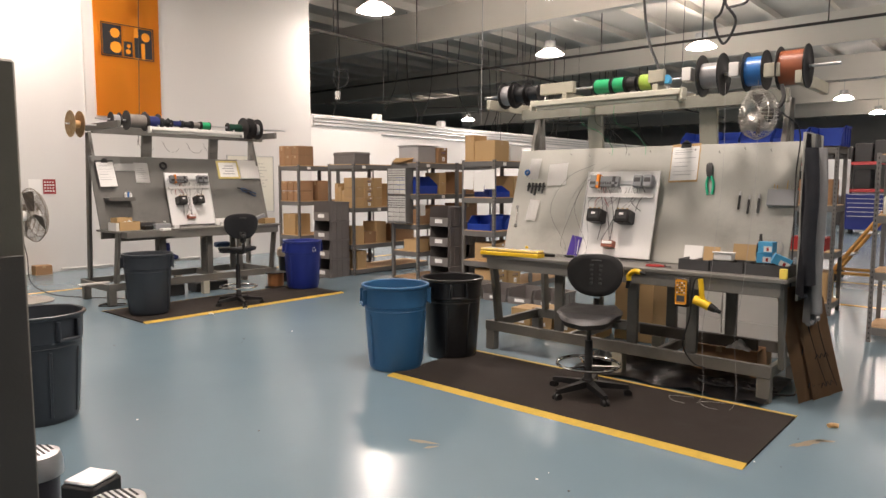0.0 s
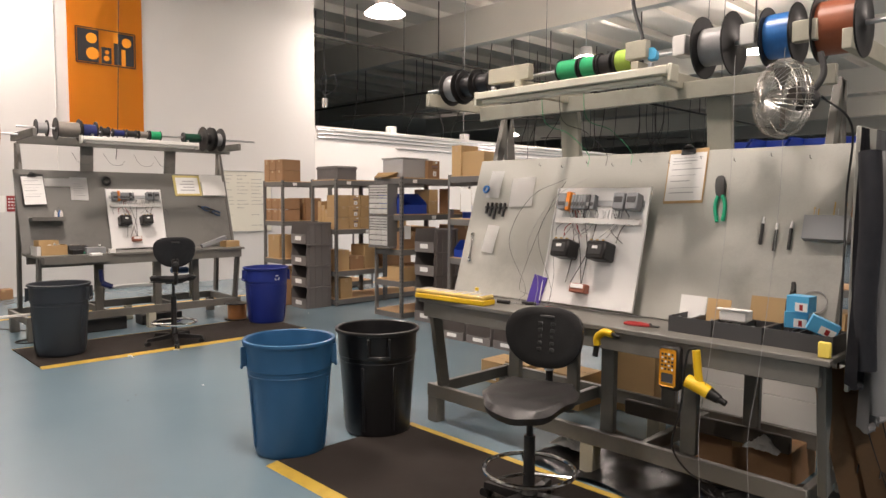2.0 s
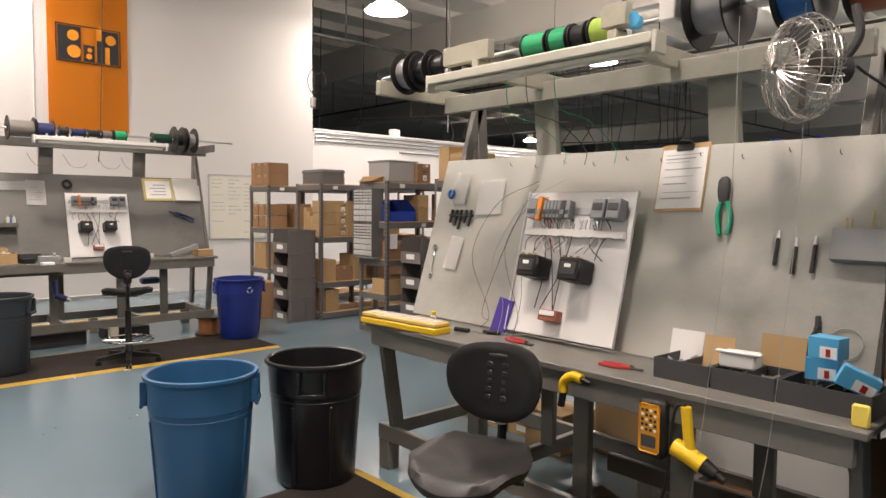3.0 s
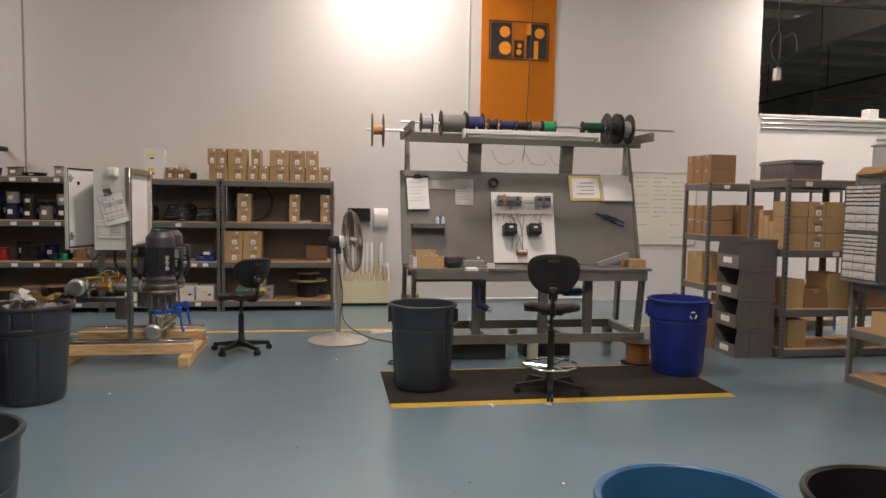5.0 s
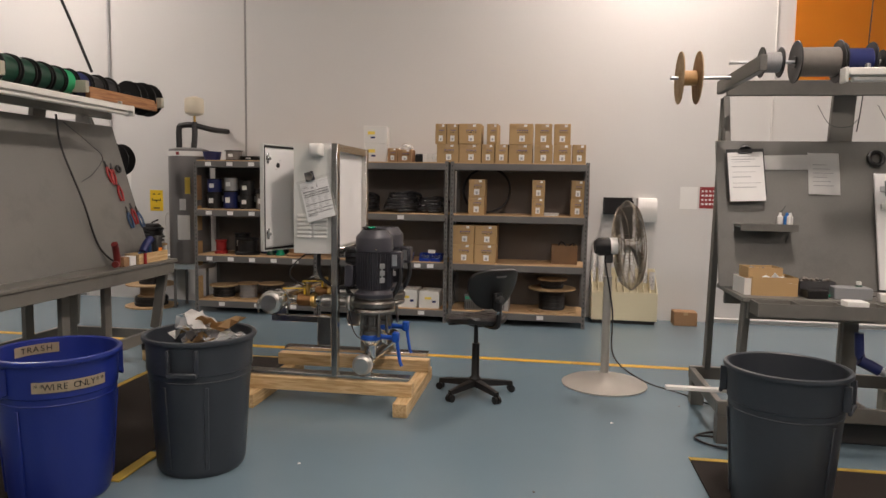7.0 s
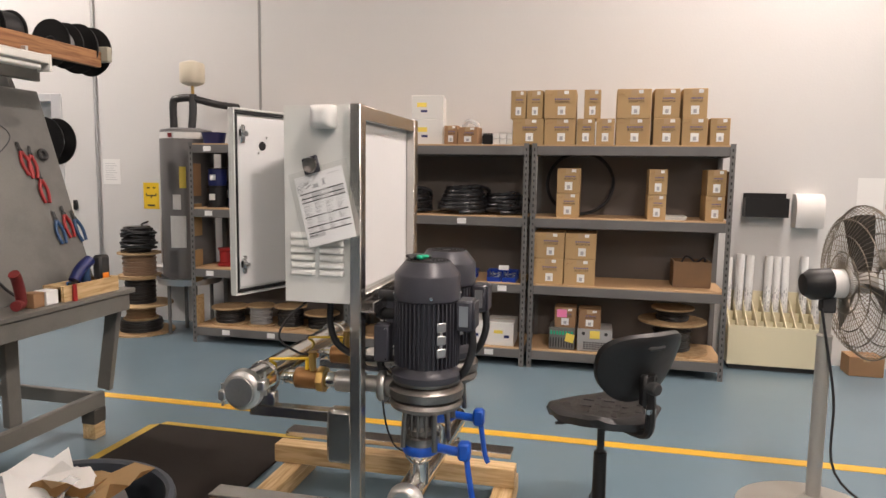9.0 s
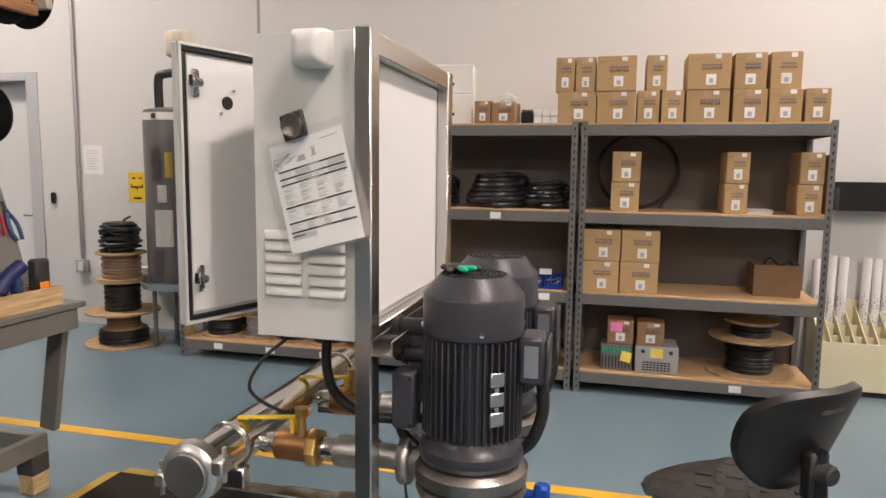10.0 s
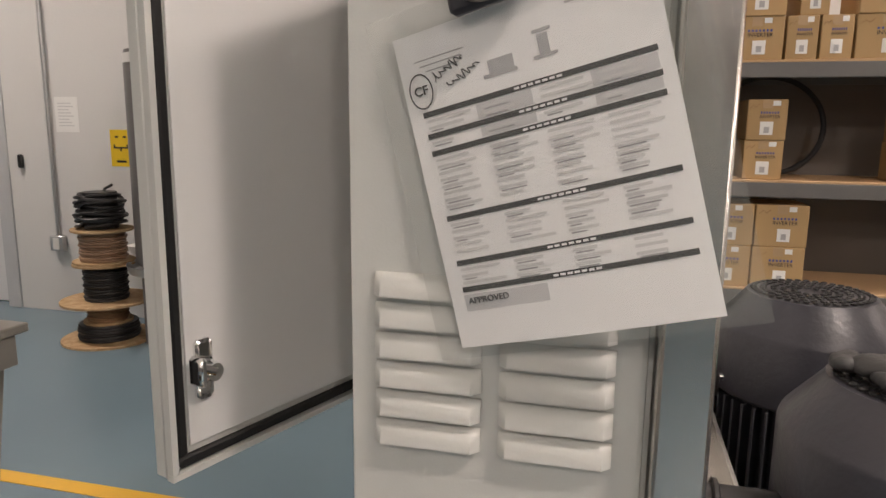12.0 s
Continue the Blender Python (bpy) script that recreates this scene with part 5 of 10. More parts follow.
    for a, b2, c, d in ((x1 - 0.24, x1 - 0.17, z0 + 0.03, z0 + 0.30), (x1 - 0.37, x1 - 0.29, z1 - 0.2, z1 - 0.02)):
        bm = B()
        box(bm, a, b2, y0 - 0.003, y0, c, d)
        part("emblem_gap", bm, ORANGE, t)
    bm = B()
    cyl(bm, (-0.03, -0.03, H), (W + 0.03, -0.03, H), 0.015, n=10)
    part("top_rod", bm, GALV, t)
    bm = B()
    tube(bm, bend([(0.80, -0.07, 3.6), (0.74, -0.075, 2.2), (0.70, -0.08, 1.0), (0.66, -0.08, -0.1), (0.63, -0.06, -0.5)]), 0.006, 6)
    one("hanging_cable", bm, CABLE, "thin black cable hanging before the banner", "cable", pose(WX, 6.08, 2.74, 0, 0, 90))
    # whiteboard
    t = thing("whiteboard", "white planning board with rows of handwriting", "whiteboard", pose(WX, 8.60, 0.93, 0, 0, 90))
    bm = B()
    box(bm, 0, 1.12, -0.012, 0, 0, 1.18, 0.003)
    part("surface", bm, mat("aged_whiteboard", (0.72, 0.71, 0.62), 0.3, vary=0.05, scale=2, stain=0.08), t)
    for a in ((-0.015, 1.135, -0.015, 0), (-0.015, 1.135, 1.18, 1.195), (-0.015, 0, 0, 1.18), (1.12, 1.135, 0, 1.18)):
        bm = B()
        box(bm, a[0], a[1], -0.02, 0, a[2], a[3], 0.002)
        part("trim", bm, GALV, t)
    rnd = random.Random(3)
    bm = B()
    for k in range(15):
        z = 1.09 - 0.07 * k
        for c0, c1 in ((0.05, 0.30), (0.37, 0.6), (0.68, 0.95)):
            if rnd.random() < (0.9 if k < 9 else 0.35):
                x = c0
                while x < c1 - rnd.uniform(0, 0.12):
                    w = rnd.uniform(0.02, 0.06)
                    box(bm, x, x + w, -0.0135, -0.012, z, z + 0.008 + rnd.uniform(0, 0.008))
                    x += w + 0.014
    part("handwriting", bm, mat("marker_ink", (0.36, 0.36, 0.34), 0.6), t)
    # red notice and white sheet
    bm = B()
    box(bm, 0, 0.2, -0.002, 0, 0, 0.26)
    one("wall_notice", bm, PAPER, "blank white sheet taped to the wall", "notice", pose(WX, 4.86, 1.34, 0, 0, 90))
    t = thing("warning_sign", "dark red notice with pale lines of print", "sign", pose(WX, 5.08, 1.35, 0, 0, 90))
    bm = B()
    box(bm, 0, 0.2, -0.003, 0, 0, 0.25)
    part("plate", bm, RSIGN, t)
    bm = B()
    for k in range(4):
        for j in range(4):
            box(bm, 0.02 + 0.042 * j, 0.05 + 0.042 * j - 0.008 * (k % 2), -0.004, -0.003, 0.04 + 0.05 * k, 0.062 + 0.05 * k)
    part("print", bm, LABEL, t)
    # black tray and towel dispenser
    bm = B()
    box(bm, 0, 0.34, -0.12, -0.115, 0, 0.16)
    box(bm, 0, 0.34, -0.115, 0, 0, 0.006)
    box(bm, 0, 0.006, -0.115, 0, 0.006, 0.16)
    box(bm, 0.334, 0.34, -0.115, 0, 0.006, 0.16)
    box(bm, 0, 0.34, -0.004, 0, 0.006, 0.2)
    one("wall_tray", bm, BLACKP, "black plastic tray fixed to the wall", "wall tray", pose(WX, 3.98, 1.26, 0, 0, 90))
    t = thing("towel_dispenser", "white curved paper towel dispenser on the wall", "towel dispenser", pose(WX, 4.37, 1.18, 0, 0, 90))
    bm = B()
    pts = [(0, 0), (-0.13, 0.0), (-0.15, 0.03), (-0.16, 0.16), (-0.145, 0.23), (-0.10, 0.275), (0, 0.28)]
    vs = [[bm.verts.new((x, y, z)) for y, z in pts] for x in (0, 0.215)]
    for i in range(len(pts)):
        j = (i + 1) % len(pts)
        bm.faces.new((vs[0][i], vs[1][i], vs[1][j], vs[0][j]))
    bm.faces.new(vs[0][::-1])
    bm.faces.new(vs[1])
    part("cover", bm, WHITEPL, t)
    # plan rack with paper rolls
    t = thing("plan_rack", "cream compartment rack with rolled drawings", "plan rack", pose(WX + 0.36, 3.86, 0, 0, 0, 90))
    def slanted(x, w, z0, front, back):
        bm = B()
        prof = ((0.012, z0), (0.332, z0), (0.332, back), (0.30, back), (0.012, front))
        fa = [bm.verts.new((x, py, pz)) for py, pz in prof]
        fb = [bm.verts.new((x + w, py, pz)) for py, pz in prof]
        bm.faces.new(fa[::-1])
        bm.faces.new(fb)
        for k in range(5):
            bm.faces.new((fa[k], fa[(k + 1) % 5], fb[(k + 1) % 5], fb[k]))
        return bm
    for nm, a in (("front_panel", (0, 0.74, 0, 0.012, 0.045, 0.375)), ("back_panel", (0, 0.74, 0.332, 0.344, 0.02, 0.62)), ("base", (0.02, 0.72, 0.03, 0.331, 0.002, 0.05))):
        bm = B()
        box(bm, *a, 0.002)
        part(nm, bm, BLACKM if nm == "base" else RACKCREAM, t)
    for x in (0, 0.728):
        part("side_panel", slanted(x, 0.012, 0.0505, 0.375, 0.62), RACKCREAM, t)
    for k in range(1, 10):
        part("divider", slanted(0.0735 * k, 0.006, 0.06, 0.372, 0.575), RACKCREAM, t)
    for y, z in ((0.11, 0.40), (0.22, 0.46)):
        bm = B()
        box(bm, 0.012, 0.728, y, y + 0.005, 0.06, z, 0.001)
        part("cross_divider", bm, RACKCREAM, t)
    rnd = random.Random(12)
    for u, v, h, r in ((0.03, 0.28, 0.91, 0.026), (0.112, 0.28, 0.94, 0.032), (0.185, 0.275, 0.93, 0.029), (0.335, 0.28, 0.93, 0.029), (0.410, 0.275, 0.925, 0.027), (0.485, 0.28, 0.93, 0.027), (0.632, 0.28, 0.935, 0.028), (0.702, 0.17, 0.60, 0.029)):
        t = thing("paper_roll", "white rolled drawing standing in the plan rack", "paper roll", pose(WX + 0.36 - v, 3.86 + u, 0, rnd.uniform(-0.6, 0.6), rnd.uniform(-1.5, 1.5), rnd.uniform(0, 360)), "rolled drawings")
        bm = B()
        r *= 1.15
        turns, n = 2.6, 60
        lo = []
        for k in range(n + 1):
            a, q = 2 * math.pi * turns * k / n, r * (1 - 0.16 * (1 - k / n) * 2)
            lo.append((q * math.cos(a), q * math.sin(a)))
        va = [bm.verts.new((x, y, 0.062)) for x, y in lo]
        vb = [bm.verts.new((x, y, h + 0.004 * math.sin(k * 0.2))) for k, (x, y) in enumerate(lo)]
        for k in range(n):
            bm.faces.new((va[k], va[k + 1], vb[k + 1], vb[k])).smooth = True
        part("sheet", bm, PAPER, t)
        bm = B()
        for k in range(12):
            a0 = 2 * math.pi * k / 12 + rnd.uniform(0, 0.2)
            z = 0.44
            while z < min(0.655, h - 0.05):
                dz = rnd.uniform(0.008, 0.045)
                a1 = a0 + rnd.choice((0.07, 0.12, 0.3))
                q = r + 0.0009
                bm.faces.new([bm.verts.new((q * math.cos(g), q * math.sin(g), zz)) for g, zz in ((a0, z), (a1, z), (a1, z + dz), (a0, z + dz))])
                z += dz + rnd.uniform(0.004, 0.02)
        part("printed_lines", bm, GREYINK, t)
    carton(pose(-12.32, 4.80, 0, 0, 0, 90), 0.26, 0.2, 0.16, "low brown carton on the floor by the wall", False, CARDDARK)
    # water heater
    t = thing("water_heater", "tall grey electric water heater on a stand", "water heater", pose(-12.22, -1.11, 0))
    bm = B()
    lathe(bm, [(0, 0.56), (0.235, 0.56), (0.245, 0.58), (0.245, 1.93), (0.235, 1.965), (0.15, 1.985), (0, 1.99)], 40)
    part("tank", bm, TANKGREY, t)
    bm = B()
    lathe(bm, [(0.2455, 1.88), (0.2475, 1.88), (0.2475, 1.94), (0.2455, 1.94)], 40)
    part("top_band", bm, WHITEPL, t)
    bm = B()
    lathe(bm, [(0, 0.50), (0.29, 0.50), (0.31, 0.56), (0.305, 0.56), (0.285, 0.508), (0, 0.508)], 36)
    part("drip_pan", bm, GALV, t)
    bm = B()
    for a in range(4):
        c, s = math.cos(a * math.pi / 2 + 0.8), math.sin(a * math.pi / 2 + 0.8)
        cyl(bm, (0.2 * c, 0.2 * s, 0), (0.2 * c, 0.2 * s, 0.50), 0.018, n=8)
    part("stand", bm, SHELF, t)
    def curved(bm, a0, a1, z0, z1, r=0.2485):
        n = 6
        lo = [bm.verts.new((r * math.cos(math.radians(a0 + (a1 - a0) * k / n)), r * math.sin(math.radians(a0 + (a1 - a0) * k / n)), z0)) for k in range(n + 1)]
        hi = [bm.verts.new((v.co.x, v.co.y, z1)) for v in lo]
        for k in range(n):
            bm.faces.new((lo[k], lo[k + 1], hi[k + 1], hi[k]))
        bmesh.ops.solidify(bm, geom=bm.faces[:], thickness=-0.003)
    for a0, a1, z0, z1, mt, nm in ((5, 40, 0.86, 1.16, LABEL, "instruction_label"), (12, 30, 1.22, 1.36, LABEL, "rating_label"), (28, 42, 1.42, 1.62, YNOTE, "energy_label"), (2, 20, 1.40, 1.66, TANKGREY, "access_panel"), (2, 20, 0.62, 0.83, TANKGREY, "access_panel")):
        bm = B()
        curved(bm, a0 - 12, a1 - 12, z0, z1, 0.2485 if mt is not TANKGREY else 0.256)
        part(nm, bm, mt, t)
    bm = B()
    curved(bm, -8, 2, 1.89, 1.93, 0.2505)
    part("badge", bm, RSIGN, t)
    bm = B()
    lathe(bm, [(0, 0), (0.05, 0.0), (0.105, 0.025), (0.115, 0.05), (0.115, 0.19), (0.105, 0.21), (0.03, 0.235), (0, 0.235)], 28, (0.02, 0.09, 2.38))
    part("expansion_tank", bm, TANKCREAM, t, "cream expansion tank")
    bm = B()
    cyl(bm, (0.02, 0.09, 2.3), (0.02, 0.09, 2.385), 0.015, n=8)
    part("nipple", bm, BRASSY, t)
    for pts in ([(0.05, -0.10, 1.98), (0.05, -0.10, 2.22), (0.04, -0.06, 2.26), (0.02, 0.05, 2.27), (0.0, 0.15, 2.25), (-0.12, 0.26, 2.22), (-0.39, 0.32, 2.22)], [(0.05, 0.09, 1.98), (0.04, 0.10, 2.12), (0.02, 0.09, 2.3)]):
        bm = B()
        tube(bm, bend(pts, 4), 0.035, 10)
        part("insulated_pipe", bm, CABLE, t, "black insulated pipe")
    # pipes by the eye-wash
    bm = B()
    tube(bm, bend([(0, 0, 0.55), (0, 0, 1.0), (0.02, 0.05, 1.08), (0.02, 0.14, 1.06), (0.0, 0.16, 0.7)]), 0.011, 8)
    cyl(bm, (0.03, 0.05, 0.46), (0.03, 0.05, 0.52), 0.11, 0.13, 20)
    one("eye_wash_station", bm, WHITEPL, "white wall-mounted eye-wash pipes and bowl", "eye wash", pose(WX + 0.12, -1.62, 0.08, 0, 0, 90))
    # stacked cable reels
    reel(pose(-12.12, -1.60, 0), ((0.31, 0.11, 0.19, CABLE), (0.16, 0.13, 0.125, CARDDARK), (0.30, 0.245, 0.135, CABLE), (0.205, 0.0, 0.0, None)), "stack of board-flanged cable reels by the wall")
    reel(pose(-12.12, -1.60, 0.5495), ((0.2, 0.205, 0.145, WRAPW), (0.2, 0, 0, None)), "cable reel with brown paper wrap")
    bm = B()
    rnd = random.Random(5)
    pts = []
    kick = [(rnd.uniform(0.12, 0.17), rnd.uniform(-0.03, 0.03)) for k in range(16)]
    for i in range(14 * 24 + 1):
        k, f = divmod(i, 24)
        f /= 24
        rr = kick[k][0] * (1 - f) + kick[k + 1][0] * f
        tip = kick[k][1] * (1 - f) + kick[k + 1][1] * f
        pts.append((rr * math.cos(2 * math.pi * f), rr * math.sin(2 * math.pi * f), 0.022 + 0.015 * (k + f) + max(-0.008 * k, tip) * math.sin(2 * math.pi * f + k)))
    tube(bm, pts, 0.011, 6)
    tube(bm, bend([(0.05, 0.1, 0.22), (-0.05, 0.0, 0.26), (0.02, 0.12, 0.30)]), 0.01, 6)
    cyl(bm, (0, 0, 0.0), (0, 0, 0.25), 0.11, n=20)
    one("cable_coil", bm, CABLE, "loose coil of black cable on top of the reels", "cable coil", pose(-12.12, -1.60, 0.788))


wall_things()


# ---- pedestal fan ----
def pedestal_fan():
    t = thing("pedestal_fan", "grey pedestal fan with a wire cage, switched off", "fan", pose(-9.72, 3.81, 0))
    bm = B()
    lathe(bm, [(0, 0), (0.33, 0.0), (0.335, 0.012), (0.30, 0.03), (0.08, 0.06), (0.04, 0.10), (0, 0.10)], 40)
    part("base", bm, FANSTAND, t)
    bm = B()
    lathe(bm, [(0, 0.08), (0.032, 0.08), (0.032, 0.86), (0.036, 0.87), (0.024, 0.88), (0.024, 1.05), (0, 1.05)], 18)
    part("pole", bm, FANSTAND, t)
    ax = Vector((-0.13, 0.985, 0.06)).normalized()
    c = Vector((-0.02, 0.15, 1.12))
    bm = B()
    lathe(bm, [(0, -0.27), (0.05, -0.265), (0.072, -0.23), (0.072, -0.15), (0, -0.15)], 24, c, ax)
    part("motor_cap", bm, BLACKP, t, "glossy black motor cap")
    bm = B()
    lathe(bm, [(0.0, -0.149), (0.066, -0.149), (0.066, -0.07), (0.03, -0.04), (0, -0.04)], 24, c, ax)
    part("motor_body", bm, WHITEPL, t)
    bm = B()
    box(bm, -0.03, 0.03, -0.03, 0.03, 0.98, 1.06, 0.006)
    part("tilt_bracket", bm, BLACKM, t)
    u, w = grid_axes(ax)
    for side, depth in ((-1, 0.09), (1, 0.09)):
        bm = B()
        for k in range(72):
            a = 2 * math.pi * k / 72
            e = math.cos(a) * u + math.sin(a) * w
            sw = 0.25
            e2 = math.cos(a + sw) * u + math.sin(a + sw) * w
            tube(bm, [c + side * ax * depth + e * 0.06, c + side * ax * depth * 0.95 + (e + e2) * 0.11, c + side * ax * depth * 0.62 + e2 * 0.31, c + e2 * 0.35], 0.0018, 4)
        for rr, dd in ((0.06, 1.0), (0.14, 0.97), (0.22, 0.9), (0.29, 0.68), (0.35, 0.05)):
            ring(bm, c + side * ax * depth * dd, rr, 0.0028, ax, 40, 5)
        tagged(part("cage_half", bm, GRILL, t), kind="stuff")
    for k in range(3):
        bm = B()
        a = 2 * math.pi * k / 3 + 0.35
        rows = []
        for i in range(7):
            rr = 0.04 + 0.27 * i / 6
            row = []
            for j in range(5):
                b2 = a + (j / 4 - 0.5) * (0.95 - 0.35 * i / 6)
                row.append(bm.verts.new(c + rr * (math.cos(b2) * u + math.sin(b2) * w) + ax * (0.05 * (j / 4 - 0.5))))
            rows.append(row)
        for i in range(6):
            for j in range(4):
                bm.faces.new((rows[i][j], rows[i + 1][j], rows[i + 1][j + 1], rows[i][j + 1]))
        bmesh.ops.solidify(bm, geom=bm.faces[:], thickness=0.003)
        part("blade", bm, FANBLADE, t)
    bm = B()
    lathe(bm, [(0, -0.04), (0.05, -0.04), (0.05, 0.04), (0, 0.05)], 20, c, ax)
    part("hub", bm, FANSTAND, t)
    bm = B()
    tube(bm, bend([(0.03, -0.03, 1.0), (0.05, 0.04, 0.6), (0.08, 0.06, 0.25), (0.10, 0.30, 0.07), (0.2, 0.6, 0.008), (0.7, 0.9, 0.008), (0.95, 1.0, 0.008)]), 0.006, 6)
    part("power_cord", bm, CABLE, t)


pedestal_fan()


# ---- pump skid ----
def pump_skid():
    # timber pallet
    p = thing("pallet", "raw pine timber pallet under the pump skid", "pallet", pose(0, 0, 0))
    for y in (1.24, 2.33):
        bm = B()
        box(bm, -9.62, -8.62, y, y + 0.10, 0, 0.095, 0.004)
        part("bearer", bm, WOODRAW, p)
    for x in (-8.86, -9.52):
        bm = B()
        box(bm, x, x + 0.09, 1.19, 2.43, 0.096, 0.19, 0.004)
        part("cross_timber", bm, WOODRAWY, p)
    t = thing("pump_skid", "stainless booster pump skid with twin grey motors", "pump set", pose(0, 0, 0))
    # frame
    z0 = 0.192
    for x in (-8.805, -9.56):
        bm = B()
        box(bm, x, x + 0.06, 1.86, 1.905, z0 + 0.03, 1.84, 0.004)
        part("post", bm, STEEL, t, "brushed steel post")
    for z in (1.782, 1.06):
        bm = B()
        box(bm, -9.499, -8.806, 1.864, 1.901, z, z + 0.055, 0.003)
        part("rail", bm, STEEL, t)
    bm = B()
    box(bm, -9.60, -8.72, 1.914, 1.968, 1.062, 1.067)
    box(bm, -9.60, -8.72, 1.963, 1.968, 1.067, 1.10)
    box(bm, -9.60, -8.72, 1.913, 1.917, 1.067, 1.10)
    part("cable_channel", bm, STEEL, t)
    for x in (-8.90, -9.64):
        bm = B()
        box(bm, x, x + 0.10, 1.20, 2.40, z0, z0 + 0.028, 0.003)
        part("base_rail", bm, STEEL, t)
    for x in (-8.90, -9.62):
        bm = B()
        box(bm, x + 0.04, x + 0.095, 1.40, 1.85, 0.585, 0.63, 0.003)
        box(bm, x + 0.03, x + 0.105, 1.74, 1.851, 0.42, 0.64, 0.012)
        part("support_arm", bm, STEEL, t)
    # control cabinet
    x0, x1, y0, y1, zb, zt = -9.54, -8.775, 1.582, 1.858, 1.079, 1.837
    bm = B()
    box(bm, x0, x1, y1 - 0.004, y1, zb, zt)
    cab = part("cabinet_back", bm, ENCL, t, "light grey painted steel cabinet")
    for nm, a in (("cabinet_side", (x0, x0 + 0.004, y0, y1 - 0.004, zb, zt, 0.001)), ("cabinet_side", (x1 - 0.004, x1, y0, y1 - 0.004, zb, zt, 0.001)), ("cabinet_top", (x0 + 0.004, x1 - 0.004, y0, y1 - 0.004, zt - 0.004, zt)), ("cabinet_floor", (x0 + 0.004, x1 - 0.004, y0, y1 - 0.004, zb, zb + 0.004))):
        bm = B()
        box(bm, *a)
        part(nm, bm, ENCL, cab)
    bm = B()
    box(bm, x0 + 0.03, x1 - 0.03, y1 - 0.03, y1 - 0.024, zb + 0.04, zt - 0.04)
    part("mounting_plate", bm, WHITEP, cab)
    bm = B()
    box(bm, x0 + 0.045, x1 - 0.035, y1 + 0.003, y1 + 0.008, zb + 0.05, zt - 0.058)
    part("back_plate", bm, WHITEP, cab)
    bm = B()
    box(bm, -9.02, -8.90, 1.62, 1.72, 1.58, 1.74, 0.004)
    part("breaker", bm, MODGREY, cab)
    bm = B()
    box(bm, -8.96, -8.92, 1.605, 1.62, 1.64, 1.66, 0.002)
    part("breaker_lever", bm, ORANGEPL, cab)
    # louvres pressed out of the side
    bm0 = B()
    n = 8
    rows = []
    for i, fx in enumerate((0.0, 0.008, 0.094, 0.102)):
        e = 0.35 if i in (0, 3) else 1.0
        rows.append([bm0.verts.new((0.0005 + dx * e, fx, z)) for dx, z in ((0.0, 0.0225), (0.003, 0.0215), (0.010, 0.015), (0.0135, 0.004), (0.0135, 0.001), (0.0, 0.0))])
    for a, b in zip(rows, rows[1:]):
        for k in range(5):
            bm0.faces.new((a[k], b[k], b[k + 1], a[k + 1]))
    bm0.faces.new(rows[0])
    bm0.faces.new(rows[-1][::-1])
    me = mesh_of("louvre", bm0, ENCL)
    for c in range(2):
        for r in range(6):
            share("louvre", me, cab, pose(x1, 1.607 + 0.1185 * c, 1.188 + 0.0286 * r))
    # small white cover high on the side
    bm = B()
    profile = [(0.0, 0.0), (0.03, 0.0), (0.056, 0.003), (0.069, 0.010), (0.076, 0.020), (0.078, 0.030)]
    loops = []
    for d, inset in profile:
        a, b = inset, 0.088 - inset
        c = 0.010
        pts = []
        for px, py, q in ((b - c, b - c, 0), (a + c, b - c, 1), (a + c, a + c, 2), (b - c, a + c, 3)):
            for i in range(5):
                g = math.pi / 2 * (q + i / 4)
                pts.append(bm.verts.new((d, px + c * math.cos(g), py + c * math.sin(g))))
        loops.append(pts)
    for la, lb in zip(loops, loops[1:]):
        for i in range(20):
            f = bm.faces.new((la[i], la[(i + 1) % 20], lb[(i + 1) % 20], lb[i]))
            f.smooth = True
    bm.faces.new(loops[-1]).smooth = True
    part("vent_cover", bm, WHITEPL, cab, "white plastic vent cover", pose(x1, 1.712, 1.748))
    # door, ajar
    hx, hy = -9.52, 1.572
    fx, fy = -8.824, 1.330
    ang = math.degrees(math.atan2(fy - hy, fx - hx))
    ln = math.hypot(fx - hx, fy - hy)
    dm = pose(hx, hy, 0, 0, 0, ang)
    bm = B()
    box(bm, 0, ln, -0.022, 0, 1.076, 1.838, 0.003)
    door = part("cabinet_door", bm, ENCL, t, "cabinet door standing ajar", dm)
    for a in ((0, ln, 0.0005, 0.012, 1.076, 1.084), (0, ln, 0.0005, 0.012, 1.830, 1.838), (ln - 0.008, ln, 0.0005, 0.012, 1.0845, 1.8295)):
        bm = B()
        box(bm, *a)
        part("door_lip", bm, ENCL, door)
    for a in ((0.02, ln - 0.012, 1.087, 1.101), (0.02, ln - 0.012, 1.814, 1.827), (ln - 0.024, ln - 0.011, 1.101, 1.814), (0.02, 0.033, 1.101, 1.814)):
        bm = B()
        box(bm, a[0], a[1], 0.0005, 0.010, a[2], a[3], 0.003)
        part("gasket", bm, RUBBER, door, "black rubber gasket")
    bm = B()
    box(bm, 0.05, ln - 0.030, 0.0008, 0.004, 1.108, 1.805, 0.001)
    part("inner_skin", bm, WHITEP, door)
    for z in (1.20, 1.735):
        bm = B()
        box(bm, ln - 0.064, ln - 0.040, 0.004, 0.010, z - 0.037, z + 0.037, 0.005)
        cyl(bm, (ln - 0.052, 0.010, z), (ln - 0.052, 0.030, z), 0.014, 0.011, 14)
        cyl(bm, (ln - 0.052, 0.026, z), (ln - 0.032, 0.026, z + 0.010), 0.007, n=10)
        box(bm, ln - 0.040, ln - 0.028, 0.010, 0.034, z - 0.014, z + 0.022, 0.004)
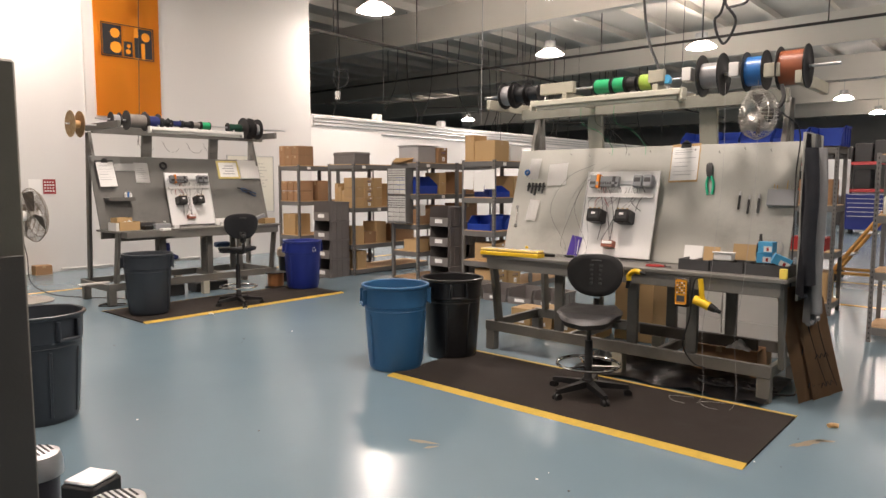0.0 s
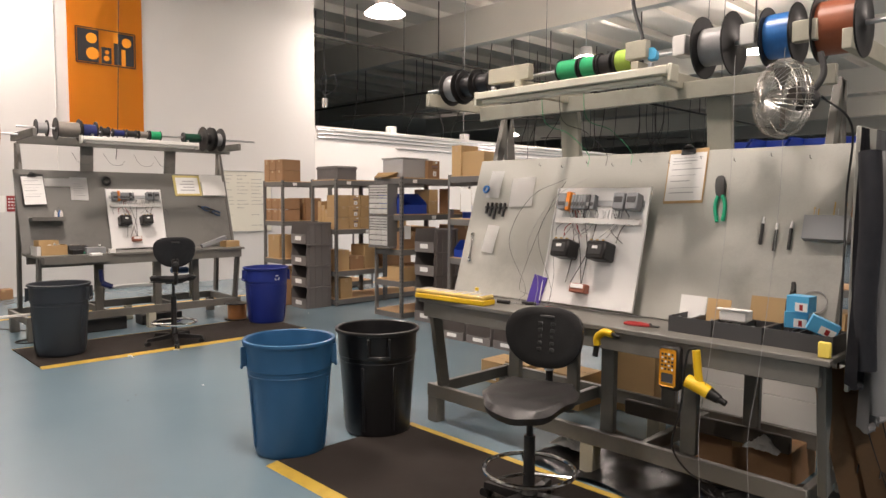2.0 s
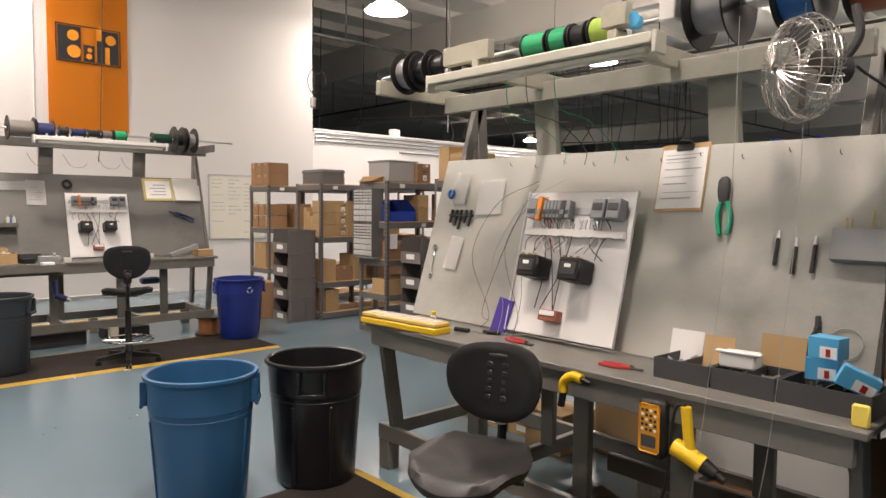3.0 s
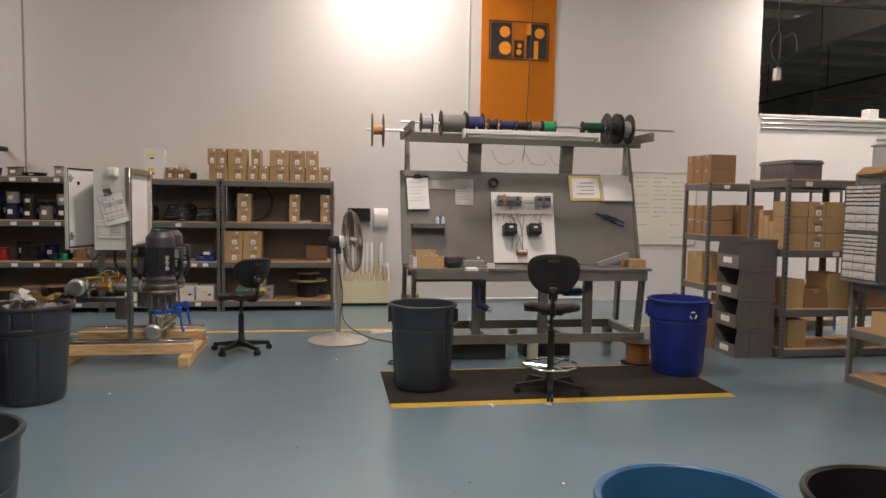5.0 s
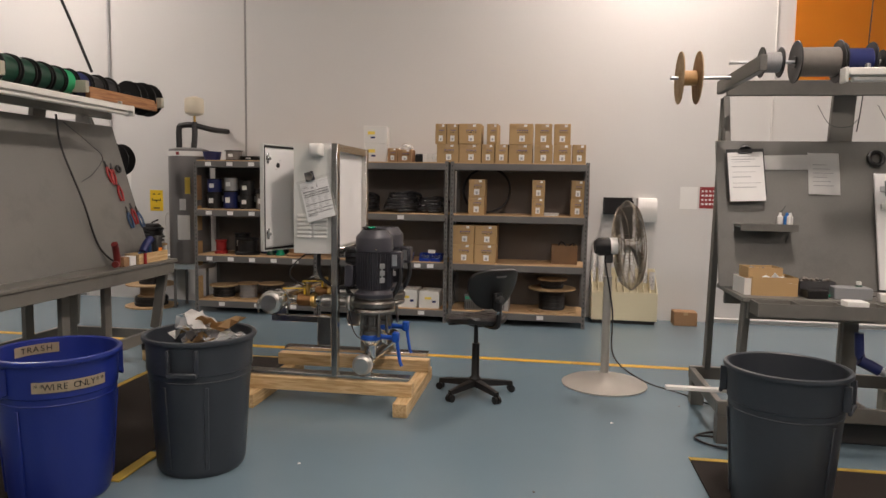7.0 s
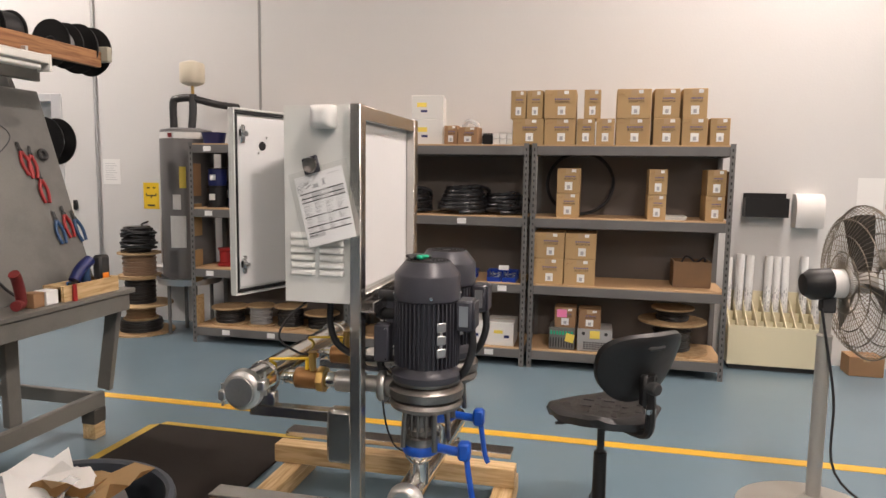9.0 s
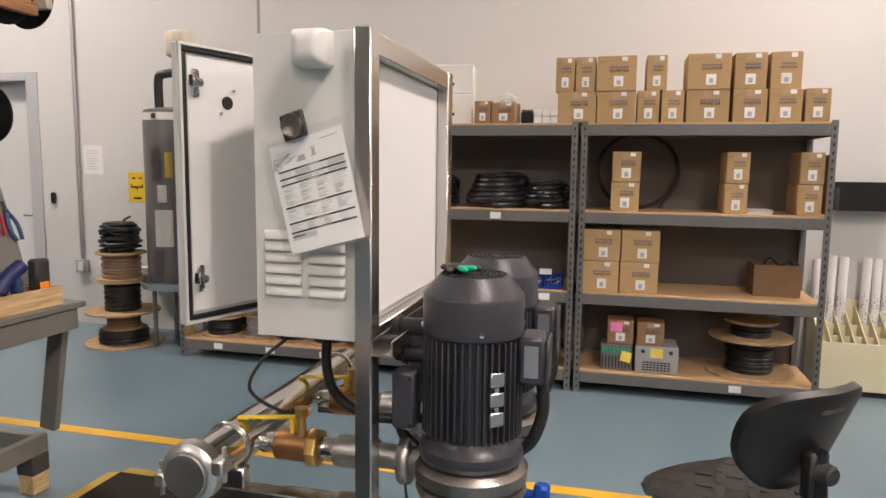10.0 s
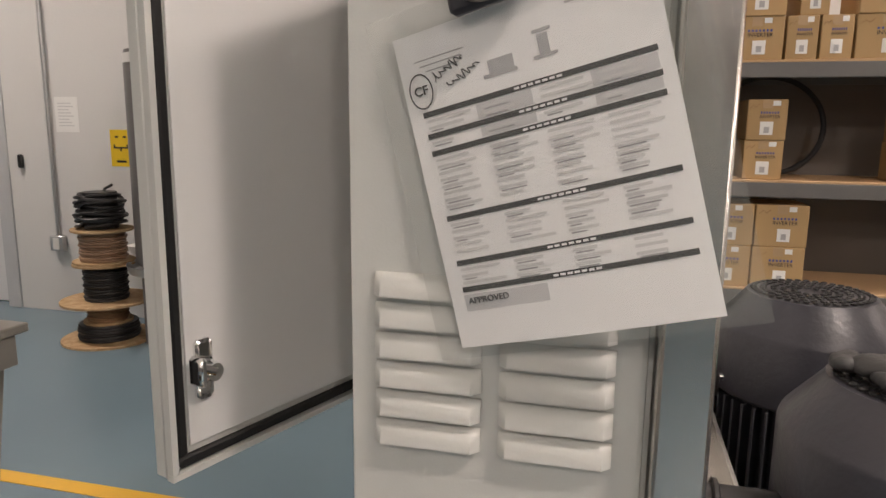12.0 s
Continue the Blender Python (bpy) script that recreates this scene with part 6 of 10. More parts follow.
        part("latch", bm, CHROME, door, "chrome latch")
    bm = B()
    ring(bm, (ln - 0.16, 0.0045, 1.69), 0.016, 0.003, (0, 1, 0), 24)
    lathe(bm, [(0, 0), (0.015, 0), (0.015, 0.003), (0, 0.003)], 20, (ln - 0.16, 0.004, 1.69), (0, 1, 0))
    part("cable_hole", bm, RUBBER, door)
    bm = B()
    for dx, dz in ((-0.02, 0.035), (0.025, -0.03)):
        lathe(bm, [(0, 0.007), (0.004, 0.006), (0.005, 0.0), (0, 0)], 10, (ln - 0.16 + dx, 0.004, 1.69 + dz), (0, 1, 0))
    part("screw", bm, CHROME, door)
    # upper manifold
    bm = B()
    lathe(bm, [(0, 0), (0.062, 0), (0.062, 1.02), (0, 1.02)], 32, (-9.66, 1.46, 0.745), (1, 0, 0))
    man = part("suction_manifold", bm, PIPE, t, "polished steel manifold pipe")
    bm = B()
    lathe(bm, [(0, 0.0), (0.055, 0.0), (0.056, -0.006), (0.066, -0.008), (0.078, -0.02), (0.080, -0.05), (0.070, -0.064), (0.062, -0.064)], 32, (-8.62, 1.46, 0.745), (1, 0, 0))
    for a in (0.3, 3.44):
        c, s = math.cos(a), math.sin(a)
        box(bm, -8.68, -8.63, 1.46 + 0.086 * c - 0.016, 1.46 + 0.086 * c + 0.016, 0.745 + 0.086 * s - 0.02, 0.745 + 0.086 * s + 0.02, 0.005)
        cyl(bm, (-8.655, 1.46 + 0.095 * c, 0.745 + 0.095 * s - 0.045), (-8.655, 1.46 + 0.095 * c, 0.745 + 0.095 * s + 0.045), 0.006, n=8)
    part("end_coupling", bm, BRIGHTCAP, man, "grooved coupling with a blank cap")
    for x in (-9.60, -8.85):
        bm = B()
        box(bm, x + 0.01, x + 0.05, 1.405, 1.515, 0.631, 0.69, 0.004)
        ring(bm, (x + 0.03, 1.46, 0.745), 0.064, 0.006, (1, 0, 0), 28, 6)
        part("pipe_saddle", bm, STEEL, t)
    # lower manifold
    bm = B()
    lathe(bm, [(0, 0), (0.055, 0), (0.055, 0.98), (0, 0.98)], 32, (-9.74, 2.08, 0.31), (1, 0, 0))
    low = part("discharge_manifold", bm, PIPE, t, "polished steel manifold pipe")
    bm = B()
    lathe(bm, [(0, 0.0), (0.05, 0.0), (0.052, -0.006), (0.062, -0.01), (0.072, -0.025), (0.072, -0.05), (0.062, -0.06), (0.055, -0.06)], 32, (-8.735, 2.08, 0.31), (1, 0, 0))
    part("end_coupling", bm, BRIGHTCAP, low)
    for x in (-8.86, -9.60):
        bm = B()
        box(bm, x, x + 0.05, 2.03, 2.13, z0 + 0.028, 0.258, 0.003)
        part("pipe_foot", bm, STEEL, low)
    for k, cx in enumerate((-8.91, -9.30)):
        pump(t, cx, 2.125 - 0.010 * k, k)
    bm = B()
    tube(bm, bend([(-8.9, 1.72, 1.066), (-8.9, 1.72, 0.96), (-8.91, 1.75, 0.88), (-8.94, 1.84, 0.825), (-8.98, 1.98, 0.82)]), 0.014, 10)
    part("flexible_conduit", bm, CABLE, t)
    bm = B()
    tube(bm, bend([(-8.86, 1.64, 1.066), (-8.82, 1.57, 1.0), (-8.80, 1.54, 0.92), (-8.85, 1.60, 0.85), (-8.91, 1.64, 0.83)]), 0.005, 6)
    tube(bm, bend([(-8.99, 1.94, 1.05), (-8.88, 1.95, 0.7), (-8.87, 2.0, 0.5), (-8.9, 2.1, 0.45)]), 0.004, 6)
    tube(bm, bend([(-8.98, 1.93, 1.05), (-8.93, 1.93, 0.8), (-8.93, 1.97, 0.68)]), 0.004, 6)
    part("sensor_cable", bm, CABLE, t)
    bm = B()
    cyl(bm, (-8.91, 1.63, 0.832), (-8.91, 1.66, 0.826), 0.009, n=8)
    part("sensor_plug", bm, ORANGEPL, t)


def pump(t, cx, cy, k):
    # motor
    bm = B()
    lathe(bm, [(0.0, 1.243), (0.055, 1.247), (0.090, 1.245), (0.094, 1.239), (0.128, 1.198), (0.131, 1.190), (0.131, 1.098), (0.127, 1.093), (0, 1.093)], 48, (cx, cy, 0))
    cowl = part("motor_cowl", bm, MOTOR, t, "dark grey motor fan cowl")
    bm = B()
    for r in (0.024, 0.038, 0.052, 0.066, 0.080):
        n = max(8, int(r * 2 * math.pi / 0.0125))
        for i in range(n):
            a = 2 * math.pi * (i + 0.5 * (int(r * 1000) % 2)) / n
            lathe(bm, [(0, 1.2485), (0.0047, 1.2485), (0.0047, 1.2465), (0, 1.2465)], 6, (cx + r * math.cos(a), cy + r * math.sin(a), 0))
    tagged(part("cowl_holes", bm, RUBBER, cowl), kind="stuff")
    bm = B()
    lathe(bm, [(0, 0.80), (0.112, 0.80), (0.112, 1.093), (0, 1.093)], 40, (cx, cy, 0))
    lathe(bm, [(0, 0.775), (0.135, 0.775), (0.138, 0.78), (0.138, 0.80), (0.118, 0.815), (0.112, 0.83), (0, 0.83)], 40, (cx, cy, 0))
    body = part("motor_body", bm, MOTOR, t)
    fin = B()
    box(fin, 0.108, 0.131, -0.0022, 0.0022, 0.835, 1.090, 0.0008)
    me = mesh_of("fin", fin, MOTOR)
    for i in range(44):
        share("fin", me, body, pose(cx, cy, 0, 0, 0, 360 / 44 * i))
    for a in (20, 110, 200, 290):
        bm = B()
        m = pose(cx, cy, 0, 0, 0, a)
        lathe(bm, [(0, 0.006), (0.006, 0.005), (0.007, 0), (0, 0)], 10, m @ Vector((0.131, 0, 1.115)), m.to_3x3() @ Vector((1, 0, 0)))
        part("screw", bm, CHROME, body)
    # terminal boxes and lifting lugs
    bm = B()
    box(bm, cx - 0.055, cx + 0.055, cy + 0.125, cy + 0.19, 0.98, 1.10, 0.008)
    box(bm, cx - 0.05, cx + 0.05, cy + 0.19, cy + 0.20, 0.985, 1.095, 0.004)
    tb = part("terminal_box", bm, MOTOR, body)
    bm = B()
    box(bm, cx + 0.055, cx + 0.058, cy + 0.14, cy + 0.175, 1.0, 1.08)
    part("nameplate", bm, GALV, tb)
    bm = B()
    box(bm, cx - 0.02, cx + 0.03, cy - 0.165, cy - 0.125, 0.90, 1.10, 0.006)
    part("side_box", bm, MOTOR, body)
    bm = B()
    box(bm, cx + 0.015, cx + 0.085, cy - 0.195, cy - 0.135, 0.845, 0.995, 0.006)
    part("switch_box", bm, MOTOR, body)
    for z in (0.86, 0.98):
        bm = B()
        cyl(bm, (cx + 0.0845, cy - 0.145, z), (cx + 0.089, cy - 0.145, z), 0.004, n=8)
        part("screw", bm, CHROME, body)
    bm = B()
    tube(bm, bend([(cx, cy + 0.18, 0.98), (cx, cy + 0.185, 0.9), (cx, cy + 0.16, 0.82), (cx - 0.03, cy + 0.12, 0.77)]), 0.016, 10)
    part("motor_cable", bm, CABLE, body)
    bm = B()
    a = math.radians(38)
    m = pose(cx, cy, 0, 0, 0, 38)
    for z in (0.885, 0.935, 0.985):
        box(bm, 0.132, 0.138, -0.019, 0.019, z, z + 0.036, 0.003, m)
    box(bm, 0.131, 0.134, -0.006, 0.006, 0.895, 1.02, 0.002, m)
    part("rating_clip", bm, GALV, body, "bright metal clip plate")
    for zz, yy in ((1.10, -0.17), (1.03, -0.16)):
        bm = B()
        tube(bm, [(cx + 0.02, cy + yy + 0.045, zz), (cx + 0.02, cy + yy - 0.04, zz)], 0.024, 14)
        ring(bm, (cx + 0.02, cy + yy - 0.02, zz), 0.026, 0.004, (0, 1, 0), 20, 6)
        part("cable_gland", bm, CABLE, body)
    bm = B()
    tube(bm, bend([(cx + 0.02, cy - 0.145, 0.905), (cx + 0.02, cy - 0.18, 0.86), (cx + 0.0, cy - 0.19, 0.80), (cx, cy - 0.12, 0.74)]), 0.015, 10)
    part("motor_cable", bm, CABLE, body)
    # wet end
    bm = B()
    lathe(bm, [(0, 0.64), (0.085, 0.64), (0.10, 0.655), (0.142, 0.665), (0.148, 0.68), (0.142, 0.695), (0.13, 0.70), (0.148, 0.708), (0.150, 0.74), (0.138, 0.755), (0.125, 0.76), (0.135, 0.765), (0.135, 0.775), (0, 0.775)], 40, (cx, cy, 0))
    wet = part("pump_casing", bm, CASTDARK, t, "cast stainless pump casing")
    for i in range(8):
        a = 2 * math.pi * i / 8 + 0.2
        bm = B()
        cyl(bm, (cx + 0.128 * math.cos(a), cy + 0.128 * math.sin(a), 0.765), (cx + 0.128 * math.cos(a), cy + 0.128 * math.sin(a), 0.792), 0.007, n=6)
        part("bolt", bm, CHROME, wet)
    bm = B()
    lathe(bm, [(0, 0.54), (0.052, 0.54), (0.055, 0.56), (0.042, 0.575), (0.042, 0.62), (0.06, 0.635), (0.06, 0.645), (0, 0.645)], 28, (cx, cy - 0.02, 0))
    for i in range(10):
        a = 2 * math.pi * i / 10
        cyl(bm, (cx + 0.05 * math.cos(a), cy - 0.02 + 0.05 * math.sin(a), 0.525), (cx + 0.05 * math.cos(a), cy - 0.02 + 0.05 * math.sin(a), 0.64), 0.007, n=8)
    lathe(bm, [(0, 0.505), (0.075, 0.505), (0.078, 0.515), (0.075, 0.535), (0, 0.535)], 28, (cx, cy - 0.02, 0))
    part("flanged_joint", bm, CASTDARK, wet)
    for a in (0.6, 2.2, 3.9, 5.4):
        bm = B()
        cyl(bm, (cx + 0.1 * math.cos(a), cy + 0.1 * math.sin(a), 0.50), (cx + 0.09 * math.cos(a), cy + 0.09 * math.sin(a), 0.66), 0.012, n=8)
        part("stud", bm, CASTDARK, wet)
    # butterfly valve
    bm = B()
    lathe(bm, [(0, 0.465), (0.072, 0.465), (0.076, 0.475), (0.076, 0.495), (0.072, 0.503), (0, 0.503)], 28, (cx, cy - 0.02, 0))
    cyl(bm, (cx, cy + 0.05, 0.484), (cx + 0.02, cy + 0.145, 0.484), 0.018, n=12)
    valve = part("valve_body", bm, VALVEBLUE, t, "blue butterfly valve")
    bm = B()
    box(bm, cx + 0.0, cx + 0.05, cy + 0.14, cy + 0.19, 0.455, 0.53, 0.01)
    tube(bm, bend([(cx + 0.03, cy + 0.175, 0.46), (cx + 0.035, cy + 0.185, 0.40), (cx + 0.04, cy + 0.20, 0.32), (cx + 0.045, cy + 0.215, 0.29)]), 0.012, 8)
    part("valve_lever", bm, VALVEBLUE, valve)
    bm = B()
    lathe(bm, [(0, 0.33), (0.040, 0.33), (0.040, 0.42), (0.06, 0.445), (0.062, 0.465), (0, 0.465)], 28, (cx, cy - 0.025, 0))
    part("outlet_neck", bm, PIPE, wet)
    # inlet line from the upper manifold
    xx = cx - 0.01
    segs = ((1.51, 1.56, 0.030, PIPE, "nipple"), (1.56, 1.66, 0.044, BRASS, "check_valve"), (1.66, 1.69, 0.055, BRASSY, "union_nut"), (1.69, 1.74, 0.034, PIPE, "adapter"), (1.74, 1.86, 0.044, CAST, "pipe_sleeve"), (1.86, 1.93, 0.034, CAST, "inlet_pipe"), (1.93, 1.96, 0.07, CAST, "inlet_flange"), (1.96, 2.03, 0.05, CAST, "inlet_neck"))
    for a, b, r, mt, nm in segs:
        bm = B()
        lathe(bm, [(0, 0), (r * 0.94, 0), (r, 0.006), (r, b - a - 0.006), (r * 0.94, b - a), (0, b - a)], 8 if nm == "union_nut" else 24, (xx, a, 0.725), (0, 1, 0))
        part(nm, bm, mt, t)
    bm = B()
    tube(bm, [(xx + 0.02, 1.64, 0.765), (xx + 0.02, 1.64, 0.82)], 0.014, 10)
    cyl(bm, (xx + 0.02, 1.64, 0.82), (xx + 0.02, 1.64, 0.845), 0.02, n=6)
    part("gauge_cock", bm, BRASSY, t)
    bm = B()
    tube(bm, [(xx + 0.01, 1.61, 0.765), (xx + 0.01, 1.61, 0.808)], 0.009, 8)
    box(bm, -0.011, 0.011, -0.155, 0.015, 0.808, 0.815, 0.003, pose(xx + 0.01, 1.61, 0, 0, 0, 18))
    part("valve_handle", bm, YSIGN, t, "yellow lever handle")


pump_skid()


def gloves():
    t = thing("work_gloves", "green and black work gloves lying on a motor", "gloves", pose(-8.895, 2.095, 1.249, 0, 0, 60) @ Matrix.Diagonal((0.66, 0.76, 0.70, 1)))
    for i, (c, size, spin, mt) in enumerate((((-0.02, 0.0, 0.017), (0.052, 0.036, 0.016), 10, BLACKM), ((0.03, 0.026, 0.018), (0.036, 0.013, 0.013), 20, BLACKM), ((0.038, 0.0, 0.020), (0.038, 0.012, 0.013), 2, TOOLGREEN), ((0.03, -0.025, 0.018), (0.034, 0.012, 0.012), -14, TOOLGREEN), ((-0.015, -0.044, 0.014), (0.030, 0.013, 0.011), -50, BLACKM), ((-0.075, 0.0, 0.014), (0.024, 0.034, 0.013), 8, BLACKM))):
        bm = B()
        m = pose(*c, 0, 0, spin)
        bmesh.ops.create_icosphere(bm, subdivisions=3, radius=1.0, matrix=m @ Matrix.Diagonal((*size, 1)))
        for v in bm.verts:
            v.co.z = max(v.co.z + 0.003 * math.sin(90 * v.co.x + i) * math.cos(110 * v.co.y), 0.001)
        for f in bm.faces:
            f.smooth = True
        part(("palm", "finger", "finger", "finger", "thumb", "cuff")[i], bm, mt, t)


gloves()


def job_sheet():
    # print sheet in a clear sleeve held by a magnet
    t = thing("job_sheet", "printed job sheet in a clear sleeve on the cabinet", "paper", pose(-8.766, 1.628, 1.557, 0, 0, 81) @ pose(0, 0, 0, 0, -15, 0))
    w, h = 0.218, 0.271
    n = 12
    def ypos(u, v, off=0.0):
        return -0.003 - off - 0.012 * v ** 2 * (0.3 + 0.7 * u) - 0.004 * math.sin(3.1 * u) * v
    bm = B()
    g = [[bm.verts.new((w * i / n, ypos(i / n, k / n), -h * k / n)) for k in range(n + 1)] for i in range(n + 1)]
    for i in range(n):
        for k in range(n):
            bm.faces.new((g[i][k], g[i + 1][k], g[i + 1][k + 1], g[i][k + 1]))
    part("sheet", bm, SHEETW, t)
    def bar(bm, u0, u1, v0, v1, off=0.0007):
        k = max(2, int((u1 - u0) * 14))
        for i in range(k):
            ua, ub = u0 + (u1 - u0) * i / k, u0 + (u1 - u0) * (i + 1) / k
            bm.faces.new([bm.verts.new((w * u, ypos(u, v, off), -h * v)) for u, v in ((ua, v0), (ub, v0), (ub, v1), (ua, v1))])
    for v in (0.243, 0.312, 0.366, 0.575, 0.72, 0.806):
        bm = B()
        bar(bm, 0.06, 0.955, v, v + 0.017)
        bb = part("black_bar", bm, INK, t)
        bm = B()
        for k in range(7):
            bar(bm, 0.44 + 0.027 * k, 0.46 + 0.027 * k, v + 0.005, v + 0.012, 0.0011)
        part("bar_caption", bm, SHEETW, bb)
    rnd = random.Random(2)
    bm, dk = B(), B()
    for v0, v1 in ((0.265, 0.31), (0.334, 0.364), (0.388, 0.57), (0.597, 0.715), (0.742, 0.80)):
        v = v0 + 0.004
        while v < v1 - 0.008:
            for c0 in (0.07, 0.30, 0.53, 0.75):
                ln = rnd.uniform(0.09, 0.19)
                bar(bm, c0, c0 + ln, v, v + 0.009)
                if rnd.random() < 0.6:
                    bar(dk, c0 + 0.01, c0 + 0.05 + rnd.uniform(0, 0.07), v + 0.012, v + 0.0165)
            v += 0.0215
    part("print_lines", bm, mat("pale_grey_print", (0.66, 0.66, 0.66), 0.7, vary=0.1, scale=200, bump=0), t)
    part("small_print", dk, mat("mid_grey_print", (0.36, 0.36, 0.37), 0.7, vary=0.2, scale=200, bump=0), t)
    for u0, u1, v0, v1 in ((0.28, 0.50, 0.264, 0.308), (0.28, 0.50, 0.332, 0.362), (0.72, 0.95, 0.264, 0.308), (0.72, 0.95, 0.332, 0.362), (0.06, 0.41, 0.832, 0.885)):
        bm = B()
        bar(bm, u0, u1, v0, v1, 0.0004)
        part("shaded_cell", bm, mat("shaded_print", (0.60, 0.60, 0.61), 0.7, bump=0), t)
    for u0, u1, v0, v1 in ((0.335, 0.47, 0.188, 0.20), (0.36, 0.46, 0.148, 0.188), (0.535, 0.625, 0.178, 0.187), (0.56, 0.60, 0.12, 0.178), (0.545, 0.615, 0.105, 0.115)):
        bm = B()
        bar(bm, u0, u1, v0, v1)
        part("small_picture", bm, GREYINK, t)
    for k in range(3):
        bm = B()
        bar(bm, 0.07 + 0.02 * k, 0.28 - 0.015 * k, 0.085 + 0.018 * k, 0.089 + 0.018 * k)
        part("letterhead_line", bm, GREYINK, t)
    bm = B()
    bar(bm, 0.68, 0.92, 0.055, 0.062)
    part("letterhead_line", bm, GREYINK, t)
    c = Vector((w * 0.075, 0, -h * 0.178))
    bm = B()
    tube(bm, [c + Vector((0.0105 * math.cos(a * 0.3142), -0.0048, 0.0145 * math.sin(a * 0.3142))) for a in range(20)], 0.0006, 4, True)
    part("handwriting", bm, INK, t)
    for x0, z0, sd in ((0.135, 0.150, 1.0), (0.185, 0.185, 2.3)):
        bm = B()
        tube(bm, [(w * (x0 + 0.0042 * q + 0.010 * math.sin(1.1 * q + sd)), -0.0048, -h * (z0 - 0.0012 * q + 0.014 * math.sin(1.05 * q + 0.9 + sd) * (0.6 + 0.5 * math.sin(0.31 * q + sd)))) for q in range(34)], 0.0005, 4)
        part("handwriting", bm, INK, t)
    words("handwritten_letters", "CF", 0.011, INK, t, pose(w * 0.075, -0.0048, -h * 0.178, 90))
    words("stamp_text", "APPROVED", 0.0075, INK, t, pose(w * 0.165, ypos(0.165, 0.85) - 0.0016, -h * 0.852, 90))
    bm = B()
    g = [[bm.verts.new((-0.02 + (w + 0.05) * i / n, ypos(i / n, k / n, 0.004), 0.02 - (h + 0.028) * k / n)) for k in range(n + 1)] for i in range(n + 1)]
    for i in range(n):
        for k in range(n):
            bm.faces.new((g[i][k], g[i + 1][k], g[i + 1][k + 1], g[i][k + 1]))
    ob = part("sleeve", bm, SLEEVE, t, "clear plastic sleeve")
    ob.visible_shadow = False
    bm = B()
    box(bm, 0.062, 0.130, -0.022, -0.009, -0.002, 0.062, 0.004)
    mg = part("magnet", bm, MOTOR, t, "dark square magnet clip")
    bm = B()
    lathe(bm, [(0, 0.004), (0.016, 0.005), (0.024, 0.009), (0.028, 0.009), (0.030, 0.0), (0, 0.0)], 28, (0.096, -0.022, 0.030), (0, -1, 0))
    part("badge", bm, CASTDARK, mg, "round dark metal dish")


job_sheet()


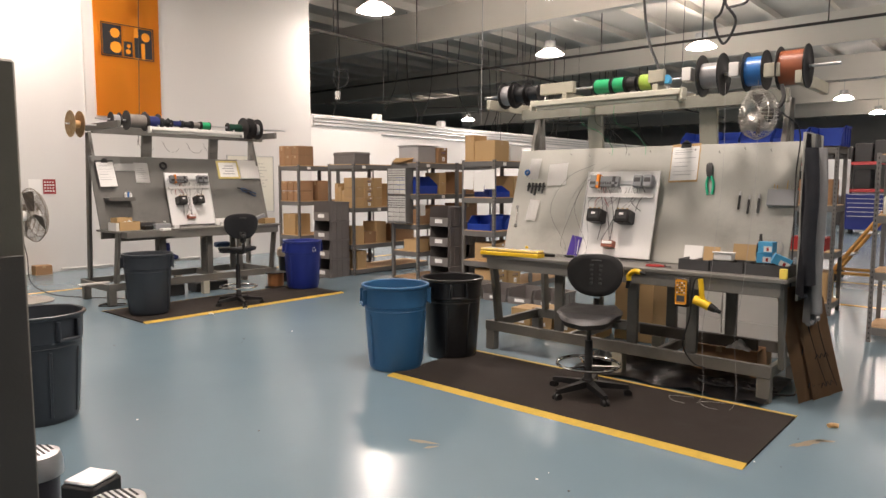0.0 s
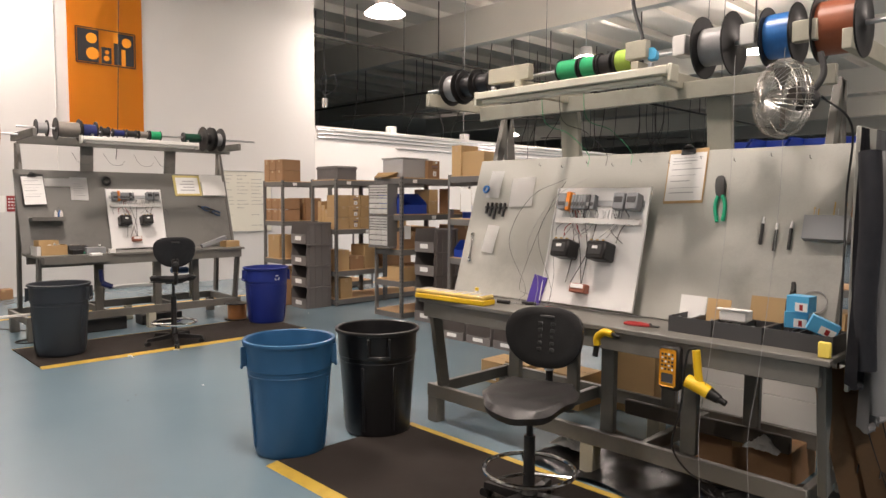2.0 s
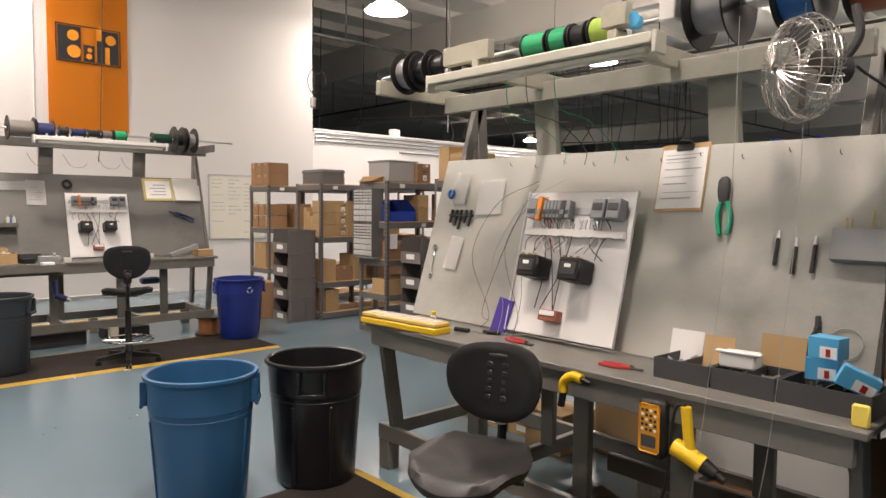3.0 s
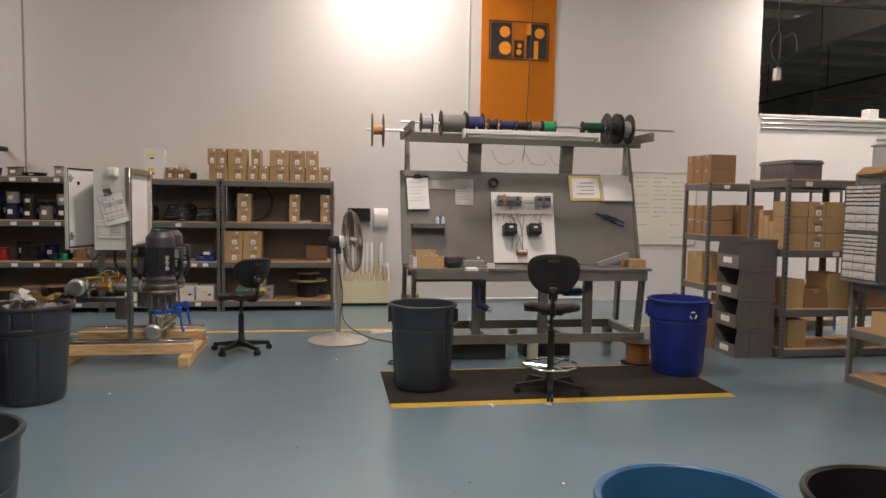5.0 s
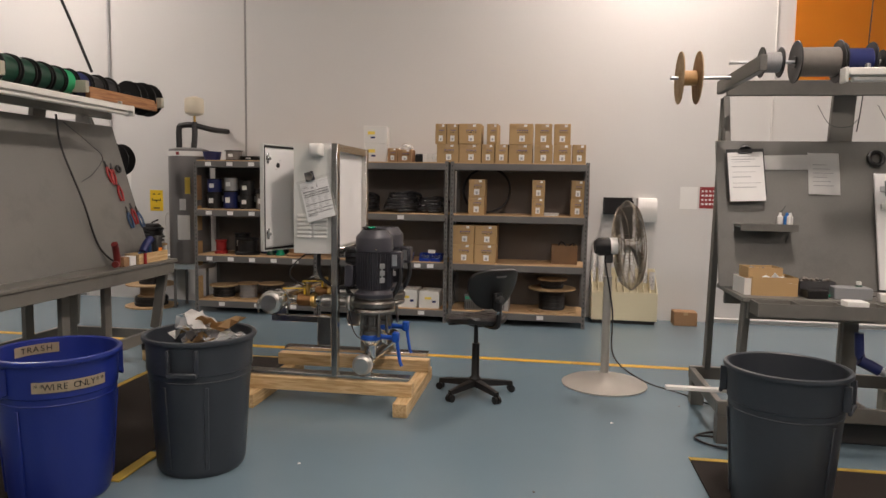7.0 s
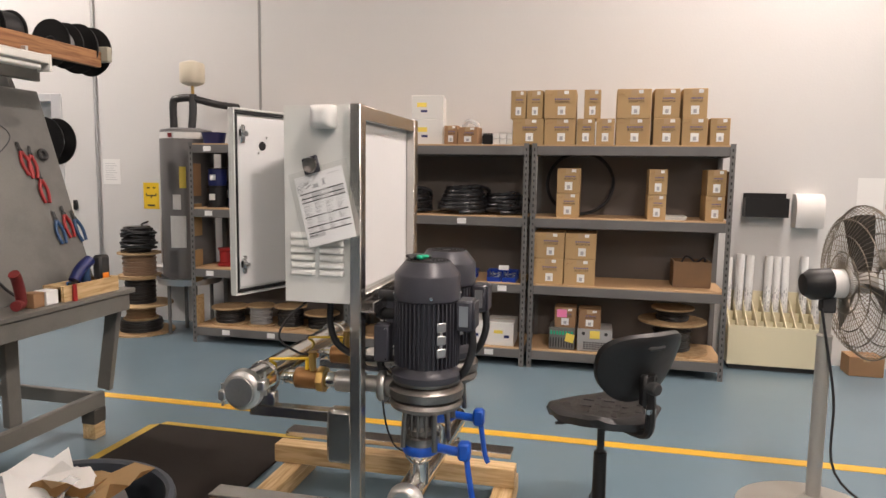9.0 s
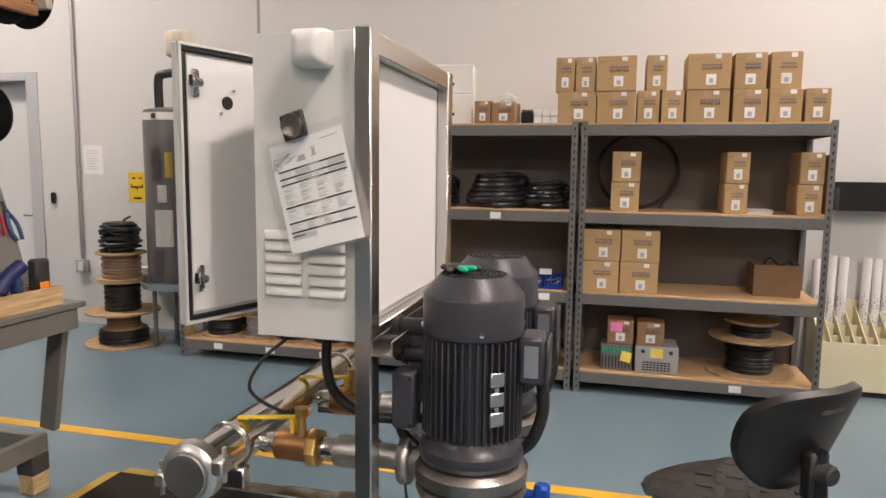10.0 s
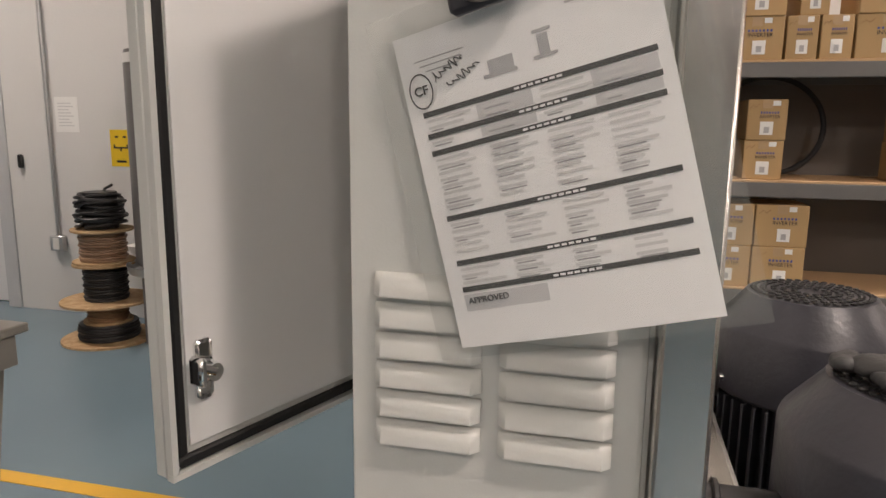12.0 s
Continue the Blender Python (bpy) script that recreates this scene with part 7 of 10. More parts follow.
# ---- things on the wiring benches ----
def backplate(m, w=0.655, h=0.735):
    """A white control panel plate with its modules; local x across, z up, front towards -y."""
    t = thing("control_backplate", "white control panel plate with wired modules", "control panel", m, "control panels in work")
    bm = B()
    box(bm, 0, w, -0.006, 0, 0, h, 0.002)
    part("plate", bm, WHITEP, t)
    for x in (0, w - 0.006):
        bm = B()
        box(bm, x, x + 0.006, -0.02, -0.006, 0, h)
        part("plate_flange", bm, WHITEP, t)
    for z in (0.635, 0.52):
        bm = B()
        box(bm, 0.03, w - 0.03, -0.035 if z < 0.6 else -0.016, -0.006, z - 0.018, z + 0.018, 0.003)
        part("din_rail" if z > 0.6 else "wire_duct", bm, GALV if z > 0.6 else WHITEPL, t)
    x = 0.055
    for i, (ww, mt, hh) in enumerate(((0.06, MODGREY, 0.10), (0.03, ORANGEPL, 0.12), (0.022, MODGREY, 0.09), (0.022, MODGREY, 0.09), (0.022, MODGREY, 0.09), (0.022, MODGREY, 0.09), (0.022, MODGREY, 0.09), (0.03, DARKGREYP, 0.09), (0.03, MODGREY, 0.09))):
        bm = B()
        box(bm, x, x + ww - 0.002, -0.075 if i < 2 else -0.06, -0.016, 0.635 - hh / 2, 0.635 + hh / 2, 0.003)
        md = part("module", bm, mt, t)
        bm = B()
        box(bm, x + 0.004, x + ww - 0.006, -0.077 if i < 2 else -0.062, -0.075 if i < 2 else -0.06, 0.635 - hh * 0.3, 0.635 - hh * 0.05)
        part("module_face", bm, DARKGREYP if mt is MODGREY else MODGREY, md)
        x += ww
    for k in range(2):
        bm = B()
        box(bm, w - 0.20 + 0.085 * k, w - 0.125 + 0.085 * k, -0.085, -0.016, 0.585, 0.685, 0.006)
        r = part("relay_block", bm, MODGREY, t)
        bm = B()
        box(bm, w - 0.19 + 0.085 * k, w - 0.135 + 0.085 * k, -0.088, -0.085, 0.625, 0.66, 0.002)
        part("relay_cap", bm, DARKGREYP, r)
    for cx in (0.165, 0.42):
        bm = B()
        box(bm, cx - 0.065, cx + 0.065, -0.13, -0.006, 0.275, 0.385, 0.010)
        c = part("contactor", bm, BLACKP, t, "black contactor block")
        bm = B()
        box(bm, cx - 0.045, cx + 0.045, -0.136, -0.13, 0.30, 0.36, 0.003)
        part("contactor_face", bm, BLACKM, c)
        for s in (-0.04, 0.0, 0.04):
            bm = B()
            cyl(bm, (cx + s, -0.12, 0.385), (cx + s, -0.12, 0.392), 0.008, n=8)
            part("terminal", bm, BRASSY, c)
        bm = B()
        box(bm, cx - 0.018, cx + 0.018, -0.138, -0.136, 0.335, 0.352)
        part("contactor_label", bm, LABEL, c)
    bm = B()
    box(bm, 0.29 - 0.055, 0.29 + 0.055, -0.06, -0.006, 0.075, 0.13, 0.004)
    tr = part("transformer_block", bm, mat("reddish_core", (0.30, 0.10, 0.06), 0.5), t, "reddish transformer block")
    bm = B()
    box(bm, 0.29 - 0.045, 0.29 + 0.045, -0.066, -0.06, 0.10, 0.125, 0.002)
    part("core_label", bm, LABEL, tr)
    rnd = random.Random(6)
    for mt, nn in ((BLACKW, 6), (GREYW, 14), (LABEL, 26), (RED, 2)):
        bm = B()
        for k in range(nn):
            a = rnd.uniform(0.1, w - 0.12)
            b = min(w - 0.05, max(0.05, a + rnd.uniform(-0.14, 0.14)))
            zb = rnd.choice((0.50, 0.39, 0.13)) if mt is BLACKW else rnd.choice((0.50, 0.50, 0.42))
            tube(bm, bend([(a, -0.05, 0.585), (a + rnd.uniform(-0.03, 0.03), -0.03, 0.54), ((a + b) / 2 + rnd.uniform(-0.05, 0.05), -0.03, (0.54 + zb) / 2), (b, -0.035, zb)], 4), 0.0028, 5)
        part("wiring", bm, mt, t)
    return t


backplate(board(B1, T1, 0.76, 0.0, 0.05) @ pose(0, 0, 0.004, 2.5))
backplate(board(B2, T2, 0.86, 0.0, 0.05) @ pose(0, 0, 0.004, 2.5))


def clipboard(m, label, two=False):
    t = thing("clipboard", label, "clipboard", m, "clipboards")
    bm = B()
    box(bm, 0, 0.235, -0.004, 0, 0, 0.325, 0.002)
    part("board", bm, BLACKM if two else CARD, t)
    bm = B()
    box(bm, 0.008, 0.227, -0.006, -0.004, 0.015 if not two else -0.03, 0.30)
    pp = part("paper", bm, PAPER, t)
    bm = B()
    for k, v in enumerate((0.27, 0.25, 0.235, 0.20, 0.165, 0.13, 0.09, 0.06)):
        box(bm, 0.03, 0.205 - 0.03 * (k % 3), -0.0072, -0.006, v, v + (0.005 if k % 2 else 0.0025))
    part("text_lines", bm, GREYINK, pp)
    bm = B()
    box(bm, 0.075, 0.16, -0.014, -0.004, 0.29, 0.325, 0.004)
    cyl(bm, (0.117, -0.010, 0.325), (0.117, -0.010, 0.348), 0.035, 0.012, 12)
    part("clip", bm, BLACKM, t)
    return t


def sheet_of_paper(m, w, h, label, lines=True, material=PAPER):
    t = thing("paper_sheet", label, "paper", m, "papers on boards")
    bm = B()
    n = 5
    g = [[bm.verts.new((w * i / n, -0.009 - 0.004 * math.sin(3 * k / n + 1.3 * i), h * k / n)) for k in range(n + 1)] for i in range(n + 1)]
    for i in range(n):
        for k in range(n):
            bm.faces.new((g[i][k], g[i + 1][k], g[i + 1][k + 1], g[i][k + 1]))
    bmesh.ops.solidify(bm, geom=bm.faces[:], thickness=0.0008)
    part("sheet", bm, material, t)
    if lines:
        bm = B()
        for k in range(6):
            box(bm, w * 0.15, w * (0.8 - 0.1 * (k % 3)), -0.0145, -0.0135, h * (0.2 + 0.1 * k), h * (0.2 + 0.1 * k) + 0.004)
        part("print_lines", bm, GREYINK, t)
    return t


def pliers(m, grip, label, L=0.17):
    t = thing("pliers", label, "hand tool", m, "hand tools")
    bm = B()
    cyl(bm, (-0.008, 0, 0), (0.008, -0.008, 0), 0.01, n=10)
    box(bm, -0.010, 0.010, -0.010, -0.002, 0.0, 0.05, 0.004)
    part("jaw", bm, BLACKM, t)
    for s in (-1, 1):
        bm = B()
        tube(bm, bend([(s * 0.003, -0.006, -0.005), (s * 0.022, -0.006, -0.05), (s * 0.024, -0.006, -0.09), (s * 0.014, -0.006, -L + 0.03)], 4), 0.009, 8)
        part("grip", bm, grip, t)
    return t


def bench1_things():
    b = lambda u, v, off=0.0, spin=0.0: board(B1, T1, u, v, off, spin)
    clipboard(b(1.45, 0.665, 0.002, 2), "brown clipboard with a printed form on the board")
    t = thing("crimping_tool", "black and green crimping tool hung on the board", "hand tool", b(1.785, 0.70, 0.004, 8), "hand tools")
    bm = B()
    lathe(bm, [(0, 0.0), (0.018, 0.004), (0.026, 0.03), (0.03, 0.07), (0.026, 0.11), (0.014, 0.125), (0, 0.127)], 14, (0.0, -0.013, 0.0), (0, 0, 1), 1.0, 0.4)
    part("head", bm, BLACKM, t)
    for sx in (-1, 1):
        bm = B()
        tube(bm, bend([(sx * 0.012, -0.012, 0.01), (sx * 0.026, -0.012, -0.04), (sx * 0.024, -0.012, -0.09), (sx * 0.016, -0.012, -0.135)], 4), 0.0105, 8)
        part("grip", bm, TOOLGREEN, t)
    for u, v, mt in ((2.03, 0.52, CABLE), (2.10, 0.49, BLACKM), (2.17, 0.50, BLACKM)):
        t = thing("marker_pen", "black marker pen hung on the board", "pen", b(u, v, 0.012), "pens on the board")
        bm = B()
        cyl(bm, (0, 0, -0.07), (0, 0, 0.04), 0.008, n=10)
        part("barrel", bm, mt, t)
        bm = B()
        cyl(bm, (0, 0, 0.04), (0, 0, 0.075), 0.009, 0.006, 10)
        part("cap", bm, GALV, t)
    # grey wall pocket with drill bits
    t = thing("tool_pocket", "grey sheet metal pocket with drill bits", "tool holder", b(2.235, 0.48, 0.0))
    bm = B()
    box(bm, 0, 0.2, -0.055, -0.052, 0, 0.12)
    box(bm, 0, 0.2, -0.052, 0, 0, 0.004)
    box(bm, 0, 0.003, -0.052, 0, 0.004, 0.12)
    box(bm, 0.197, 0.2, -0.052, 0, 0.004, 0.12)
    part("body", bm, MODGREY, t)
    rnd = random.Random(4)
    for k in range(8):
        bm = B()
        x = rnd.uniform(0.02, 0.18)
        cyl(bm, (x, -0.03, 0.006), (x + rnd.uniform(-0.01, 0.01), -0.035, rnd.uniform(0.14, 0.20)), 0.003, n=6)
        part("drill_bit", bm, BRASSY if k % 2 else GALV, t)
    # bits row and bags at the far end
    t = thing("tool_rail", "small rail of black bits on the board", "tool holder", b(0.08, 0.62, 0.0))
    bm = B()
    box(bm, 0, 0.2, -0.018, 0, 0, 0.012, 0.002)
    part("rail", bm, BLACKM, t)
    for k in range(5):
        bm = B()
        cyl(bm, (0.02 + 0.04 * k, -0.012, -0.04 - 0.02 * (k % 3)), (0.02 + 0.04 * k, -0.012, 0.04), 0.009, n=8)
        part("bit", bm, BLACKM, t)
    sheet_of_paper(b(0.30, 0.63, 0.003, 3), 0.20, 0.21, "white paper in a clear bag on the board", False, PAPER)
    sheet_of_paper(b(0.07, 0.70, 0.003, -2), 0.12, 0.20, "small white paper bag hung on the board", False)
    sheet_of_paper(b(0.13, 0.30, 0.003, -5), 0.11, 0.20, "crumpled white paper bag hung on the board", False)
    bm = B()
    ring(bm, (0, -0.012, 0), 0.022, 0.009, (0, 1, 0), 20, 8)
    one("tape_roll", bm, BLUEW, "small roll of blue tape on a hook", "tape", b(0.06, 0.76, 0.006))
    t = thing("wrench", "bright steel spanner hung at the board edge", "hand tool", b(0.02, 0.33, 0.004, 6))
    bm = B()
    box(bm, -0.008, 0.008, -0.006, 0, -0.08, 0.08, 0.002)
    ring(bm, (0, -0.003, 0.09), 0.014, 0.005, (0, 1, 0), 16, 6)
    ring(bm, (0, -0.003, -0.09), 0.014, 0.005, (0, 1, 0), 16, 6)
    part("shank", bm, CHROME, t)
    pliers(b(2.22, 0.22, 0.004, 4), BLACKM, "black snips hung on the board", 0.16)
    bm = B()
    ring(bm, (0, -0.004, 0), 0.055, 0.0025, (0, 1, 0), 28, 5)
    one("wire_loop", bm, GREYW, "loop of clear wire hung on the board", "wire", b(2.32, 0.18, 0.004))
    # loose wires draped over the board
    rnd = random.Random(9)
    for k in range(5):
        bm = B()
        u = 0.35 + 0.07 * k
        pts = [B1 @ Vector((u + 0.45, 0.60, 1.72 - 0.02 * k)), B1 @ Vector((u + 0.28, 0.52, 1.55)), B1 @ Vector((u + 0.18, 0.45, 1.3)), B1 @ Vector((u + 0.22, 0.38, 1.05)), B1 @ Vector((u + 0.3, 0.30, T1 + 0.02 + 0.01 * (k % 3)))]
        pts = [p + Vector((rnd.uniform(-0.09, 0.09), -0.05, rnd.uniform(-0.05, 0.05))) for p in pts]
        tube(bm, bend(pts, 6), 0.0014, 5)
        one("loose_wire", bm, (CABLEGREY, BLACKW, GREYW)[k % 3], "thin loose wire draped over the board", "wire", group="loose wires")
    # pencil-like hooks row
    for k in range(10):
        bm = B()
        u = 0.5 + 0.19 * k
        tube(bm, [(0, 0, 0), (0, -0.02, 0), (0, -0.024, 0.012)], 0.002, 5)
        one("wire_hook", bm, BLACKM, "small black wire hook on the board", "hook", b(u, 0.93 - 0.02 * (k % 2)), "hooks on the board")
    # table things
    tb = lambda u, y, rz=0.0: B1 @ pose(u, y, T1, 0, 0, rz)
    t = thing("organiser_case", "yellow parts case with a milky lid at the table edge", "parts case", tb(-0.025, -0.03, 4))
    bm = B()
    box(bm, 0, 0.59, 0, 0.13, 0, 0.035, 0.006)
    part("tray", bm, YELLOW, t)
    bm = B()
    box(bm, 0.004, 0.586, 0.004, 0.126, 0.035, 0.062, 0.008)
    part("lid", bm, mat("milky_yellow_lid", (0.72, 0.52, 0.16), 0.2, vary=0.15, scale=30), t)
    for k in range(8):
        bm = B()
        box(bm, 0.03 + 0.07 * k, 0.075 + 0.07 * k, 0.02, 0.11, 0.062, 0.064, 0.001)
        part("lid_window", bm, CLEARPL, t)
    t = thing("bottle", "small clear bottle with a yellow cap", "bottle", tb(0.30, 0.24))
    bm = B()
    lathe(bm, [(0, 0), (0.018, 0), (0.02, 0.01), (0.02, 0.045), (0.012, 0.055), (0, 0.055)], 16)
    part("body", bm, CLEARPL, t)
    bm = B()
    cyl(bm, (0, 0, 0.055), (0, 0, 0.075), 0.014, n=12)
    part("cap", bm, YSIGN, t)
    for u, y, rz in ((0.52, 0.2, 10), (0.68, 0.25, 30)):
        t = thing("screwdriver", "black screwdriver lying on the table", "hand tool", tb(u, y, rz), "hand tools")
        bm = B()
        cyl(bm, (0, 0, 0.012), (0.09, 0, 0.012), 0.012, n=10)
        part("handle", bm, BLACKP, t)
        bm = B()
        cyl(bm, (0.09, 0, 0.012), (0.2, 0, 0.008), 0.003, n=8)
        part("shaft", bm, CHROME, t)
    bm = B()
    box(bm, 0, 0.10, 0, 0.012, 0, 0.20, 0.003, pose(0, 0, 0, -14, 10, 0))
    one("folder", bm, PURPLE, "violet folder leaning on the board", "folder", tb(0.66, 0.31))
    pliers(tb(1.0, 0.22) @ pose(0, 0, 0.012, 90, 0, 80), RED, "red-handled pliers lying on the table")
    pliers(tb(1.62, 0.16) @ pose(0, 0, 0.012, 90, 0, 95), RED, "red-handled cutters lying on the table")
    # trays
    for k, (u0, w) in enumerate(((1.735, 0.225), (1.968, 0.230), (2.205, 0.29))):
        t = thing("divider_tray", "dark grey open divider tray on the table", "tray", tb(u0, 0.13, -2), "dark grey trays")
        for a in ((0, w, 0, 0.006), (0, w, 0.194, 0.2), (0, 0.006, 0.006, 0.194), (w - 0.006, w, 0.006, 0.194), (w / 2, w / 2 + 0.005, 0.006, 0.194)):
            bm = B()
            box(bm, a[0], a[1], a[2], a[3], 0, 0.08, 0.0)
            part("divider" if a[0] == w / 2 else "side", bm, DARKGREYP, t)
        bm = B()
        box(bm, 0.006, w - 0.006, 0.006, 0.194, 0, 0.006)
        part("bottom", bm, DARKGREYP, t)
        bm = B()
        rnd = random.Random(k)
        for i in range(14):
            pq = Vector((rnd.uniform(0.02, w - 0.02), rnd.uniform(0.02, 0.18), 0.03 + rnd.uniform(0, 0.03)))
            cyl(bm, pq, pq + Vector((rnd.uniform(-0.03, 0.03), rnd.uniform(-0.02, 0.02), 0.012)), 0.006, n=6)
        part("small_parts", bm, MODGREY, t)
    for u, y, z, rx, rz, w, d, h in ((2.26, 0.22, 0.08, 0, 8, 0.10, 0.08, 0.075), (2.265, 0.225, 0.1555, 0, -6, 0.10, 0.08, 0.075), (2.37, 0.17, 0.095, 24, 20, 0.12, 0.06, 0.07)):
        t = thing("small_box", "light blue and white retail box on the trays", "small box", tb(u, y, rz) @ pose(0, 0, z, 0, rx, 0), "light blue boxes")
        bm = B()
        box(bm, 0, w, 0, d, 0, h, 0.002)
        part("body", bm, SKYBOX, t)
        bm = B()
        box(bm, w * 0.4, w * 0.95, -0.001, 0, h * 0.08, h * 0.6)
        part("white_panel", bm, LABEL, t)
        bm = B()
        box(bm, w * 0.6, w * 0.75, -0.002, -0.001, h * 0.15, h * 0.5)
        part("red_mark", bm, RED, t)
    for u, y, w, h, mt, nm in ((1.86, 0.27, 0.12, 0.17, CARD, "brown card standing in the tray"), (1.70, 0.30, 0.14, 0.17, PAPER, "white card standing behind the tray"), (2.06, 0.31, 0.16, 0.20, CARD, "brown card leaning on the board")):
        bm = B()
        box(bm, 0, w, 0, 0.003, 0, h, 0.0, pose(0, 0, 0, -12))
        one("card", bm, mt, nm, "card", tb(u, y), "cards")
    t = thing("meter_box", "white plastic meter lying on the tray", "meter", tb(1.98, 0.16, 6) @ pose(0, 0, 0.0805))
    bm = B()
    box(bm, 0, 0.13, 0, 0.10, 0, 0.055, 0.008)
    part("body", bm, WHITEPL, t)
    bm = B()
    box(bm, -0.01, 0.15, -0.005, 0.02, 0.055, 0.065, 0.003)
    part("lid", bm, LABEL, t)
    bm = B()
    box(bm, 0, 0.05, 0, 0.02, 0, 0.07, 0.005)
    one("label_dispenser", bm, YNOTE, "yellow and white dispenser at the table end", "dispenser", B1 @ pose(2.46, 0.04, T1))
    # tools hung from the apron
    t = thing("cordless_screwdriver", "yellow and black pistol-grip tool hung at the table edge", "power tool", B1 @ pose(1.42, -0.03, T1 - 0.10))
    bm = B()
    tube(bm, bend([(0.0, 0, 0.0), (0.0, 0, 0.04), (0.04, 0, 0.075), (0.09, 0, 0.07)], 4), 0.02, 10)
    part("body", bm, YELLOW, t)
    bm = B()
    tube(bm, [(0.0, 0, 0.01), (-0.012, 0, -0.06)], 0.016, 10)
    part("grip", bm, BLACKP, t)
    bm = B()
    cyl(bm, (0.09, 0, 0.07), (0.13, 0, 0.06), 0.012, 0.008, 10)
    part("nose", bm, BLACKP, t)
    t = thing("multimeter", "yellow multimeter with many keys hung at the table", "meter", B1 @ pose(1.79, -0.035, T1 - 0.25))
    bm = B()
    box(bm, 0, 0.105, -0.03, 0.02, 0, 0.215, 0.012)
    part("case", bm, BLACKP, t)
    bm = B()
    box(bm, 0.008, 0.09, -0.036, -0.03, 0.02, 0.20, 0.008)
    part("face", bm, mat("orange_yellow_plastic", (0.80, 0.36, 0.015), 0.4), t)
    bm = B()
    box(bm, 0.02, 0.078, -0.038, -0.036, 0.04, 0.085, 0.003)
    part("display", bm, DARKGREYP, t)
    for r in range(5):
        for c in range(4):
            bm = B()
            box(bm, 0.018 + 0.017 * c, 0.029 + 0.017 * c, -0.039, -0.036, 0.10 + 0.018 * r, 0.11 + 0.018 * r, 0.002)
            part("key", bm, INK if (r + c) % 3 else LABEL, t)
    t = thing("heat_gun", "yellow heat gun with a black nozzle hung from the table", "power tool", B1 @ pose(1.97, -0.05, T1 - 0.05) @ Matrix.Diagonal((0.78, 0.78, 0.78, 1)))
    bm = B()
    tube(bm, bend([(0.0, 0, 0.02), (0.01, 0, -0.06), (0.02, 0, -0.14), (0.03, 0, -0.18)], 4), 0.024, 12)
    part("grip", bm, YELLOW, t)
    bm = B()
    tube(bm, [(-0.05, 0, -0.175), (0.03, 0, -0.20), (0.09, 0, -0.225)], 0.042, 14)
    part("barrel", bm, YELLOW, t)
    bm = B()
    cyl(bm, (0.09, 0, -0.225), (0.15, 0, -0.25), 0.038, 0.028, 14)
    cyl(bm, (0.15, 0, -0.25), (0.19, 0, -0.266), 0.02, 0.018, 12)
    part("nozzle", bm, BLACKP, t)
    bm = B()
    tube(bm, bend([(0.0, 0.0, 0.03), (-0.06, 0.01, -0.02), (-0.10, 0.03, -0.35), (-0.16, 0.05, -0.62), (-0.10, 0.15, -0.80), (0.0, 0.2, -0.85)]), 0.007, 8)
    part("power_cord", bm, CABLE, t)
    # thin white strings down to the mat
    for k, (u, y) in enumerate(((2.02, -0.06), (2.24, -0.05))):
        bm = B()
        tube(bm, bend([(u, 0.15, 2.25), (u + 0.05, 0.02, 1.6), (u + 0.02, y, 0.85), (u - 0.02, y, 0.5), (u + 0.03, y - 0.1, 0.05), (u - 0.1, y - 0.2, 0.019), (u - 0.2, y - 0.1, 0.018), (u - 0.05, y - 0.02, 0.018)]), 0.0012, 5)
        one("hanging_wire", bm, GREYW, "thin white wire hanging from the spools to the mat", "wire", B1, "hanging wires")
    for u, mt in ((0.85, GREENW), (1.15, GREENW), (0.98, BLACKW)):
        bm = B()
        tube(bm, bend([(u, 0.2, 2.28), (u - 0.05, 0.3, 2.05), (u + 0.04, 0.42, 1.98), (u + 0.1, 0.55, 1.86), (u + 0.12, 0.52, 1.78)]), 0.0022, 5)
        one("hanging_wire", bm, mt, "thin wire hanging from a spool", "wire", B1, "hanging wires")
    # white spacers on the rod and timber blocks
    for u, w in ((1.70, 0.07), (2.035, 0.07)):
        bm = B()
        box(bm, u, u + w, 0.15, 0.25, 2.29, 2.39, 0.006)
        one("spool_spacer", bm, WHITEPL, "white block that spaces the spools", "block", B1, "rod blocks")
    for u, w, z in ((0.50, 0.32, 2.285), (1.46, 0.12, 2.30), (2.28, 0.10, 2.26)):
        bm = B()
        box(bm, u, u + w, 0.11, 0.16, z, z + 0.09, 0.004)
        one("timber_block", bm, CREAM, "cream timber bracket under the spool rod", "bracket", B1, "rod brackets")
    bm = B()
    box(bm, 0, 0.05, 0, 0.04, 0, 0.05, 0.008)
    cyl(bm, (0.025, -0.002, 0.035), (0.025, 0.0, 0.035), 0.03, n=14)
    one("blue_tag", bm, SKYBOX, "light blue tag beside the spools", "tag", B1 @ pose(1.57, 0.14, 2.285))
    # small cage fan under the rack
    t = thing("clip_fan", "chrome wire cage fan hung under the spools", "fan", B1 @ pose(2.30, -0.03, 2.0))
    ax = Vector((-0.62, -0.78, 0.0)).normalized()
    u2, w2 = grid_axes(ax)
    bm = B()
    for side in (-1, 1):
        for k in range(40):
            a = 2 * math.pi * k / 40
            e = math.cos(a) * u2 + math.sin(a) * w2
            tube(bm, [side * ax * 0.085 + e * 0.02, side * ax * 0.078 + e * 0.09, side * ax * 0.045 + e * 0.15, e * 0.165], 0.0017, 4)
        for rr, dd in ((0.02, 0.065), (0.09, 0.06), (0.15, 0.03), (0.165, 0.0)):
            ring(bm, side * ax * dd, rr, 0.0022, ax, 30, 5)
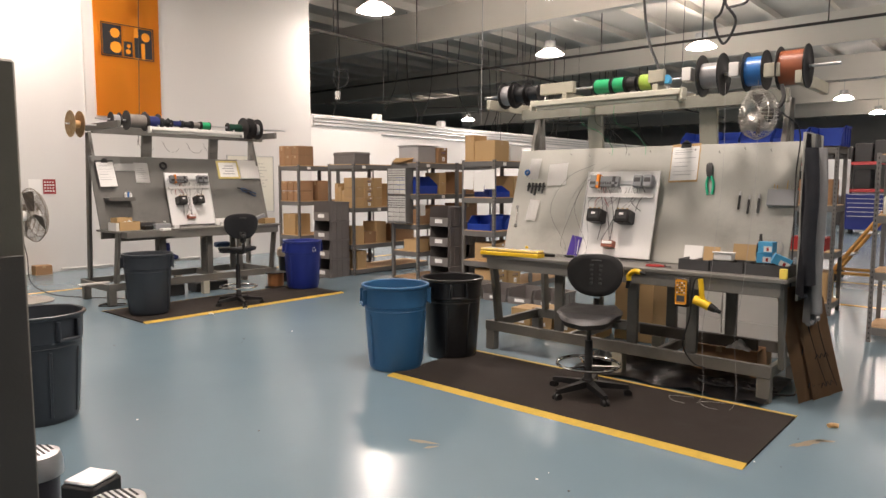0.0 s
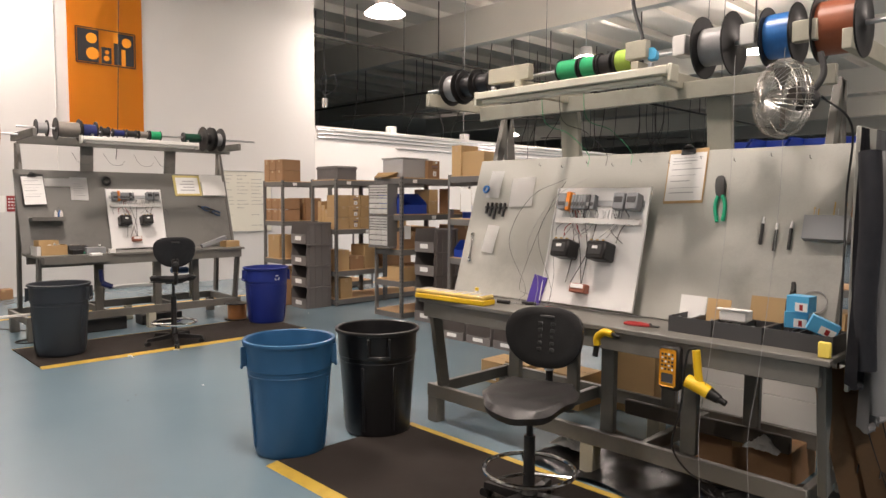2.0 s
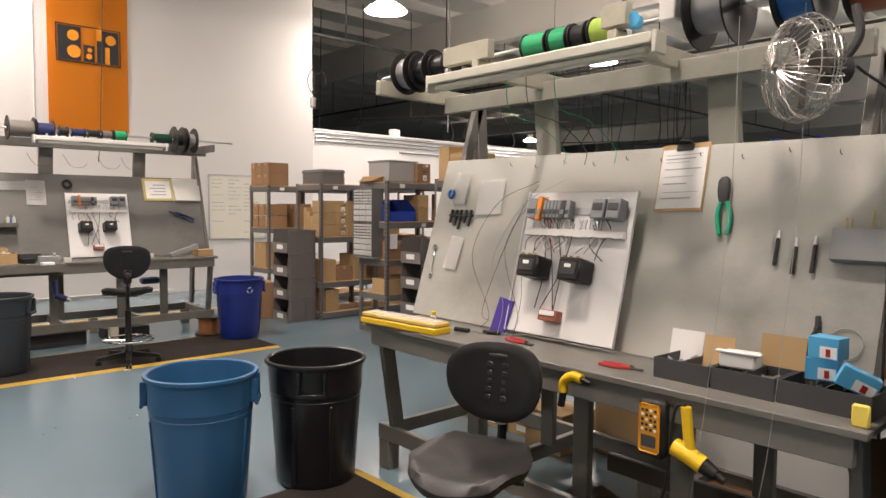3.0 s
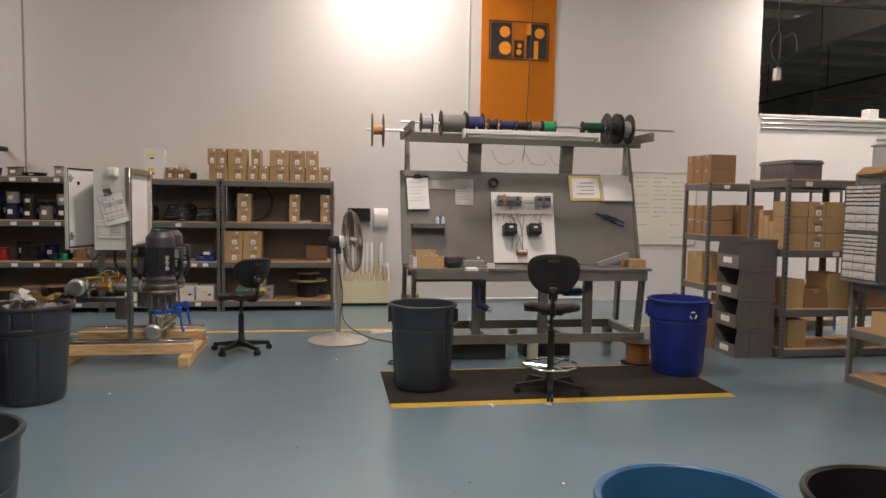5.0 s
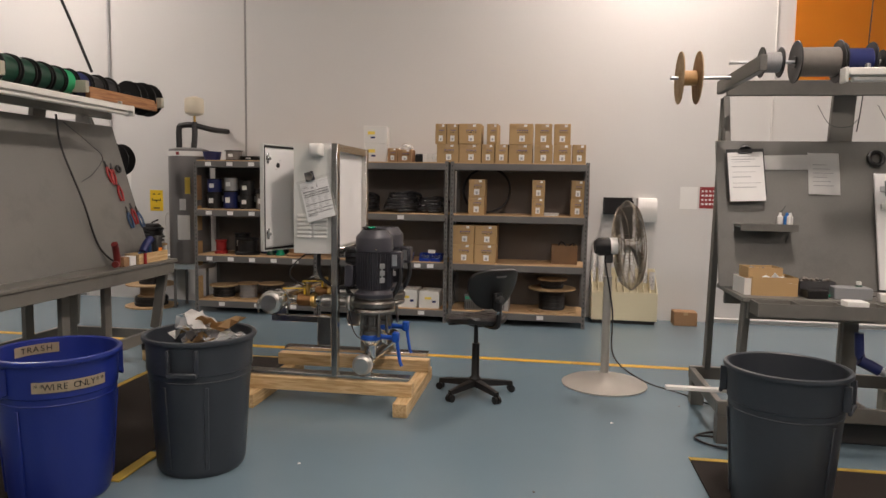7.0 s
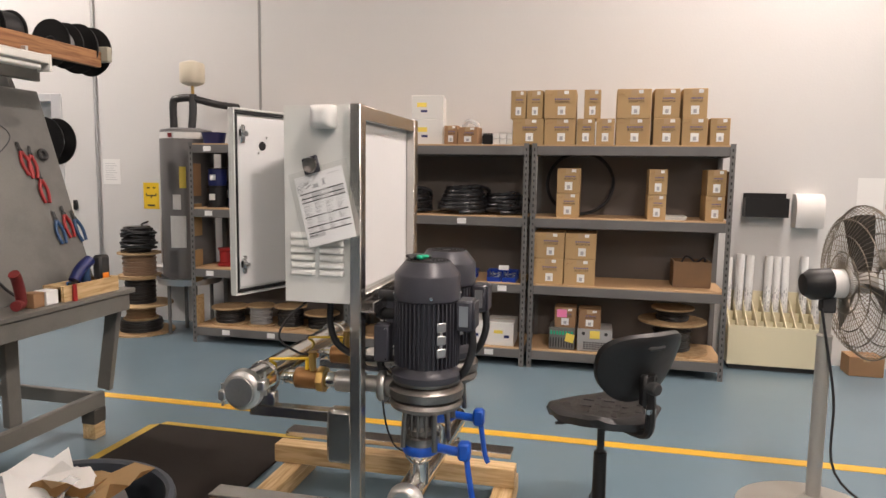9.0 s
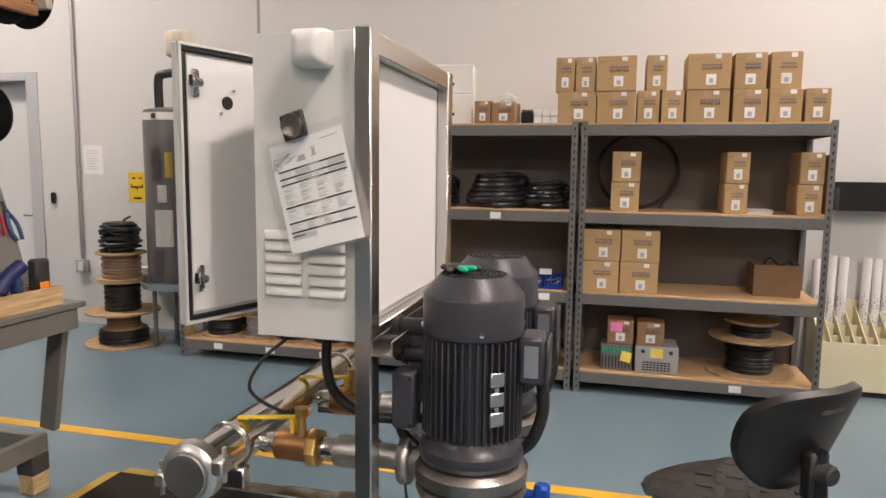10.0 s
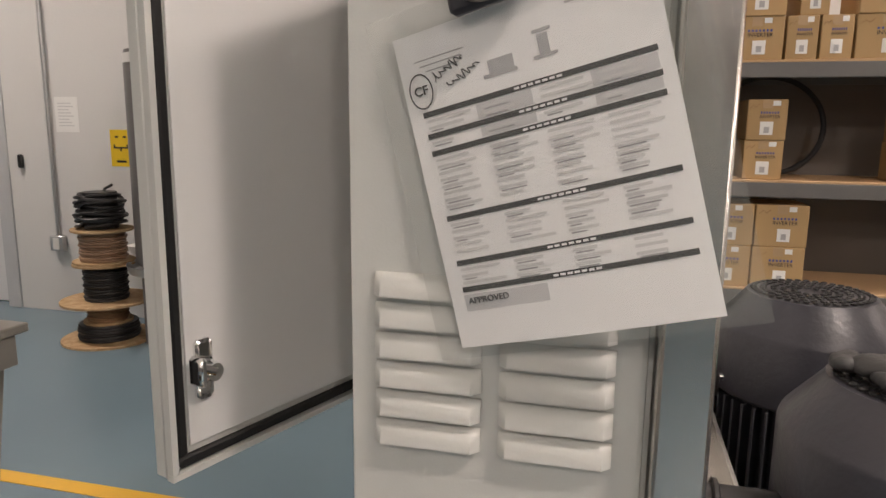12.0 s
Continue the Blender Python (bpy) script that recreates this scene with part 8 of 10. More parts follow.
    tagged(part("cage", bm, mat("worn_chrome_wire", (0.58, 0.56, 0.53), 0.3, 1.0, vary=0.1), t), kind="stuff")
    for k in range(4):
        bm = B()
        a = math.pi / 2 * k
        e, f = math.cos(a) * u2 + math.sin(a) * w2, -math.sin(a) * u2 + math.cos(a) * w2
        vs = [bm.verts.new(p) for p in (e * 0.03, e * 0.13 - f * 0.04 - ax * 0.015, e * 0.135 + f * 0.05 + ax * 0.015, e * 0.04 + f * 0.03)]
        bm.faces.new(vs)
        bmesh.ops.solidify(bm, geom=bm.faces[:], thickness=0.002)
        part("blade", bm, FANBLADE, t)
    bm = B()
    lathe(bm, [(0, -0.15), (0.04, -0.145), (0.05, -0.08), (0.03, -0.07), (0, -0.07)], 18, (0, 0, 0), ax)
    part("motor", bm, BLACKM, t)
    bm = B()
    tube(bm, bend([-0.11 * ax, Vector((0.12, 0.12, 0.10)), Vector((0.10, 0.14, 0.2))]), 0.014, 8)
    part("clamp_arm", bm, BLACKM, t)
    bm = B()
    tube(bm, bend([(2.40, 0.14, 2.02), (2.48, 0.3, 1.9), (2.44, 0.42, 1.6), (2.46, 0.35, 1.2), (2.47, 0.3, 0.8), (2.46, 0.28, 0.45)]), 0.005, 8)
    one("extension_cable", bm, CABLE, "black power cord down the board edge", "cable", B1)
    # clothes on the bench end
    def drape(name, mt, label, u, y, z0, z1, w, seed):
        rnd = random.Random(seed)
        bm = B()
        n, k2 = 10, 16
        g = []
        for i in range(n + 1):
            col = []
            for k in range(k2 + 1):
                f = k / k2
                s = w * (0.45 + 0.55 * f ** 0.6)
                col.append(bm.verts.new((0.05 * math.sin(i * 2.1 + 2.2 * f) * (0.3 + f) * 0.5 + 0.02 * f, (i / n - 0.5) * s + 0.015 * math.sin(5 * f + i), z1 + (z0 - z1) * f + 0.015 * math.sin(i * 1.7) * (1 if k == k2 else 0))))
            g.append(col)
        for i in range(n):
            for k in range(k2):
                bm.faces.new((g[i][k], g[i + 1][k], g[i + 1][k + 1], g[i][k + 1]))
        bmesh.ops.solidify(bm, geom=bm.faces[:], thickness=0.02)
        t = thing(name, label, "clothing", B1 @ pose(u, y, 0))
        part("body", bm, mt, t)
        bm = B()
        tube(bm, [tuple(p) for p in bend([(0.03 + 0.01 * math.sin(q * 2.0), (q / 5 - 0.5) * w * 0.96, z0 + 0.012) for q in range(6)], 3)], 0.017, 8)
        part("hem", bm, mt, t)
        bm = B()
        tube(bm, bend([(0.03, -w * 0.15, z1 - 0.10), (0.055, -w * 0.32, z1 - 0.4), (0.05, -w * 0.36, z0 + 0.35), (0.06, -w * 0.30, z0 + 0.08)], 6), 0.042, 10)
        part("sleeve", bm, mt, t)
    drape("jacket", DENIM, "dark navy jacket hung on the bench end", 2.575, 0.13, 0.80, 1.87, 0.22, 1)
    drape("sweatshirt", GREYCLOTH, "grey sweatshirt hung on the bench end", 2.60, 0.27, 0.60, 1.87, 0.30, 2)
    bm = B()
    box(bm, 2.535, 2.553, 0.16, 0.66, 0.75, 1.885, 0.003)
    one("side_panel", bm, BOARD, "grey board panel behind the wiring bench", "panel", B1)
    # cardboard sheets leaning on the end, boxes beneath
    for k, (foot, up, w) in enumerate((((-1.04, 5.93, 0.0), (-0.12, -0.27, 0.84), 0.50), ((-0.98, 6.08, 0.0), (-0.11, -0.26, 0.72), 0.42))):
        t = thing("cardboard_sheet", "worn dark brown cardboard sheet leaning on the bench end", "cardboard sheet", pose(*foot), "leaning cardboard")
        along, rise = Vector((0.26, 0.966, 0.0)), Vector(up)
        face = along.cross(rise).normalized()
        bm = B()
        nx, nz = 8, 10
        rnd = random.Random(50 + k)
        g = [[bm.verts.new(along * w * i / nx + rise * ((q + (rnd.uniform(-0.25, 0.25) if q == nz else 0)) / nz) + face * (0.012 * math.sin(2.6 * i / nx + k) * math.sin(3.0 * q / nz) + (0.01 if i == 4 else 0))) for q in range(nz + 1)] for i in range(nx + 1)]
        for i in range(nx):
            for q in range(nz):
                bm.faces.new((g[i][q], g[i + 1][q], g[i + 1][q + 1], g[i][q + 1]))
        bmesh.ops.solidify(bm, geom=bm.faces[:], thickness=0.006)
        part("sheet", bm, OLDCARD, t)
        for j in range(2):
            bm = B()
            tube(bm, bend([along * w * (0.25 + 0.07 * q) + rise * (0.12 + 0.3 * j + 0.045 * (q % 2)) + face * 0.022 for q in range(7)], 3), 0.003, 4)
            part("marker_scrawl", bm, INK, t)
        bm = B()
        tube(bm, bend([along * w * 0.62 + rise * 0.98 + face * 0.03, along * w * 0.5 + rise * 0.75 + face * 0.035, along * w * 0.58 + rise * 0.4 + face * 0.03, along * w * 0.7 + rise * 0.1 + face * 0.03], 5), 0.003, 5)
        part("crease", bm, CABLE, t)
    carton(B1 @ pose(1.55, 0.75, 0.0), 0.6, 0.4, 0.22, "brown carton under the bench", False, CARDDARK)
    carton(B1 @ pose(0.25, 1.1, 0.0), 0.3, 0.3, 0.26, "brown carton behind the bench", False, CARD)
    rnd = random.Random(31)
    for k in range(4):
        bm = B()
        c0 = (1.75 + 0.14 * k, 0.42)
        tube(bm, bend([(c0[0] + 0.13 * math.cos(1.3 * q + k) + 0.03 * q, c0[1] + 0.10 * math.sin(1.3 * q + k), 0.010 + 0.004 * (q % 3) + 0.006 * k) for q in range(9)], 5), 0.007, 6)
        one("extension_cable", bm, CABLE, "loose black power cord on the floor under the bench", "cable", B1, "loose cords")
    # cords from the ceiling
    bm = B()
    tube(bm, bend([(0.2, 3.0, 6.9), (0.7, 1.6, 4.2), (1.2, 0.6, 2.9), (1.45, 0.3, 2.45), (1.5, 0.2, 2.36)]), 0.011, 8)
    one("ceiling_cord", bm, CABLE, "black power cord sweeping down from the ceiling", "cable", B1)
    bm = B()
    tube(bm, bend([(2.05, 0.4, 6.6), (2.0, 0.3, 4.0), (1.95, 0.28, 2.9), (1.88, 0.28, 2.72), (1.95, 0.28, 2.55), (2.03, 0.28, 2.7), (1.95, 0.28, 2.85), (2.08, 0.28, 2.92), (2.10, 0.28, 2.82), (1.96, 0.28, 2.80)]), 0.010, 8)
    one("ceiling_cord", bm, CABLE, "black power cord tied in a loop above the spools", "cable", B1)


bench1_things()


def bench2_things():
    b = lambda u, v, off=0.0, spin=0.0: board(B2, T2, u, v, off, spin)
    tb = lambda u, y, rz=0.0: B2 @ pose(u, y, T2, 0, 0, rz)
    clipboard(b(0.0, 0.58, 0.05, 2), "black clipboard with papers on the bench post", True)
    sheet_of_paper(b(0.20, 0.78, 0.003, 1), 0.32, 0.10, "strip of white paper on the board", False)
    sheet_of_paper(b(0.50, 0.62, 0.003, -1), 0.19, 0.28, "printed sheet on the board")
    t = thing("framed_certificate", "certificate in a pale yellow frame on the board", "picture frame", b(1.74, 0.68, 0.0, 1))
    bm = B()
    box(bm, 0, 0.36, -0.012, 0, 0, 0.28, 0.003)
    part("frame_border", bm, mat("pale_yellow_frame", (0.62, 0.52, 0.20), 0.5), t)
    bm = B()
    box(bm, 0.03, 0.33, -0.014, -0.012, 0.03, 0.25)
    part("print", bm, PAPER, t)
    bm = B()
    for k in range(4):
        box(bm, 0.08 + 0.04 * (k % 2), 0.27, -0.015, -0.014, 0.07 + 0.04 * k, 0.085 + 0.04 * k)
    part("text_lines", bm, GREYINK, t)
    t = thing("file_pocket", "white plastic file pocket hung at the board corner", "file holder", b(2.10, 0.68, 0.0))
    bm = B()
    box(bm, 0, 0.32, -0.045, -0.042, 0, 0.20, 0.001)
    box(bm, 0, 0.32, -0.004, 0, 0, 0.30, 0.001)
    box(bm, 0, 0.32, -0.042, -0.004, 0, 0.004)
    box(bm, 0, 0.003, -0.042, -0.004, 0.004, 0.2)
    box(bm, 0.317, 0.32, -0.042, -0.004, 0.004, 0.2)
    part("body", bm, WHITEPL, t)
    bm = B()
    ring(bm, (0, -0.02, 0), 0.042, 0.014, (0, 1, 0), 24, 8)
    one("tape_roll", bm, BLACKP, "roll of black tape hung on the board", "tape", b(0.91, 0.86, 0.006))
    t = thing("small_shelf", "little grey shelf with bottles at the board end", "shelf", b(0.04, 0.40, 0.0) @ pose(0, 0, 0, 17))
    bm = B()
    box(bm, 0, 0.34, -0.16, 0, 0, 0.02, 0.003)
    box(bm, 0, 0.34, -0.165, -0.16, -0.02, 0.025, 0.001)
    part("board", bm, BENCH, t)
    for x, mt in ((0.26, WHITEPL), (0.3, BLUEW), (0.31, WHITEPL)):
        bm = B()
        lathe(bm, [(0, 0.02), (0.018, 0.02), (0.018, 0.07), (0.008, 0.08), (0.008, 0.095), (0, 0.095)], 14, (x, -0.06 - 0.03 * (x > 0.3), 0))
        part("bottle", bm, mt, t)
    # shallow drawer tray at the front end
    t = thing("parts_tray", "grey steel tray with compartments hung on the table front", "tray", B2 @ pose(0.02, -0.17, T2 - 0.08))
    bm = B()
    for a in ((0, 0.68, 0, 0.006), (0, 0.68, 0.155, 0.161), (0, 0.006, 0.006, 0.155), (0.674, 0.68, 0.006, 0.155), (0.22, 0.225, 0.006, 0.155), (0.45, 0.455, 0.006, 0.155)):
        box(bm, a[0], a[1], a[2], a[3], 0, 0.075)
    box(bm, 0.006, 0.674, 0.006, 0.155, 0, 0.005)
    part("body", bm, BENCH, t)
    bm = B()
    box(bm, 0.47, 0.58, 0.02, 0.12, 0.04, 0.10, 0.004)
    part("white_packet", bm, LABEL, t)
    for u, y, w, d, h, mt, lb in ((0.02, 0.12, 0.24, 0.2, 0.10, WHITEPL, "white plastic tub of small parts"), (0.05, 0.16, 0.2, 0.16, 0.16, CARD, "small brown carton of parts"), (0.34, 0.14, 0.2, 0.12, 0.09, DARKGREYP, "dark grey parts tray")):
        t = thing("parts_box", lb + " on the bench", "box", tb(u, y, 4), "boxes on the bench")
        bm = B()
        for a in ((0, w, 0, 0.005), (0, w, d - 0.005, d), (0, 0.005, 0.005, d - 0.005), (w - 0.005, w, 0.005, d - 0.005)):
            box(bm, a[0], a[1], a[2], a[3], 0, h)
        box(bm, 0.005, w - 0.005, 0.005, d - 0.005, 0, 0.005)
        part("body", bm, mt, t)
        bm = B()
        rnd = random.Random(int(w * 100))
        for i in range(16):
            pq = Vector((rnd.uniform(0.03, w - 0.03), rnd.uniform(0.03, d - 0.03), h * 0.7 + rnd.uniform(0, 0.03)))
            cyl(bm, pq, pq + Vector((rnd.uniform(-0.04, 0.04), rnd.uniform(-0.03, 0.03), 0.012)), 0.008, n=6)
        part("small_parts", bm, (TAUPEW, CARDDARK, NAVYW)[int(u * 10) % 3], t)
    pliers(tb(0.62, 0.1) @ pose(0, 0, 0.012, 90, 0, 60), TOOLGREEN, "green-handled cutters lying on the table")
    bm = B()
    box(bm, 0, 0.34, 0, 0.06, 0, 0.05, 0.004, pose(0, 0, 0, 0, -18, 0))
    one("wire_duct", bm, MODGREY, "short grey wire duct lying askew on the bench", "wire duct", tb(1.88, 0.1))
    carton(tb(2.2, 0.12, 4), 0.2, 0.16, 0.08, "low brown carton at the bench end", False, CARD)
    bm = B()
    for k in range(6):
        box(bm, 0.002 * k, 0.2, 0, 0.14, 0.008 * k, 0.008 * k + 0.006)
    one("paper_stack", bm, PAPER, "stack of printed leaflets on the bench", "paper", tb(1.52, 0.2, 5))
    for k in range(3):
        pliers(b(2.06 + 0.07 * k, 0.53 - 0.03 * k, 0.004, 70), (TOOLBLUE, BLACKM)[k % 2], "blue and black hand tool hung on the board", 0.15)
    # under the bench: copper spool, cable, drill
    t = reel_upright(B2 @ pose(2.25, -0.05, 0.0145), 0.16, 0.2, COPPERW)
    t = thing("power_drill", "dark blue power drill hung under the table edge", "power tool", B2 @ pose(0.62, 0.0, T2 - 0.3))
    bm = B()
    tube(bm, [(0, 0, 0.12), (0.01, 0, 0.0), (0.03, -0.02, -0.06)], 0.025, 10)
    part("grip", bm, NAVYW, t)
    bm = B()
    tube(bm, [(0.0, -0.03, -0.03), (0.1, -0.05, -0.08)], 0.032, 12)
    part("barrel", bm, NAVYW, t)
    bm = B()
    cyl(bm, (0.1, -0.05, -0.08), (0.13, -0.056, -0.095), 0.022, n=12)
    part("chuck", bm, GALV, t)
    bm = B()
    box(bm, 0.3, 1.0, 0.3, 0.6, 0.0, 0.15, 0.01)
    box(bm, 1.2, 1.7, 0.35, 0.6, 0.0, 0.13, 0.01)
    one("tool_case", bm, BLACKM, "black cases on the floor under the bench", "case", B2)
    bm = B()
    box(bm, 0, 0.22, 0, 0.12, 0, 0.08, 0.02)
    one("cloth_bundle", bm, TOOLBLUE, "folded light blue cloth on the lower beam", "cloth", B2 @ pose(1.72, 0.65, T2 - 0.36))
    bm = B()
    tube(bm, bend([(0.0, 0.35, 0.01), (-0.12, 0.3, 0.012), (-0.2, 0.2, 0.012), (-0.12, 0.08, 0.012), (0.05, 0.05, 0.012), (0.1, 0.15, 0.012), (-0.05, 0.22, 0.014), (-0.18, 0.25, 0.014)]), 0.007, 6)
    one("floor_cable", bm, CABLE, "black cable looped on the floor beside the bench", "cable", B2)
    bm = B()
    box(bm, -0.36, 0.02, 0.36, 0.41, 0.24, 0.262, 0.002)
    one("white_batten", bm, WHITEPL, "white batten jutting from the bench base", "batten", B2 @ pose(0, 0, 0.022))
    for k, u in enumerate((0.5, 0.85, 1.2, 1.45)):
        bm = B()
        tube(bm, bend([(u, 0.5, 2.1), (u + 0.08, 0.5, 1.98), (u + 0.2, 0.52, 1.97), (u + 0.26, 0.55, 2.02)]), 0.002, 5)
        one("loose_wire", bm, CABLEGREY, "thin loose wire hanging at the rack", "wire", B2, "loose wires")


def reel_upright(m, R, w, wm):
    t = thing("wire_spool", "black-flanged spool of copper wire on the mat", "wire spool", m, "wire spools")
    for z in (0, w):
        bm = B()
        lathe(bm, [(0, z), (R, z), (R, z + 0.01), (0, z + 0.01)], 30)
        part("flange", bm, BLACKP, t)
    bm = B()
    lathe(bm, [(0, 0.01)] + [(R * 0.72 + 0.002 * (k % 2), 0.01 + (w - 0.01) * k / 20) for k in range(21)] + [(0, w)], 26)
    part("winding", bm, wm, t)
    return t


bench2_things()


def bench2_clutter():
    tb = lambda u, y, rz=0.0: B2 @ pose(u, y, T2, 0, 0, rz)
    rnd = random.Random(77)
    # open carton with rags
    t = thing("carton", "open brown carton with white rags on the bench", "cardboard box", tb(0.06, 0.10, 3))
    for a in ((0, 0.26, 0, 0.004), (0, 0.26, 0.196, 0.2), (0, 0.004, 0.004, 0.196), (0.256, 0.26, 0.004, 0.196)):
        bm = B()
        box(bm, a[0], a[1], a[2], a[3], 0, 0.11)
        part("side", bm, CARD, t)
    bm = B()
    box(bm, 0.004, 0.256, 0.004, 0.196, 0, 0.004)
    part("bottom", bm, CARD, t)
    def crumple(w, d, h, seed):
        r2 = random.Random(seed)
        bm = B()
        n = 9
        g = [[bm.verts.new((w * i / n, d * k / n, 0.003 + h * r2.uniform(0.1, 1.0) * math.sin(math.pi * (i + 0.5) / (n + 1)) * math.sin(math.pi * (k + 0.5) / (n + 1)))) for k in range(n + 1)] for i in range(n + 1)]
        for i in range(n):
            for k in range(n):
                bm.faces.new((g[i][k], g[i + 1][k], g[i + 1][k + 1], g[i][k + 1]))
        bmesh.ops.solidify(bm, geom=bm.faces[:], thickness=0.002)
        return bm
    one("rag", crumple(0.24, 0.18, 0.07, 3), PAPER, "crumpled white rag in the open carton", "rag", tb(0.07, 0.11) @ pose(0, 0, 0.07), "rags")
    one("rag", crumple(0.18, 0.14, 0.05, 5), TAPE, "crumpled tan packing paper on the bench", "paper", tb(0.36, 0.20), "rags")
    for k, (u, y, w, d, h, mt, lb) in enumerate(((0.35, 0.04, 0.12, 0.09, 0.05, BLACKP, "low black box on the bench"), (0.50, 0.06, 0.20, 0.12, 0.07, MODGREY, "grey plastic bin on the bench"), (0.72, 0.0, 0.07, 0.06, 0.05, WHITEPL, "small white box on the bench"), (1.46, 0.22, 0.18, 0.02, 0.10, PAPER, "white card leaning on the board"))):
        bm = B()
        box(bm, 0, w, 0, d, 0, h, 0.004)
        one("small_box", bm, mt, lb, "small box", tb(u, y, rnd.uniform(-12, 12)), "small boxes")
    t = thing("bottle", "small green bottle with a white cap on the bench", "bottle", tb(0.66, 0.14))
    bm = B()
    lathe(bm, [(0, 0), (0.026, 0), (0.028, 0.01), (0.028, 0.06), (0.014, 0.08), (0, 0.08)], 18)
    part("body", bm, DGREENW, t)
    bm = B()
    cyl(bm, (0, 0, 0.08), (0, 0, 0.10), 0.014, n=12)
    part("cap", bm, WHITEPL, t)
    for k in range(3):
        bm = B()
        tube(bm, bend([(0.1 * q, 0.05 * math.sin(1.7 * q + k), 0.004 + 0.02 * (q % 2)) for q in range(6)], 5), 0.0022, 5)
        one("loose_wire", bm, (BLACKW, GREYW, NAVYW)[k], "short loose wire lying on the bench", "wire", tb(0.3 + 0.5 * k, 0.12 + 0.04 * k, 10 * k), "loose wires")
    for k, (u, v, sp) in enumerate(((0.35, 0.3, 20), (1.2, 0.22, -30), (1.62, 0.42, 60))):
        bm = B()
        tube(bm, bend([(0, -0.004, 0), (0.05, -0.006, 0.07), (0.02, -0.006, 0.16), (0.09, -0.004, 0.22)], 5), 0.0016, 5)
        one("loose_wire", bm, CABLEGREY, "thin wire hanging on the board", "wire", board(B2, T2, u, v, 0.002, sp), "loose wires")


bench2_clutter()


def bench3_things():
    F3 = B3 @ pose(0.04, -0.20, 0)
    b = lambda u, v, off=0.0, spin=0.0: board(F3, T3, u, v + 0.1, off, spin)
    tb = lambda u, y, rz=0.0: B3 @ pose(u, y, T3, 0, 0, rz)
    for u, v, g, s, lb in ((2.12, 0.72, RED, 10, "black and red crimper hung on the board"), (2.18, 0.70, RED, -6, "red-handled pliers hung on the board"), (2.20, 0.56, RED, 0, "small red pliers hung on the board"), (2.22, 0.32, TOOLBLUE, 4, "blue-handled pliers hung on the board"), (2.29, 0.35, RED, 6, "red-handled snips hung on the board"), (2.36, 0.32, TOOLBLUE, 10, "blue-handled cutters hung on the board")):
        pliers(b(u, v, 0.004, s), g, lb)
    bm = B()
    ring(bm, (0, -0.012, 0), 0.025, 0.011, (0, 1, 0), 20, 8)
    one("tape_roll", bm, BLACKM, "small dark tape roll hung on the board", "tape", b(2.26, 0.70, 0.006))
    spool(B3 @ pose(2.54, 0.57, 1.75), 0.14, 0.09, 0.06, GREYW, BLACKP, "black-flanged spool hung behind the board")
    t = thing("tool_tray", "raw pine tray of hand tools on the bench end", "tray", tb(2.0, 0.035) @ Matrix.Diagonal((1.0, 0.66, 1.0, 1)))
    bm = B()
    for a in ((0, 0.42, 0, 0.018), (0, 0.42, 0.18, 0.198), (0, 0.018, 0.018, 0.18), (0.402, 0.42, 0.018, 0.18)):
        box(bm, a[0], a[1], a[2], a[3], 0, 0.085, 0.002)
    box(bm, 0.018, 0.402, 0.018, 0.18, 0, 0.01)
    part("body", bm, WOODRAW, t)
    t = thing("power_drill", "blue drill and black holster in the tray", "power tool", tb(2.13, 0.10) @ pose(0, 0, 0.07))
    bm = B()
    tube(bm, bend([(0.02, 0, 0.02), (0.07, 0, 0.08), (0.14, 0.0, 0.12)], 4), 0.032, 12)
    part("body", bm, NAVYW, t)
    bm = B()
    tube(bm, [(0.10, 0, 0.09), (0.12, 0.01, 0.0)], 0.025, 10)
    part("grip", bm, TOOLBLUE, t)
    bm = B()
    box(bm, 0.19, 0.27, -0.03, 0.03, 0.0, 0.14, 0.012)
    part("holster", bm, BLACKM, t)
    bm = B()
    box(bm, 0.2, 0.25, -0.036, -0.03, 0.0, 0.04, 0.004)
    part("orange_tip", bm, ORANGEPL, t)
    for u, w, mt, lb in ((2.0, 0.09, CARD, "small brown box"), (1.90, 0.08, LABEL, "small white box"), (1.82, 0.07, CARDDARK, "small brown printed box")):
        bm = B()
        box(bm, 0, w, 0, 0.08, 0, 0.075, 0.003)
        one("small_box", bm, mt, lb + " on the bench", "small box", tb(u, 0.05), "small boxes")
    for k in range(5):
        bm = B()
        cyl(bm, (0, 0, 0), (0.0, 0.0, 0.09), 0.014, 0.011, 10)
        one("nut_driver", bm, (RED, BLACKP, DGREENW, BLACKP, BLUEW)[k], "upright tool handle standing on the bench", "hand tool", tb(2.06 + 0.012 * k, 0.02 + 0.02 * k), "tool handles")
    t = thing("cordless_screwdriver", "dark red drill lying on the bench", "power tool", tb(1.72, 0.06, 20) @ pose(0, 0, 0.03))
    bm = B()
    tube(bm, bend([(0, 0, 0), (0.06, 0, 0.01), (0.03, 0.0, 0.12), (0.0, 0, 0.16)], 4), 0.026, 10)
    part("body", bm, mat("dark_red", (0.16, 0.02, 0.02), 0.45), t)
    bm = B()
    tube(bm, bend([(1.55, 0.62, 2.05), (1.6, 0.62, 1.8), (1.66, 0.50, 1.4), (1.72, 0.42, 1.05), (1.85, 0.34, T3 + 0.015), (2.0, 0.33, T3 + 0.012), (2.15, 0.33, T3 + 0.02)]), 0.008, 8)
    one("extension_cable", bm, CABLE, "black cord running down the board", "cable", F3)
    bm = B()
